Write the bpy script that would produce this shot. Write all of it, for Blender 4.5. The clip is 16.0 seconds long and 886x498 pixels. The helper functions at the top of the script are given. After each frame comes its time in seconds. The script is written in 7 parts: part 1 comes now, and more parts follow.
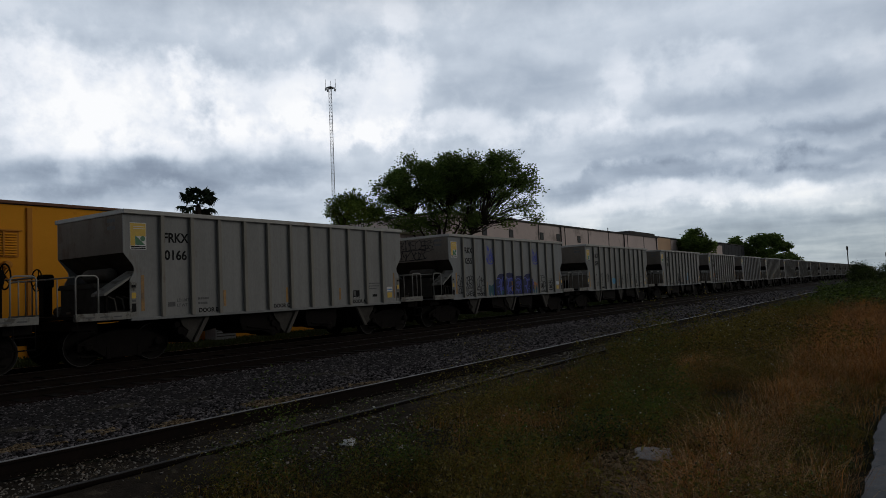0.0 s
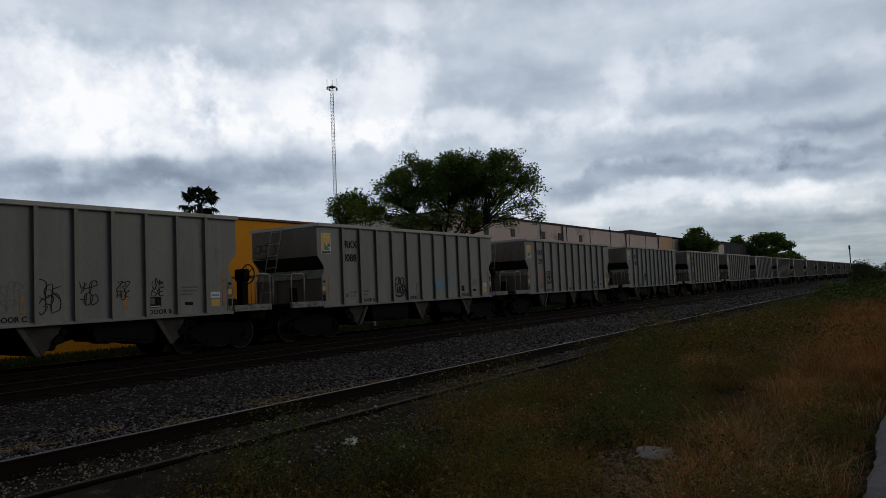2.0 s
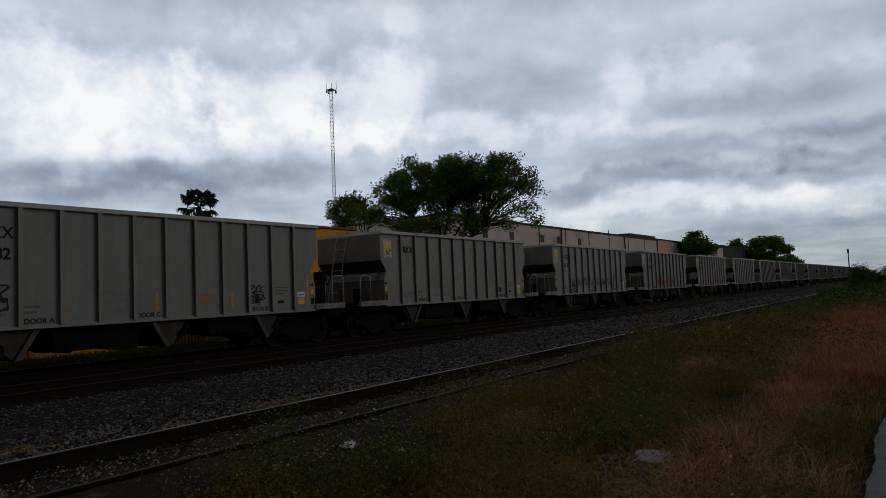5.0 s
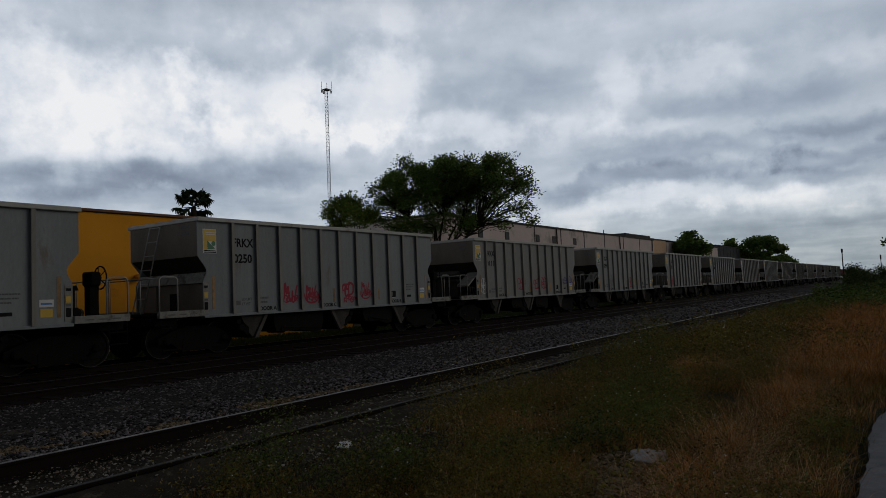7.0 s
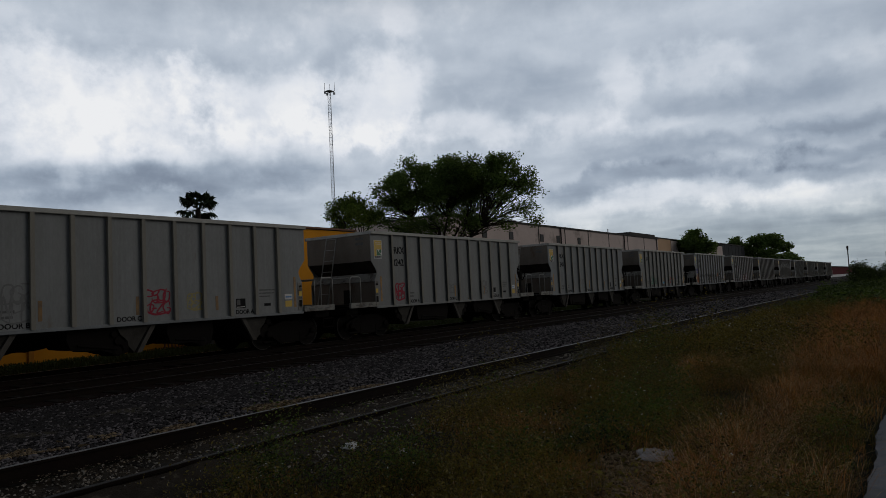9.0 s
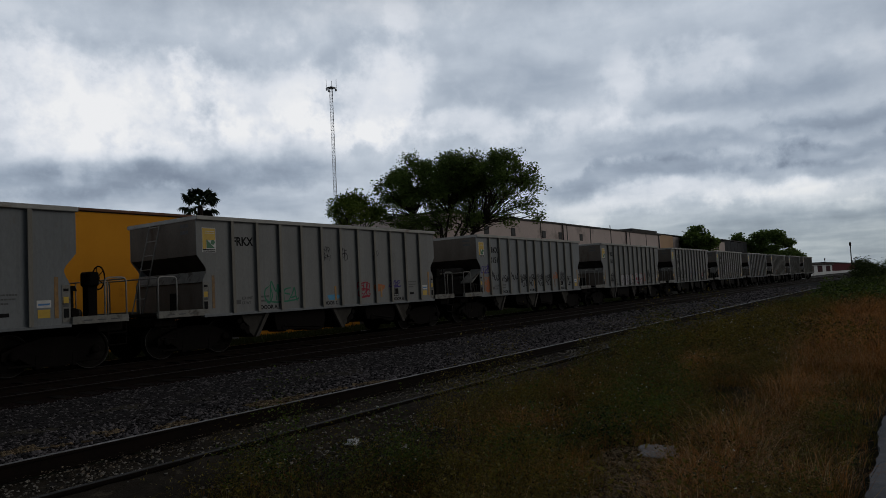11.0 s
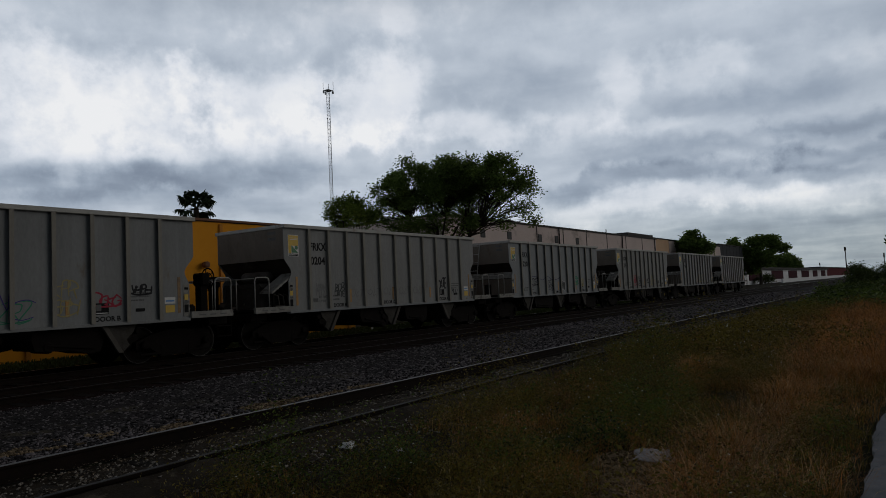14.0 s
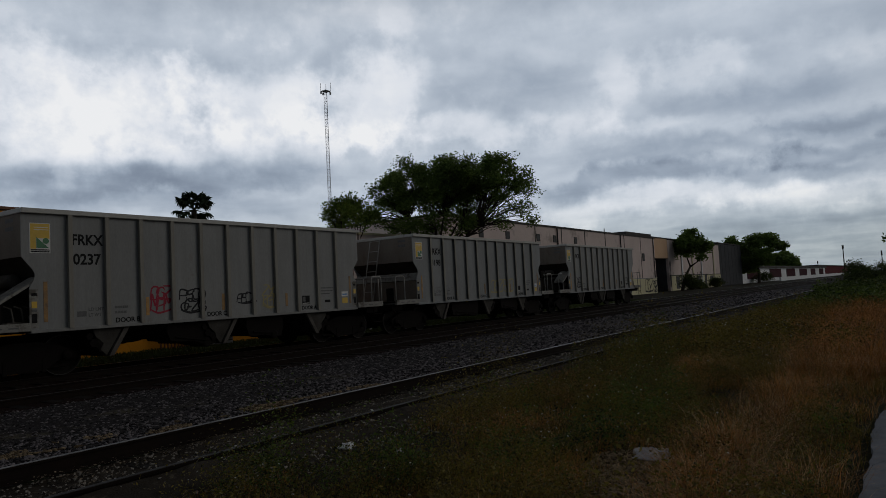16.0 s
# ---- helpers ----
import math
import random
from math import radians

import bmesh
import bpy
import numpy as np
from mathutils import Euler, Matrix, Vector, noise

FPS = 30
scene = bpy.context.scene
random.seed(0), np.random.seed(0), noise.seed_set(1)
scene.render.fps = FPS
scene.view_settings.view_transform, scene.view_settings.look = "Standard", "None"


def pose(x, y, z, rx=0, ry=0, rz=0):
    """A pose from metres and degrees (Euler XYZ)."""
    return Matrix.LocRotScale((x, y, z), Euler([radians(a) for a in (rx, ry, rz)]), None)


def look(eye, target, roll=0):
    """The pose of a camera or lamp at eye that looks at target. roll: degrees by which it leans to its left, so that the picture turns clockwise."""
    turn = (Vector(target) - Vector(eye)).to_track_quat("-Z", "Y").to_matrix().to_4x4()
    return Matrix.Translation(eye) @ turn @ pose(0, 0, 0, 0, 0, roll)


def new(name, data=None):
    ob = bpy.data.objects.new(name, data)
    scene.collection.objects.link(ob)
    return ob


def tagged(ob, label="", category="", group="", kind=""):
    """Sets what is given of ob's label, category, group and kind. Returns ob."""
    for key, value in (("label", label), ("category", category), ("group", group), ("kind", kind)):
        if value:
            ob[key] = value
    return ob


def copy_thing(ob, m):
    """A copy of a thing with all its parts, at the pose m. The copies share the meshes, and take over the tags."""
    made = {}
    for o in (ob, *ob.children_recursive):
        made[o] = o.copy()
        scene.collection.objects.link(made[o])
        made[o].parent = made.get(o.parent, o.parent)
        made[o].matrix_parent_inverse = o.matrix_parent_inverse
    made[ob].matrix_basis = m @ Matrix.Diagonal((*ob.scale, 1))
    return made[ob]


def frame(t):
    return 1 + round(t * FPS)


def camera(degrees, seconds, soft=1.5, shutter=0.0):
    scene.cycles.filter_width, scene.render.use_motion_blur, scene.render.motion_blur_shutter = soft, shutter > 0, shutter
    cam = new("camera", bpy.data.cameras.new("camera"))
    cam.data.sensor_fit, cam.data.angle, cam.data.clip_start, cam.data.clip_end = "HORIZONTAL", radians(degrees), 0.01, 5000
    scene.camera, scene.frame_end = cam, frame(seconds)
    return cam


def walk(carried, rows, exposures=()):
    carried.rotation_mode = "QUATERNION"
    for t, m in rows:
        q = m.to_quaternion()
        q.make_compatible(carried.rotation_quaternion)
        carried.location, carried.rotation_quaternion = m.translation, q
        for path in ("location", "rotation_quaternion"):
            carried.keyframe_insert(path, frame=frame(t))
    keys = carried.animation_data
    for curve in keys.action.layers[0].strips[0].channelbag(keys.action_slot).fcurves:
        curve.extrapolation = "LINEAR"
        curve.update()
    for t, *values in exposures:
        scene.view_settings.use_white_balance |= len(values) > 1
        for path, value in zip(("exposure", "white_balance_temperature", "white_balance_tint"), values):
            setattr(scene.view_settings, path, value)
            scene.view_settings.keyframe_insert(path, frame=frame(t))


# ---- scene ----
EYE = (0.0, 0.0, 1.595)
cam = camera(65.19, 16.0, soft=0.5)
walk(cam, [
    (0, pose(*EYE, 93.408, 2.479, -55.387)),
    (0.5, pose(*EYE, 93.340, 2.478, -55.387)),
    (1, pose(*EYE, 93.433, 2.370, -55.367)),
    (1.5, pose(*EYE, 93.342, 2.475, -55.332)),
    (2, pose(*EYE, 93.346, 2.492, -55.248)),
    (2.5, pose(*EYE, 93.272, 2.482, -55.385)),
    (3, pose(*EYE, 93.424, 2.393, -55.426)),
    (3.5, pose(*EYE, 93.516, 2.386, -55.518)),
    (4, pose(*EYE, 93.510, 2.367, -55.306)),
    (6.5, pose(*EYE, 93.683, 2.488, -55.594)),
    (7, pose(*EYE, 93.565, 2.459, -55.718)),
    (7.5, pose(*EYE, 93.560, 2.539, -55.613)),
    (8, pose(*EYE, 93.587, 2.666, -55.451)),
    (8.5, pose(*EYE, 93.549, 2.885, -55.332)),
    (9, pose(*EYE, 93.624, 2.897, -55.346)),
    (11.5, pose(*EYE, 93.305, 2.938, -55.162)),
    (12, pose(*EYE, 93.368, 2.841, -55.199)),
    (12.5, pose(*EYE, 93.400, 2.845, -55.237)),
    (13, pose(*EYE, 93.427, 2.773, -55.313)),
    (13.5, pose(*EYE, 93.476, 2.758, -55.415)),
    (14, pose(*EYE, 93.589, 2.716, -55.505)),
    (14.5, pose(*EYE, 93.636, 2.743, -55.640)),
    (15, pose(*EYE, 93.529, 2.881, -55.491)),
    (15.5, pose(*EYE, 93.638, 2.879, -55.621)),
    (16, pose(*EYE, 93.589, 3.023, -55.626)),
], exposures=[(0.0, 0.08), (4.0, 0.06), (6.5, -0.10), (16.0, -0.12)])


# ---- world and sun ----
def node(tree, kind, **values):
    n = tree.nodes.new(kind)
    for key, value in values.items():
        n.inputs[int(key[1:])].default_value = value
    return n


def calc(tree, op, a, b=0.0, c=0.0):
    n = tree.nodes.new("ShaderNodeMath")
    n.operation = op
    for i, v in enumerate((a, b, c)):
        if isinstance(v, (int, float)):
            n.inputs[i].default_value = v
        else:
            tree.links.new(v, n.inputs[i])
    return n.outputs[0]


# cloud banks: azimuth, elevation, half widths, brightness
BRIGHT_BANKS = [
    (1.131, 0.244, 0.101, 0.0597, 0.13), (1.023, 0.263, 0.088, 0.0594, 0.21), (0.866, 0.283, 0.076, 0.0455, 0.2), (0.694, 0.281, 0.072, 0.0487, 0.2), (0.95, 0.222, 0.167, 0.0344, 0.09),
    (0.527, 0.228, 0.142, 0.0212, 0.17), (0.725, 0.217, 0.099, 0.0364, 0.05), (0.338, 0.275, 0.034, 0.0332, 0.15), (0.222, 0.286, 0.046, 0.0275, 0.13), (0.032, 0.259, 0.033, 0.0236, 0.09),
    (0.304, 0.108, 0.146, 0.0133, 0.17), (0.109, 0.182, 0.066, 0.0087, 0.14), (0.096, 0.097, 0.101, 0.0143, 0.15), (0.702, 0.377, 0.096, 0.0243, 0.07), (0.266, 0.343, 0.096, 0.0155, 0.01),
    (0.297, 0.216, 0.047, 0.0094, 0.1), (0.048, 0.074, 0.032, 0.0098, 0.1),
]
DARK_BANKS = [
    (0.479, 0.282, 0.097, 0.0276, -0.13), (0.529, 0.345, 0.086, 0.0244, -0.02), (0.165, 0.237, 0.147, 0.0209, -0.16), (0.07, 0.191, 0.074, 0.017, -0.22), (0.24, 0.179, 0.128, 0.0169, -0.2),
    (0.073, 0.152, 0.074, 0.0142, -0.19), (0.313, 0.143, 0.132, 0.0133, -0.24), (0.1, 0.129, 0.102, 0.0093, -0.13), (1.1, 0.163, 0.115, 0.0214, -0.27), (0.876, 0.173, 0.117, 0.0172, -0.22),
    (0.947, 0.332, 0.125, 0.0184, -0.09), (0.777, 0.332, 0.017, 0.0208, -0.08), (0.139, 0.311, 0.177, 0.0266, -0.09), (1.13, 0.331, 0.062, 0.0155, -0.08), (0.131, 0.057, 0.152, 0.0117, -0.12),
    (0.973, 0.134, 0.221, 0.0137, -0.12), (0.598, 0.311, 0.022, 0.0326, -0.04),
]


def build_world():
    world = bpy.data.worlds.new("overcast_sky")
    scene.world = world
    world.use_nodes = True
    tr = world.node_tree
    tr.nodes.clear()
    ln = tr.links.new
    coord = tr.nodes.new("ShaderNodeTexCoord").outputs["Generated"]
    xyz = tr.nodes.new("ShaderNodeSeparateXYZ")
    ln(coord, xyz.inputs[0])
    x, y, z = xyz.outputs
    up = calc(tr, "MAXIMUM", z, 0.0)
    # the cloud deck seen in perspective: flat far off, broad overhead
    far = calc(tr, "ADD", up, 0.10)
    deck = tr.nodes.new("ShaderNodeCombineXYZ")
    ln(calc(tr, "DIVIDE", x, far), deck.inputs[0])
    ln(calc(tr, "DIVIDE", y, far), deck.inputs[1])
    big = node(tr, "ShaderNodeTexNoise", _2=1.1, _3=7.0, _4=0.55)
    ln(deck.outputs[0], big.inputs["Vector"])
    fine = node(tr, "ShaderNodeTexNoise", _2=2.6, _3=5.0, _4=0.5)
    fine.inputs["Distortion"].default_value = 0.35
    ln(deck.outputs[0], fine.inputs["Vector"])
    puff = node(tr, "ShaderNodeTexNoise", _2=10.0, _3=8.0, _4=0.58)
    ln(coord, puff.inputs["Vector"])
    warp = node(tr, "ShaderNodeTexNoise", _2=7.0, _3=7.0, _4=0.56)
    ln(coord, warp.inputs["Vector"])
    wsep = tr.nodes.new("ShaderNodeSeparateXYZ")
    ln(warp.outputs["Color"], wsep.inputs[0])
    az = calc(tr, "ADD", calc(tr, "ARCTAN2", y, x), calc(tr, "MULTIPLY_ADD", wsep.outputs[0], 0.20, -0.10))
    el = calc(tr, "ADD", calc(tr, "ARCSINE", z), calc(tr, "MULTIPLY_ADD", wsep.outputs[1], 0.09, -0.045))
    streak = tr.nodes.new("ShaderNodeCombineXYZ")
    ln(calc(tr, "MULTIPLY", calc(tr, "ARCTAN2", y, x), 5.0), streak.inputs[0])
    ln(calc(tr, "MULTIPLY", calc(tr, "ARCSINE", z), 16.0), streak.inputs[1])
    wisp = node(tr, "ShaderNodeTexNoise", _2=1.2, _3=5.0, _4=0.50)
    wisp.inputs["Distortion"].default_value = 0.5
    ln(streak.outputs[0], wisp.inputs["Vector"])
    total = calc(tr, "MULTIPLY_ADD", big.outputs["Fac"], 0.20, 0.505)
    total = calc(tr, "MULTIPLY_ADD", fine.outputs["Fac"], 0.24, calc(tr, "SUBTRACT", total, 0.12))
    total = calc(tr, "MULTIPLY_ADD", puff.outputs["Fac"], 0.35, calc(tr, "SUBTRACT", total, 0.165))
    total = calc(tr, "MULTIPLY_ADD", wisp.outputs["Fac"], 0.20, calc(tr, "SUBTRACT", total, 0.10))
    curl = node(tr, "ShaderNodeTexNoise", _2=24.0, _3=6.0, _4=0.58)
    ln(coord, curl.inputs["Vector"])
    total = calc(tr, "MULTIPLY_ADD", curl.outputs["Fac"], 0.18, calc(tr, "SUBTRACT", total, 0.085))
    # the edges of the banks are billowed by the finer noise
    ragged = calc(tr, "MULTIPLY_ADD", curl.outputs["Fac"], 1.1, calc(tr, "MULTIPLY_ADD", puff.outputs["Fac"], 1.3, -1.2))
    for a, e, wa, we, gain in BRIGHT_BANKS + DARK_BANKS:
        da = calc(tr, "DIVIDE", calc(tr, "SUBTRACT", az, a), wa)
        de = calc(tr, "DIVIDE", calc(tr, "SUBTRACT", el, e), we)
        q = calc(tr, "MULTIPLY_ADD", da, da, calc(tr, "MULTIPLY", de, de))
        g = calc(tr, "ADD", calc(tr, "EXPONENT", calc(tr, "MULTIPLY", q, -0.5)), ragged)
        rim = tr.nodes.new("ShaderNodeMapRange")
        rim.interpolation_type = "SMOOTHSTEP"
        for i, val in enumerate((0.14, 0.88, 0.0, gain)):
            rim.inputs[1 + i].default_value = val
        ln(g, rim.inputs[0])
        total = calc(tr, "ADD", total, rim.outputs[0])
    # thin haze low over the horizon
    low = tr.nodes.new("ShaderNodeMapRange")
    low.interpolation_type = "SMOOTHSTEP"
    for i, val in enumerate((0.02, 0.14, 1.0, 0.0)):
        low.inputs[1 + i].default_value = val
    ln(z, low.inputs[0])
    total = calc(tr, "MULTIPLY_ADD", low.outputs[0], -0.14, total)
    ramp = tr.nodes.new("ShaderNodeValToRGB")
    stops = [(0.0, (0.13, 0.16, 0.215)), (0.22, (0.20, 0.245, 0.325)), (0.42, (0.355, 0.42, 0.515)), (0.62, (0.555, 0.62, 0.71)),
             (0.82, (0.79, 0.83, 0.90)), (1.0, (0.96, 0.97, 0.99))]
    for i, (pos, col) in enumerate(stops):
        s = ramp.color_ramp.elements[i] if i < 2 else ramp.color_ramp.elements.new(pos)
        s.position, s.color = pos, (*col, 1)
    ln(total, ramp.inputs[0])
    # sky dimmed overhead, mostly out of view, to cut the light on the ground
    lid = tr.nodes.new("ShaderNodeMapRange")
    lid.interpolation_type = "SMOOTHSTEP"
    for i, val in enumerate((0.34, 0.60, 1.0, 0.10)):
        lid.inputs[1 + i].default_value = val
    ln(z, lid.inputs[0])
    # sky behind the camera also dimmed, for darker facing sides
    back = tr.nodes.new("ShaderNodeMapRange")
    back.interpolation_type = "SMOOTHSTEP"
    for i, val in enumerate((-0.55, 0.15, 0.24, 1.0)):
        back.inputs[1 + i].default_value = val
    ln(y, back.inputs[0])
    air = tr.nodes.new("ShaderNodeTexSky")
    air.sky_type, air.sun_disc, air.sun_elevation, air.sun_rotation = "NISHITA", False, radians(22), radians(137)
    blue = tr.nodes.new("ShaderNodeBackground")
    blue.inputs[1].default_value = 0.05
    ln(air.outputs[0], blue.inputs[0])
    cloud = tr.nodes.new("ShaderNodeBackground")
    ln(calc(tr, "MULTIPLY", lid.outputs[0], back.outputs[0]), cloud.inputs[1])
    haze = tr.nodes.new("ShaderNodeMix")
    haze.data_type, haze.blend_type = "RGBA", "MULTIPLY"
    ln(low.outputs[0], haze.inputs[0])
    ln(ramp.outputs[0], haze.inputs[6])
    haze.inputs[7].default_value = (1.0, 0.99, 0.90, 1)
    ln(haze.outputs[2], cloud.inputs[0])
    mix = tr.nodes.new("ShaderNodeMixShader")
    mix.inputs[0].default_value = 0.94
    ln(blue.outputs[0], mix.inputs[1])
    ln(cloud.outputs[0], mix.inputs[2])
    out = tr.nodes.new("ShaderNodeOutputWorld")
    ln(mix.outputs[0], out.inputs[0])


build_world()
sun = new("sun", bpy.data.lights.new("sun", "SUN"))
sun.data.energy, sun.data.angle, sun.data.color = 0.5, radians(40), (1.0, 0.96, 0.9)
sun.matrix_basis = look((0, 0, 6.5), (-11.0, 12.0, 0))


# ---- materials ----
def surface(name, low, high, scale=3.0, rough=0.8, metal=0.0, grain=60.0, relief=0.15, depth=0.01, stretch=(1, 1, 1), vary=0.0,
            stain=None, stain_scale=1.2, stain_level=0.58, object_space=True, island=0.0, cool=None, streak=0.0):
    """A worn surface: two colours mixed by coarse and fine noise, optional stains, bump, and a shift from piece to piece."""
    m = bpy.data.materials.new(name)
    m.use_nodes = True
    tr = m.node_tree
    ln = tr.links.new
    bsdf = tr.nodes["Principled BSDF"]
    src = tr.nodes.new("ShaderNodeTexCoord").outputs["Object"] if object_space else tr.nodes.new("ShaderNodeNewGeometry").outputs["Position"]
    mp = tr.nodes.new("ShaderNodeMapping")
    mp.inputs["Scale"].default_value = stretch
    ln(src, mp.inputs[0])
    info = tr.nodes.new("ShaderNodeObjectInfo")
    shift = tr.nodes.new("ShaderNodeVectorMath")
    shift.operation = "MULTIPLY_ADD"
    shift.inputs[1].default_value = (17, 31, 23)
    ln(info.outputs["Random"], shift.inputs[0])
    ln(mp.outputs[0], shift.inputs[2])
    vec = shift.outputs[0]
    n1 = node(tr, "ShaderNodeTexNoise", _2=scale, _3=5.0, _4=0.6)
    ln(vec, n1.inputs["Vector"])
    n2 = node(tr, "ShaderNodeTexNoise", _2=grain, _3=3.0, _4=0.6)
    ln(vec, n2.inputs["Vector"])
    f = calc(tr, "MULTIPLY_ADD", n2.outputs["Fac"], 0.35, calc(tr, "MULTIPLY", n1.outputs["Fac"], 0.65))
    f = calc(tr, "MULTIPLY_ADD", calc(tr, "SUBTRACT", f, 0.5), 2.6, 0.5)
    if vary:
        f = calc(tr, "ADD", f, calc(tr, "MULTIPLY_ADD", info.outputs["Random"], vary, -vary / 2))
    if island:
        geo = tr.nodes.new("ShaderNodeNewGeometry")
        f = calc(tr, "ADD", f, calc(tr, "MULTIPLY_ADD", geo.outputs["Random Per Island"], island, -island / 2))
    mix = tr.nodes.new("ShaderNodeMix")
    mix.data_type, mix.clamp_factor = "RGBA", True
    ln(f, mix.inputs[0])
    mix.inputs[6].default_value, mix.inputs[7].default_value = (*low, 1), (*high, 1)
    col = mix.outputs[2]
    if cool:
        hue = tr.nodes.new("ShaderNodeMix")
        hue.data_type, hue.blend_type = "RGBA", "MULTIPLY"
        ln(calc(tr, "FRACT", calc(tr, "MULTIPLY", info.outputs["Random"], 7.3)), hue.inputs[0])
        ln(col, hue.inputs[6])
        hue.inputs[7].default_value = (*cool, 1)
        col = hue.outputs[2]
    if streak:
        run = tr.nodes.new("ShaderNodeMapping")
        run.inputs["Scale"].default_value = (5, 5, 0.25)
        ln(vec, run.inputs[0])
        n4 = node(tr, "ShaderNodeTexNoise", _2=1.0, _3=4.0, _4=0.6)
        ln(run.outputs[0], n4.inputs["Vector"])
        wash = tr.nodes.new("ShaderNodeMix")
        wash.data_type, wash.blend_type = "RGBA", "MULTIPLY"
        ln(calc(tr, "MINIMUM", calc(tr, "MAXIMUM", calc(tr, "MULTIPLY", calc(tr, "SUBTRACT", n4.outputs["Fac"], 0.46), 4.0), 0.0), streak), wash.inputs[0])
        ln(col, wash.inputs[6])
        wash.inputs[7].default_value = (0.52, 0.47, 0.42, 1)
        col = wash.outputs[2]
    if stain:
        n3 = node(tr, "ShaderNodeTexNoise", _2=stain_scale, _3=7.0, _4=0.68)
        ln(vec, n3.inputs["Vector"])
        k = calc(tr, "MULTIPLY", calc(tr, "SUBTRACT", n3.outputs["Fac"], stain_level), 9.0)
        mx = tr.nodes.new("ShaderNodeMix")
        mx.data_type, mx.clamp_factor = "RGBA", True
        ln(calc(tr, "MINIMUM", calc(tr, "MAXIMUM", k, 0.0), 0.8), mx.inputs[0])
        ln(col, mx.inputs[6])
        mx.inputs[7].default_value = (*stain, 1)
        col = mx.outputs[2]
    ln(col, bsdf.inputs["Base Color"])
    ln(calc(tr, "MULTIPLY_ADD", n1.outputs["Fac"], 0.25, rough - 0.12), bsdf.inputs["Roughness"])
    bsdf.inputs["Metallic"].default_value = metal
    bsdf.inputs["Specular IOR Level"].default_value = 0.5 if rough < 0.55 else 0.25 if rough < 0.75 else 0.08
    if relief:
        b = tr.nodes.new("ShaderNodeBump")
        b.inputs["Strength"].default_value, b.inputs["Distance"].default_value = relief, depth
        ln(n2.outputs["Fac"], b.inputs["Height"])
        ln(b.outputs[0], bsdf.inputs["Normal"])
    return m


def leaf_material(name, low, high, light=0.35, spread=0.75):
    m = surface(name, low, high, scale=0.6, rough=0.65, grain=6.0, relief=0.0, island=spread)
    tr = m.node_tree
    bsdf = tr.nodes["Principled BSDF"]
    col = bsdf.inputs["Base Color"].links[0].from_socket
    thin = tr.nodes.new("ShaderNodeBsdfTranslucent")
    tr.links.new(col, thin.inputs[0])
    mix = tr.nodes.new("ShaderNodeMixShader")
    mix.inputs[0].default_value = light
    tr.links.new(bsdf.outputs[0], mix.inputs[1])
    tr.links.new(thin.outputs[0], mix.inputs[2])
    tr.links.new(mix.outputs[0], tr.nodes["Material Output"].inputs[0])
    return m


PAINT = surface("grey_wagon_paint", (0.155, 0.156, 0.151), (0.242, 0.241, 0.232), scale=1.1, rough=0.6, grain=25, relief=0.08, stretch=(1, 1, 0.35), vary=0.35,
                stain=(0.14, 0.115, 0.09), stain_scale=1.6, stain_level=0.62, cool=(0.90, 0.97, 1.06), streak=0.10)
# rib colour warmed to imitate the beige light on wagons seen end-on
LIT_RIB_PAINT = surface("warm_lit_rib_paint", (0.150, 0.138, 0.116), (0.235, 0.220, 0.188), scale=2.0, rough=0.6, grain=40, relief=0.1, stretch=(1, 1, 0.3), stain=(0.12, 0.09, 0.07), stain_level=0.64)
EDGE_PAINT = surface("scuffed_edge_paint", (0.13, 0.125, 0.112), (0.25, 0.243, 0.222), scale=5, rough=0.7, grain=40, relief=0.1, stain=(0.05, 0.04, 0.03), stain_scale=3, stain_level=0.52)
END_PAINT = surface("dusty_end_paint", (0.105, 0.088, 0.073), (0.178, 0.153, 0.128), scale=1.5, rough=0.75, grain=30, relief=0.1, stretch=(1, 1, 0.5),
                    stain=(0.10, 0.07, 0.05), stain_level=0.57)
CHORD_PAINT = surface("pale_chord_paint", (0.28, 0.275, 0.255), (0.42, 0.41, 0.38), scale=3, rough=0.6, grain=40, relief=0.1, stain=(0.2, 0.15, 0.11), stain_level=0.6)
# grimy gear and wheels, coloured near black with the underframe shade included
SHADED_GRIME = surface("shade_black_running_gear", (0.003, 0.0023, 0.0021), (0.010, 0.0078, 0.0068), scale=4, rough=0.85, grain=60, relief=0.3)
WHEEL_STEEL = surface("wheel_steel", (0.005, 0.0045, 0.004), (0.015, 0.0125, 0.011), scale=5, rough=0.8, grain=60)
TREAD = surface("polished_tread", (0.012, 0.0115, 0.011), (0.032, 0.03, 0.028), scale=5, rough=0.5, metal=0.4, grain=80, relief=0.05)
RAIL_GREY = surface("galvanised_handrail", (0.20, 0.195, 0.18), (0.36, 0.35, 0.325), scale=8, rough=0.6, metal=0.2, grain=80)
FLANGE = surface("dusty_flange", (0.04, 0.036, 0.032), (0.10, 0.09, 0.08), scale=3, rough=0.8, grain=40, relief=0.1)
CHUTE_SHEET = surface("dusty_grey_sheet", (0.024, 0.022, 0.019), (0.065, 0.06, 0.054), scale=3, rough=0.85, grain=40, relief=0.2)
# chute steel blackened in colour for the shade below the sill
CHUTE = surface("shaded_black_chute", (0.006, 0.005, 0.0045), (0.018, 0.015, 0.013), scale=3, rough=0.85, grain=40, relief=0.2)
# grimy sheet, its colour darkened for the shadow under the wagon end
SLOPE_SHADE = surface("shaded_grimy_slope", (0.014, 0.012, 0.010), (0.055, 0.046, 0.038), scale=2.2, rough=0.85, grain=30, relief=0.15, stain=(0.10, 0.085, 0.07), stain_level=0.62)
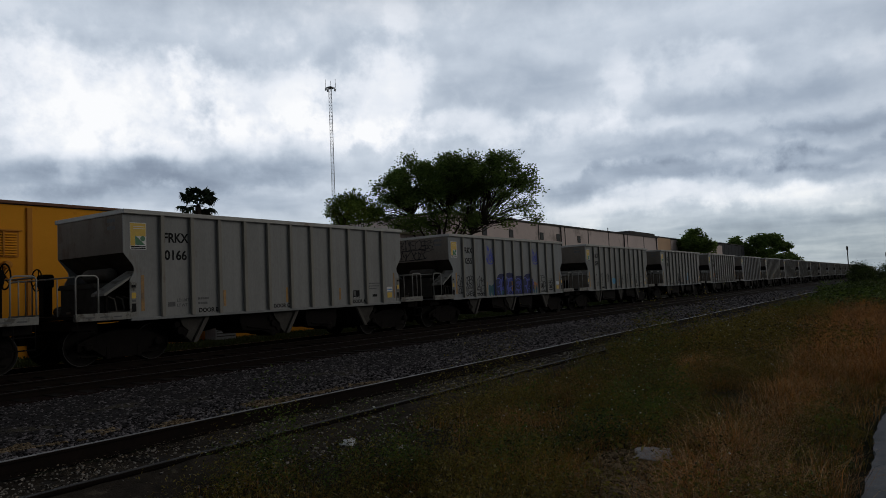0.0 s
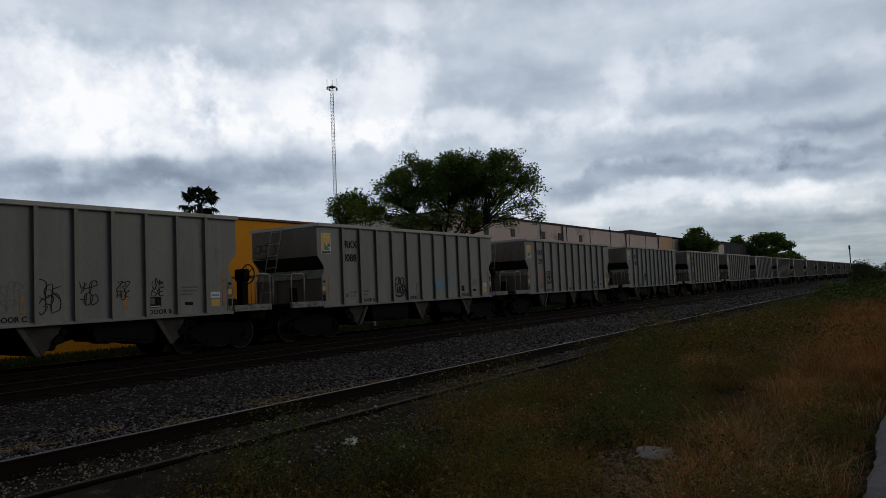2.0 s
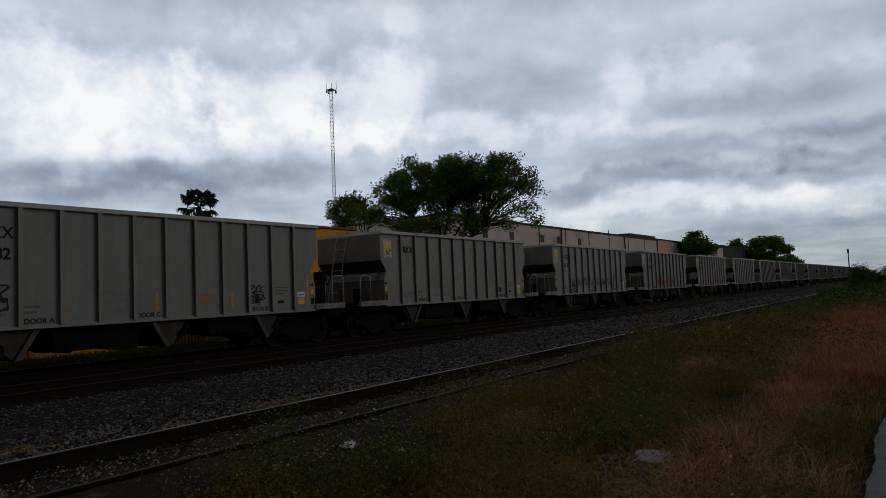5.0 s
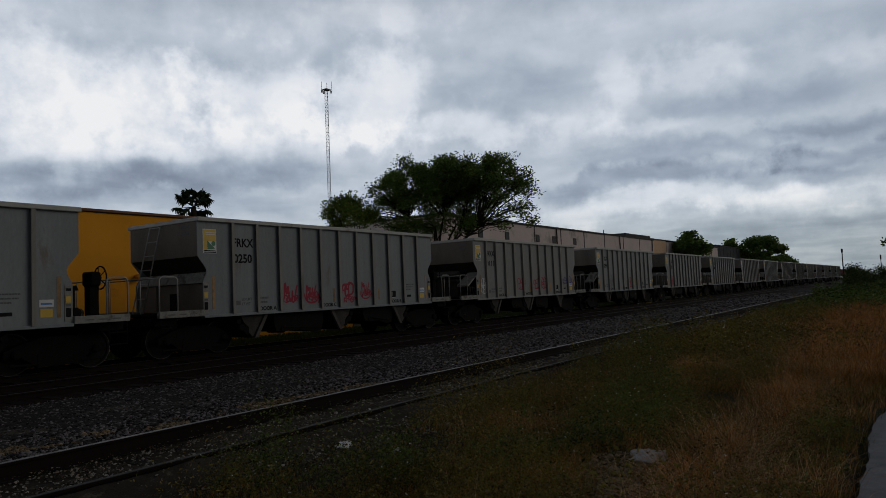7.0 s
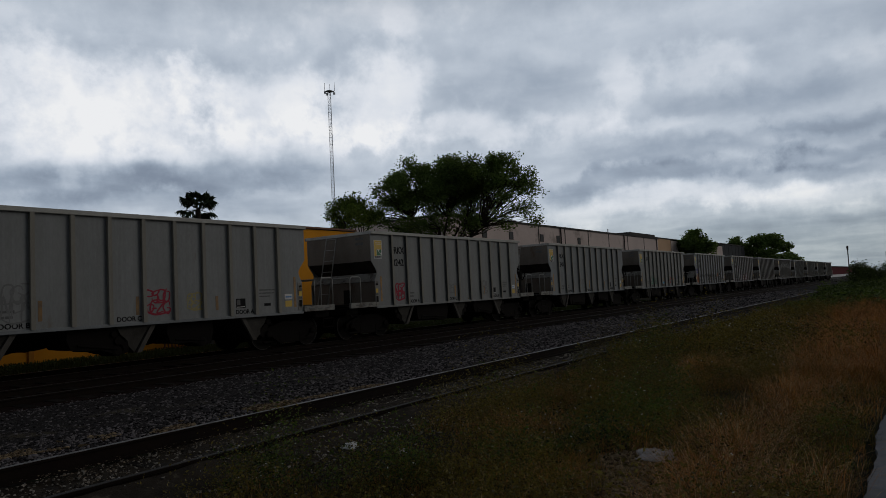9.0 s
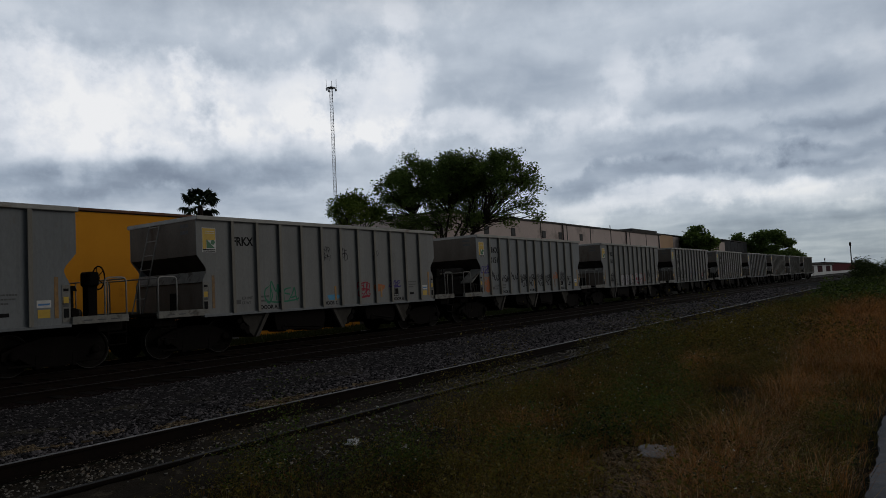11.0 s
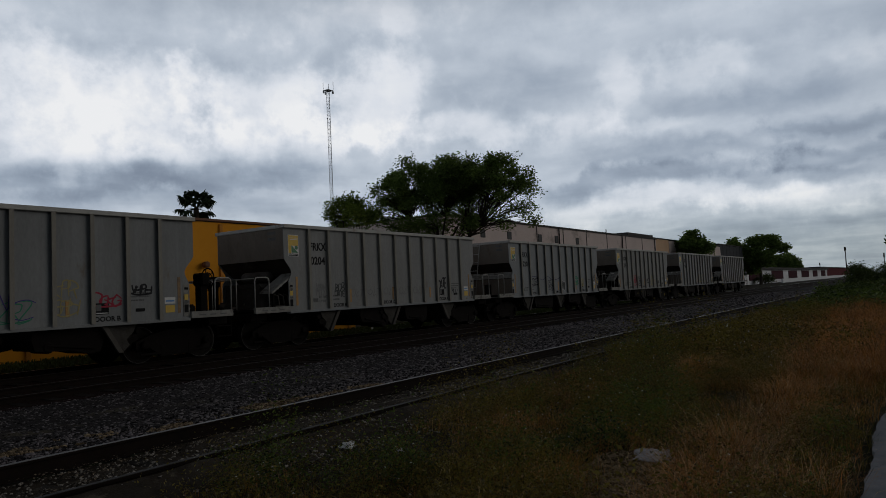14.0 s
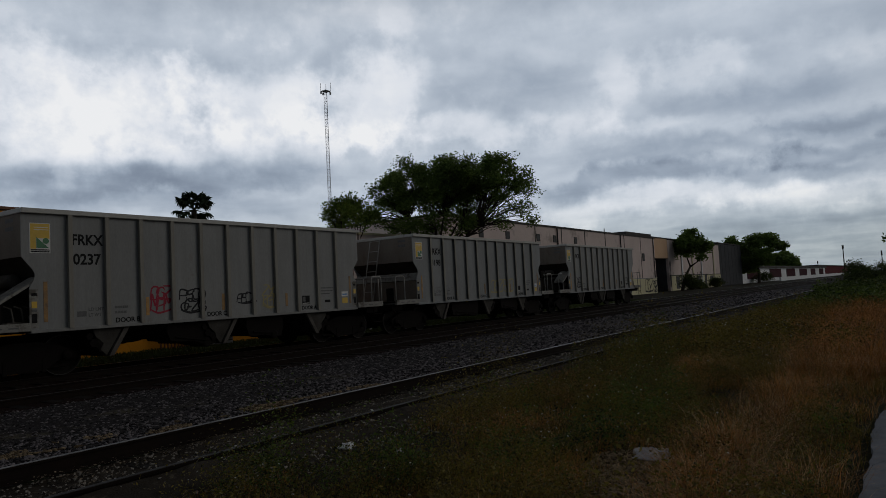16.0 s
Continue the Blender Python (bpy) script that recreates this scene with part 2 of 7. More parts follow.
HOLE_SHADE = surface("shaded_recess", (0.008, 0.008, 0.008), (0.02, 0.018, 0.016), rough=0.9)
YELLOW = surface("logo_yellow", (0.44, 0.27, 0.012), (0.56, 0.36, 0.02), scale=6, rough=0.5, grain=40, relief=0.03)
LOGO_GREEN = surface("logo_green", (0.008, 0.10, 0.035), (0.018, 0.15, 0.05), scale=6, rough=0.5, relief=0.03)
WHITE = surface("white_decal", (0.42, 0.42, 0.40), (0.58, 0.58, 0.56), scale=6, rough=0.5, relief=0.03)
BLACK = surface("black_lettering", (0.007, 0.007, 0.008), (0.022, 0.022, 0.022), scale=9, rough=0.9, relief=0.03)
FADED = surface("faded_lettering", (0.06, 0.06, 0.06), (0.13, 0.13, 0.13), scale=9, rough=0.7, relief=0.03)
REFLECTOR = surface("ochre_reflector", (0.10, 0.05, 0.012), (0.36, 0.18, 0.025), scale=7, rough=0.5, relief=0.03, vary=0.8)
BLUE_DECAL = surface("blue_decal", (0.03, 0.13, 0.35), (0.06, 0.2, 0.45), scale=6, rough=0.5, relief=0.03)

# ---- mesh tools ----
def put(name, mesh, material, parent=None, label="", m=None):
    ob = new(name, mesh)
    if material and not mesh.materials:
        mesh.materials.append(material)
    if parent:
        ob.parent = parent
    if m is not None:
        ob.matrix_basis = m
    return tagged(ob, label) if label else ob


def part(name, bm, material, parent=None, label="", smooth=False):
    mesh = bpy.data.meshes.new(name)
    bmesh.ops.recalc_face_normals(bm, faces=bm.faces)
    for f in bm.faces:
        f.smooth = smooth
    bm.to_mesh(mesh)
    bm.free()
    return put(name, mesh, material, parent, label)


def from_arrays(name, verts, faces, material, parent=None, label=""):
    """A mesh from numpy arrays: faces all triangles or all quads."""
    mesh = bpy.data.meshes.new(name)
    verts, faces = np.asarray(verts, dtype=np.float32), np.asarray(faces, dtype=np.int32)
    k = faces.shape[1]
    mesh.vertices.add(len(verts))
    mesh.vertices.foreach_set("co", verts.ravel())
    mesh.loops.add(faces.size)
    mesh.loops.foreach_set("vertex_index", faces.ravel())
    mesh.polygons.add(len(faces))
    mesh.polygons.foreach_set("loop_start", np.arange(0, faces.size, k, dtype=np.int32))
    mesh.polygons.foreach_set("loop_total", np.full(len(faces), k, dtype=np.int32))
    mesh.update(calc_edges=True)
    return put(name, mesh, material, parent, label)


def box(bm, x0, x1, y0, y1, z0, z1, bevel=0.0):
    vs = [bm.verts.new((x, y, z)) for x in (x0, x1) for y in (y0, y1) for z in (z0, z1)]
    fs = [bm.faces.new([vs[i] for i in q]) for q in ((0, 1, 3, 2), (4, 6, 7, 5), (0, 4, 5, 1), (2, 3, 7, 6), (0, 2, 6, 4), (1, 5, 7, 3))]
    if bevel:
        bmesh.ops.bevel(bm, geom=list({e for f in fs for e in f.edges}), offset=bevel, segments=1, affect="EDGES", profile=0.5)
    return bm


def slab(bm, outline, a, b, axis="y"):
    """A closed outline of (u, z) pairs drawn out from a to b along y, or of (y, z) pairs along x, or of (x, y) pairs along z."""
    def at(p, h):
        return {"y": (p[0], h, p[1]), "x": (h, p[0], p[1]), "z": (p[0], p[1], h)}[axis]
    lo, hi = [bm.verts.new(at(p, a)) for p in outline], [bm.verts.new(at(p, b)) for p in outline]
    n = len(outline)
    bm.faces.new(lo)
    bm.faces.new(list(reversed(hi)))
    for i in range(n):
        bm.faces.new((lo[i], hi[i], hi[(i + 1) % n], lo[(i + 1) % n]))
    return bm


def tube(bm, path, radius, sides=8, taper=None):
    """A round bar along a path of points; taper: a radius for each point."""
    pts = [Vector(p) for p in path]
    rings = []
    side = None
    for i, p in enumerate(pts):
        d = (pts[min(i + 1, len(pts) - 1)] - pts[max(i - 1, 0)]).normalized()
        ref = side if side is not None else (Vector((0, 0, 1)) if abs(d.z) < 0.9 else Vector((1, 0, 0)))
        u = (ref - d * ref.dot(d)).normalized()
        side = u
        v = d.cross(u)
        r = taper[i] if taper else radius
        rings.append([bm.verts.new(p + (u * math.cos(a) + v * math.sin(a)) * r) for a in [2 * math.pi * k / sides for k in range(sides)]])
    for r0, r1 in zip(rings, rings[1:]):
        for k in range(sides):
            bm.faces.new((r0[k], r0[(k + 1) % sides], r1[(k + 1) % sides], r1[k]))
    bm.faces.new(list(reversed(rings[0])))
    bm.faces.new(rings[-1])
    return bm


def turned(bm, profile, y_axis_at, sides=24, ring=False):
    """A body of revolution about a line along y: profile of (radius, y) pairs; y_axis_at: (x, z)."""
    cx, cz = y_axis_at
    rings = [[bm.verts.new((cx + r * math.cos(a), y, cz + r * math.sin(a))) for a in [2 * math.pi * k / sides for k in range(sides)]] for r, y in profile]
    for r0, r1 in zip(rings, rings[1:]):
        for k in range(sides):
            bm.faces.new((r0[k], r0[(k + 1) % sides], r1[(k + 1) % sides], r1[k]))
    if ring:
        for k in range(sides):
            bm.faces.new((rings[-1][k], rings[-1][(k + 1) % sides], rings[0][(k + 1) % sides], rings[0][k]))
    else:
        bm.faces.new(rings[0])
        bm.faces.new(list(reversed(rings[-1])))
    return bm


def B():
    return bmesh.new()


LETTERS = {}


def lettering(text, height, material, x, y, z, parent, name="lettering", width=None, label=""):
    """Words standing in the xz plane and facing -y, the lower left corner at (x, y, z)."""
    key = (text, height, width)
    if key not in LETTERS:
        cu = bpy.data.curves.new("lettering", "FONT")
        cu.body, cu.size, cu.extrude, cu.offset = text, height / 0.70, 0.0015, 0.0075 * height / 0.2
        cu.resolution_u = 3
        ob = new("lettering_curve", cu)
        dg = bpy.context.evaluated_depsgraph_get()
        mesh = bpy.data.meshes.new_from_object(ob.evaluated_get(dg))
        bpy.data.objects.remove(ob)
        bpy.data.curves.remove(cu)
        xs = [v.co.x for v in mesh.vertices]
        k = width / (max(xs) - min(xs)) if width else 1.0
        x0 = min(xs)
        for v in mesh.vertices:
            v.co = Vector(((v.co.x - x0) * k, -v.co.z, v.co.y))
        mesh.materials.clear()
        mesh.materials.append(material)
        LETTERS[key] = mesh
    return put(name, LETTERS[key], None, parent, label, Matrix.Translation((x, y, z)))


# ---- ground, pavement, ballast, tracks ----
DIRT = surface("dark_weedy_soil", (0.008, 0.0055, 0.004), (0.030, 0.020, 0.013), scale=0.9, rough=0.95, grain=18, relief=0.6, depth=0.03,
               stain=(0.022, 0.026, 0.008), stain_scale=0.35, stain_level=0.47, object_space=False)
GRAVEL = surface("ballast_stone", (0.010, 0.0085, 0.0092), (0.175, 0.155, 0.158), scale=6, rough=0.85, grain=60, relief=0.2, island=1.9, object_space=False)
PALE_GRIT = surface("pale_grit", (0.02, 0.017, 0.014), (0.27, 0.24, 0.205), scale=6, rough=0.85, grain=60, relief=0.2, island=1.8, object_space=False)
BALLAST_BED = surface("ballast_bed", (0.008, 0.007, 0.007), (0.046, 0.041, 0.040), scale=9, rough=0.95, grain=35, relief=1.0, depth=0.04,
                      stain=(0.09, 0.075, 0.05), stain_scale=0.5, stain_level=0.6, object_space=False)
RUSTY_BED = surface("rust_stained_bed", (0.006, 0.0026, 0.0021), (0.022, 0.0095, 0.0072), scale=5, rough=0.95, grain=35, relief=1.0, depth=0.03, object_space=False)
ASPHALT = surface("worn_asphalt", (0.11, 0.115, 0.128), (0.23, 0.235, 0.25), scale=4.5, rough=0.85, grain=110, relief=0.6, stain=(0.05, 0.05, 0.05), stain_scale=2.0, stain_level=0.60, depth=0.008, object_space=False)
RUST = surface("rusty_rail_steel", (0.006, 0.0042, 0.0035), (0.015, 0.0095, 0.007), scale=6, rough=0.85, grain=70, relief=0.3, object_space=False)
# rail heads lightened in colour to carry a low-angle sky glint
RAIL_GLINT = surface("glinting_rail_head", (0.12, 0.115, 0.115), (0.24, 0.23, 0.23), scale=4, rough=0.42, metal=0.8, grain=90, relief=0.05, object_space=False)
SIDING_GLINT = surface("toned_rail_head", (0.11, 0.105, 0.105), (0.24, 0.23, 0.225), scale=4, rough=0.45, metal=0.6, grain=90, relief=0.05, object_space=False)
TIMBER = surface("weathered_tie", (0.010, 0.008, 0.006), (0.040, 0.034, 0.028), scale=4, rough=0.9, grain=50, relief=0.6, stretch=(1, 0.15, 1), vary=0.6)
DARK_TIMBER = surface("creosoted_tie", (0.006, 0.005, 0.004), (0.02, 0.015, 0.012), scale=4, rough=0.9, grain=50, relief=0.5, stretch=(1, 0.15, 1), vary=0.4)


def height_at(x, y):
    """The lie of the land: almost flat, a little uneven."""
    return 0.03 * math.sin(x * 0.7 + 1.3 * math.sin(y * 0.5)) * math.sin(y * 0.9) - 0.03


def build_ground():
    xs = [-600, -300, -120, -60, -30, -15] + [-8 + 0.6 * i for i in range(80)] + [42, 50, 60, 75, 95, 120, 160, 220, 320, 500, 900, 1600, 3000]
    ys = [-900, -400, -150, -60, -25, -10, -4] + [-1 + 0.5 * i for i in range(16)] + [8, 10, 12, 14, 16, 20, 24, 30, 40, 60, 90, 150, 300, 700, 1500]
    v = [(x, y, height_at(x, y) if abs(x) < 60 and -2 < y < 7 else -0.04) for x in xs for y in ys]
    n = len(ys)
    f = [(i * n + j, (i + 1) * n + j, (i + 1) * n + j + 1, i * n + j + 1) for i in range(len(xs) - 1) for j in range(n - 1)]
    tagged(from_arrays("ground", v, f, DIRT), "dark weedy earth beside and beyond the tracks", "ground", kind="structure")
    bm = B()
    edge = [(x, 0.455 - 0.10 * max(0.0, x - 8.6) + 0.02 * math.sin(x * 1.7) + 0.010 * math.sin(x * 4.3) + 0.007 * math.sin(x * 11.3 + 1) + 0.004 * math.sin(x * 23.7)) for x in np.arange(-6, 24, 0.08)]
    slab(bm, [(-6, -3.2)] + [(23.9, -3.2)] + list(reversed(edge)), -0.02, 0.035, "z")
    tagged(part("pavement", bm, ASPHALT), "grey worn asphalt path with a ragged grassy edge", "pavement", kind="structure")
    # ballast between the siding and the main line, then the rust-stained bed of the two main tracks
    bm = B()
    slab(bm, [(7.45, -0.05), (7.7, 0.03), (9.5, 0.05), (12.1, 0.05), (12.4, -0.02)], -330, 420, "x")
    tagged(part("ballast_bed", bm, BALLAST_BED), "dark grey crushed stone between the tracks", "ballast", kind="structure")
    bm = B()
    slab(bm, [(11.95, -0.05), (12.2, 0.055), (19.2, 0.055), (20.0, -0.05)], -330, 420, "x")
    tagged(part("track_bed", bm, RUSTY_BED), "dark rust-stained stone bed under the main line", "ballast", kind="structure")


def stones(n, x0, x1, y0, y1, base, size, seed):
    """Loose angular stones lying on a flat bed."""
    rng = np.random.default_rng(seed)
    ico = np.array([(0, 0, 1), (0.89, 0, 0.45), (0.28, 0.85, 0.45), (-0.72, 0.53, 0.45), (-0.72, -0.53, 0.45), (0.28, -0.85, 0.45)])
    tri = np.array([(0, 1, 2), (0, 2, 3), (0, 3, 4), (0, 4, 5), (0, 5, 1)])
    low = ico[1:] * (1, 1, -1)
    shape = np.concatenate([ico, low])
    skirt = [(1 + k, 6 + k, 1 + (k + 1) % 5) for k in range(5)] + [(1 + (k + 1) % 5, 6 + k, 6 + (k + 1) % 5) for k in range(5)]
    tri = np.concatenate([tri, np.array(skirt)])
    u = rng.random(n)
    px = x0 + (x1 - x0) * u ** 1.6
    py = y0 + (y1 - y0) * rng.random(n)
    s = size * (0.5 + rng.random(n)) * (0.8 + 0.5 * u)
    v = shape[None] * (1 + 0.35 * rng.standard_normal((n, 11, 1))) * s[:, None, None] * (0.6 + 0.8 * rng.random((n, 1, 3))) * (1.15, 1.15, 0.7)
    a = rng.random(n) * 6.28
    t = (rng.random(n) - 0.5) * 1.2
    c, si = np.cos(a)[:, None], np.sin(a)[:, None]
    x, y, z = v[..., 0], v[..., 1], v[..., 2]
    y, z = y * np.cos(t)[:, None] - z * np.sin(t)[:, None], y * np.sin(t)[:, None] + z * np.cos(t)[:, None]
    v = np.stack([x * c - y * si + px[:, None], x * si + y * c + py[:, None], z + base + 0.35 * s[:, None]], -1)
    f = tri[None] + (np.arange(n) * 11)[:, None, None]
    return v.reshape(-1, 3), f.reshape(-1, 3)


RAIL_OUTLINE = [(-0.07, 0.0), (0.07, 0.0), (0.07, 0.012), (0.012, 0.03), (0.012, 0.125), (0.036, 0.135), (0.036, 0.158), (-0.036, 0.158), (-0.036, 0.135), (-0.012, 0.125), (-0.012, 0.03), (-0.07, 0.012)]


# the same rail head kept dark, where no glint is wanted
MAIN_HEAD = surface("toned_rail_head", (0.016, 0.013, 0.012), (0.034, 0.029, 0.026), scale=4, rough=0.65, metal=0.2, grain=90, relief=0.05, object_space=False)


def build_track(centre, x0, x1, label, worn, tie_from, tie_to, timber, tie_top):
    track = tagged(new("railway_track"), label, "railway track", "tracks of the line")
    track.location = (0, centre, 0)
    for side in (-0.7525, 0.7525):
        bm = B()
        slab(bm, [(side + u, z + 0.02) for u, z in RAIL_OUTLINE], x0, x1, "x")
        rail = part("rail", bm, RUST, track, "rust-brown steel rail")
        bm = B()
        slab(bm, [(side - 0.03, 0.1775), (side + 0.03, 0.1775), (side + 0.026, 0.182), (side - 0.026, 0.182)], x0, x1, "x")
        # far head takes the painted glint, near head the dark tone
        part("rail_head", bm, worn if side > 0 else MAIN_HEAD, rail, "running surface toned for its glint")
    bm = B()
    box(bm, -0.11, 0.11, -1.28, 1.28, tie_top - 0.16, tie_top, 0.012)
    shared = None
    rng = random.Random(int(centre * 10))
    for i in range(int((tie_to - tie_from) / 0.53)):
        if shared is None:
            shared = part("tie", bm, timber, track)
            ob = shared
        else:
            ob = put("tie", shared.data, None, track)
        ob.matrix_basis = pose(tie_from + i * 0.53 + rng.uniform(-0.03, 0.03), rng.uniform(-0.05, 0.05), rng.uniform(-0.012, 0.004), rng.uniform(-0.6, 0.6), 0, rng.uniform(-1.6, 1.6))
    return track


build_ground()
build_track(6.41, -40, 75, "overgrown rusty siding track with weathered wooden ties", SIDING_GLINT, 0.5, 40, TIMBER, 0.0)
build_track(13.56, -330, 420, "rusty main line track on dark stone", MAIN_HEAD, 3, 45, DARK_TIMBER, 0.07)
build_track(17.07, -330, 420, "main line track under the passing train", RAIL_GLINT, 5, 45, DARK_TIMBER, 0.07)
v, f = stones(38000, 2.5, 28, 7.3, 12.3, 0.035, 0.0165, 3)
tagged(from_arrays("ballast_stones", v, f, GRAVEL), "grey and pale crushed stones lying between the tracks", "stones", kind="stuff")
v, f = stones(8000, 24, 75, 7.3, 12.3, 0.035, 0.034, 6)
tagged(from_arrays("ballast_stones", v, f, GRAVEL), "grey crushed stones along the far track", "stones", kind="stuff")
v, f = stones(3600, 2.4, 18, 5.75, 7.05, 0.008, 0.011, 4)
tagged(from_arrays("loose_stones", v, f, PALE_GRIT), "scattered loose stones between the siding rails", "stones", kind="stuff")


# ---- the train ----
HALF = 5.33
CENTRE_Y = 17.07
PITCH = 13.79


def lx(v):
    return v - HALF


END_CURVE = [(0, 3.78), (0, 2.83), (0.05, 2.76), (0.14, 2.65), (0.23, 2.54), (0.27, 2.46), (0.27, 2.39), (0.23, 2.29), (0.17, 2.19), (0.15, 2.12), (0.15, 1.24)]
SIDE_OUTLINE = END_CURVE + [(10.66 - u, z) for u, z in reversed(END_CURVE)]


def loop(x0, x1, y, z0, z1, r=0.10):
    pts = [(x0, y, z0), (x0, y, z1 - r)]
    pts += [(x0 + r - r * math.cos(a), y, z1 - r + r * math.sin(a)) for a in (0.5, 1.05)]
    pts += [(x0 + r, y, z1), (x1 - r, y, z1)]
    pts += [(x1 - r + r * math.sin(a), y, z1 - r + r * math.cos(a)) for a in (0.5, 1.05)]
    return pts + [(x1, y, z1 - r), (x1, y, z0)]


def build_bogie(wagon, at):
    bogie = part("bogie", box(box(B(), at - 0.16, at + 0.16, -1.05, 1.05, 0.5, 0.78, 0.02), at - 0.1, at + 0.1, -0.2, 0.2, 0.4, 0.52), SHADED_GRIME, wagon, "black cast bogie")
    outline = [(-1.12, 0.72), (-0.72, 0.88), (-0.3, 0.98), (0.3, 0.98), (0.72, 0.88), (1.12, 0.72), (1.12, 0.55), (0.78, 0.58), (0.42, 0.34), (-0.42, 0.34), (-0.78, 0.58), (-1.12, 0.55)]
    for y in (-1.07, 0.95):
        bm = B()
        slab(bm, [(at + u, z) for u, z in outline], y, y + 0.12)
        part("sideframe", bm, SHADED_GRIME, bogie)
        for s in (-0.09, 0.0, 0.09):
            bm = B()
            tube(bm, [(at + s, y + 0.06, 0.40), (at + s, y + 0.06, 0.52)], 0.045, 8)
            part("spring", bm, SHADED_GRIME, bogie)
        bm = B()
        for s in (-0.40, 0.40):
            box(bm, at + s - 0.05, at + s + 0.05, y - 0.01, y + 0.13, 0.30, 0.62, 0.015)
        tube(bm, [(at - 1.0, y + 0.02, 0.40), (at + 1.0, y + 0.02, 0.40)], 0.03, 6)
        part("brake_beam", bm, SHADED_GRIME, bogie)
    for s in (-0.89, 0.89):
        bm = B()
        for k in (-1, 1):
            prof = [(0.10, 0.86), (0.16, 0.86), (0.20, 0.83), (0.38, 0.82), (0.405, 0.845), (0.452, 0.845), (0.457, 0.80), (0.462, 0.725), (0.488, 0.715), (0.486, 0.695), (0.40, 0.70), (0.2, 0.74), (0.1, 0.74)]
            turned(bm, [(r, k * y) for r, y in prof], (0, 0), 28)
        turned(bm, [(0.085, -1.05), (0.085, 1.05)], (0, 0), 10)
        axle = part("wheelset", bm, WHEEL_STEEL, bogie, "steel wheelset with a bright worn rim")
        axle.location = (at + s, 0, 0.18 + 0.457)
        for k in (-1, 1):
            bm = B()
            turned(bm, [(0.441, k * 0.8465), (0.452, k * 0.8465), (0.455, k * 0.8485), (0.442, k * 0.8490)], (0, 0), 28, True)
            part("rim", bm, TREAD, axle)
            cap = B()
            turned(cap, [(0.09, k * 1.06), (0.10, k * 1.08), (0.10, k * 1.13), (0.06, k * 1.15)], (0, 0), 12)
            part("bearing_cap", cap, SHADED_GRIME, axle)
    return bogie


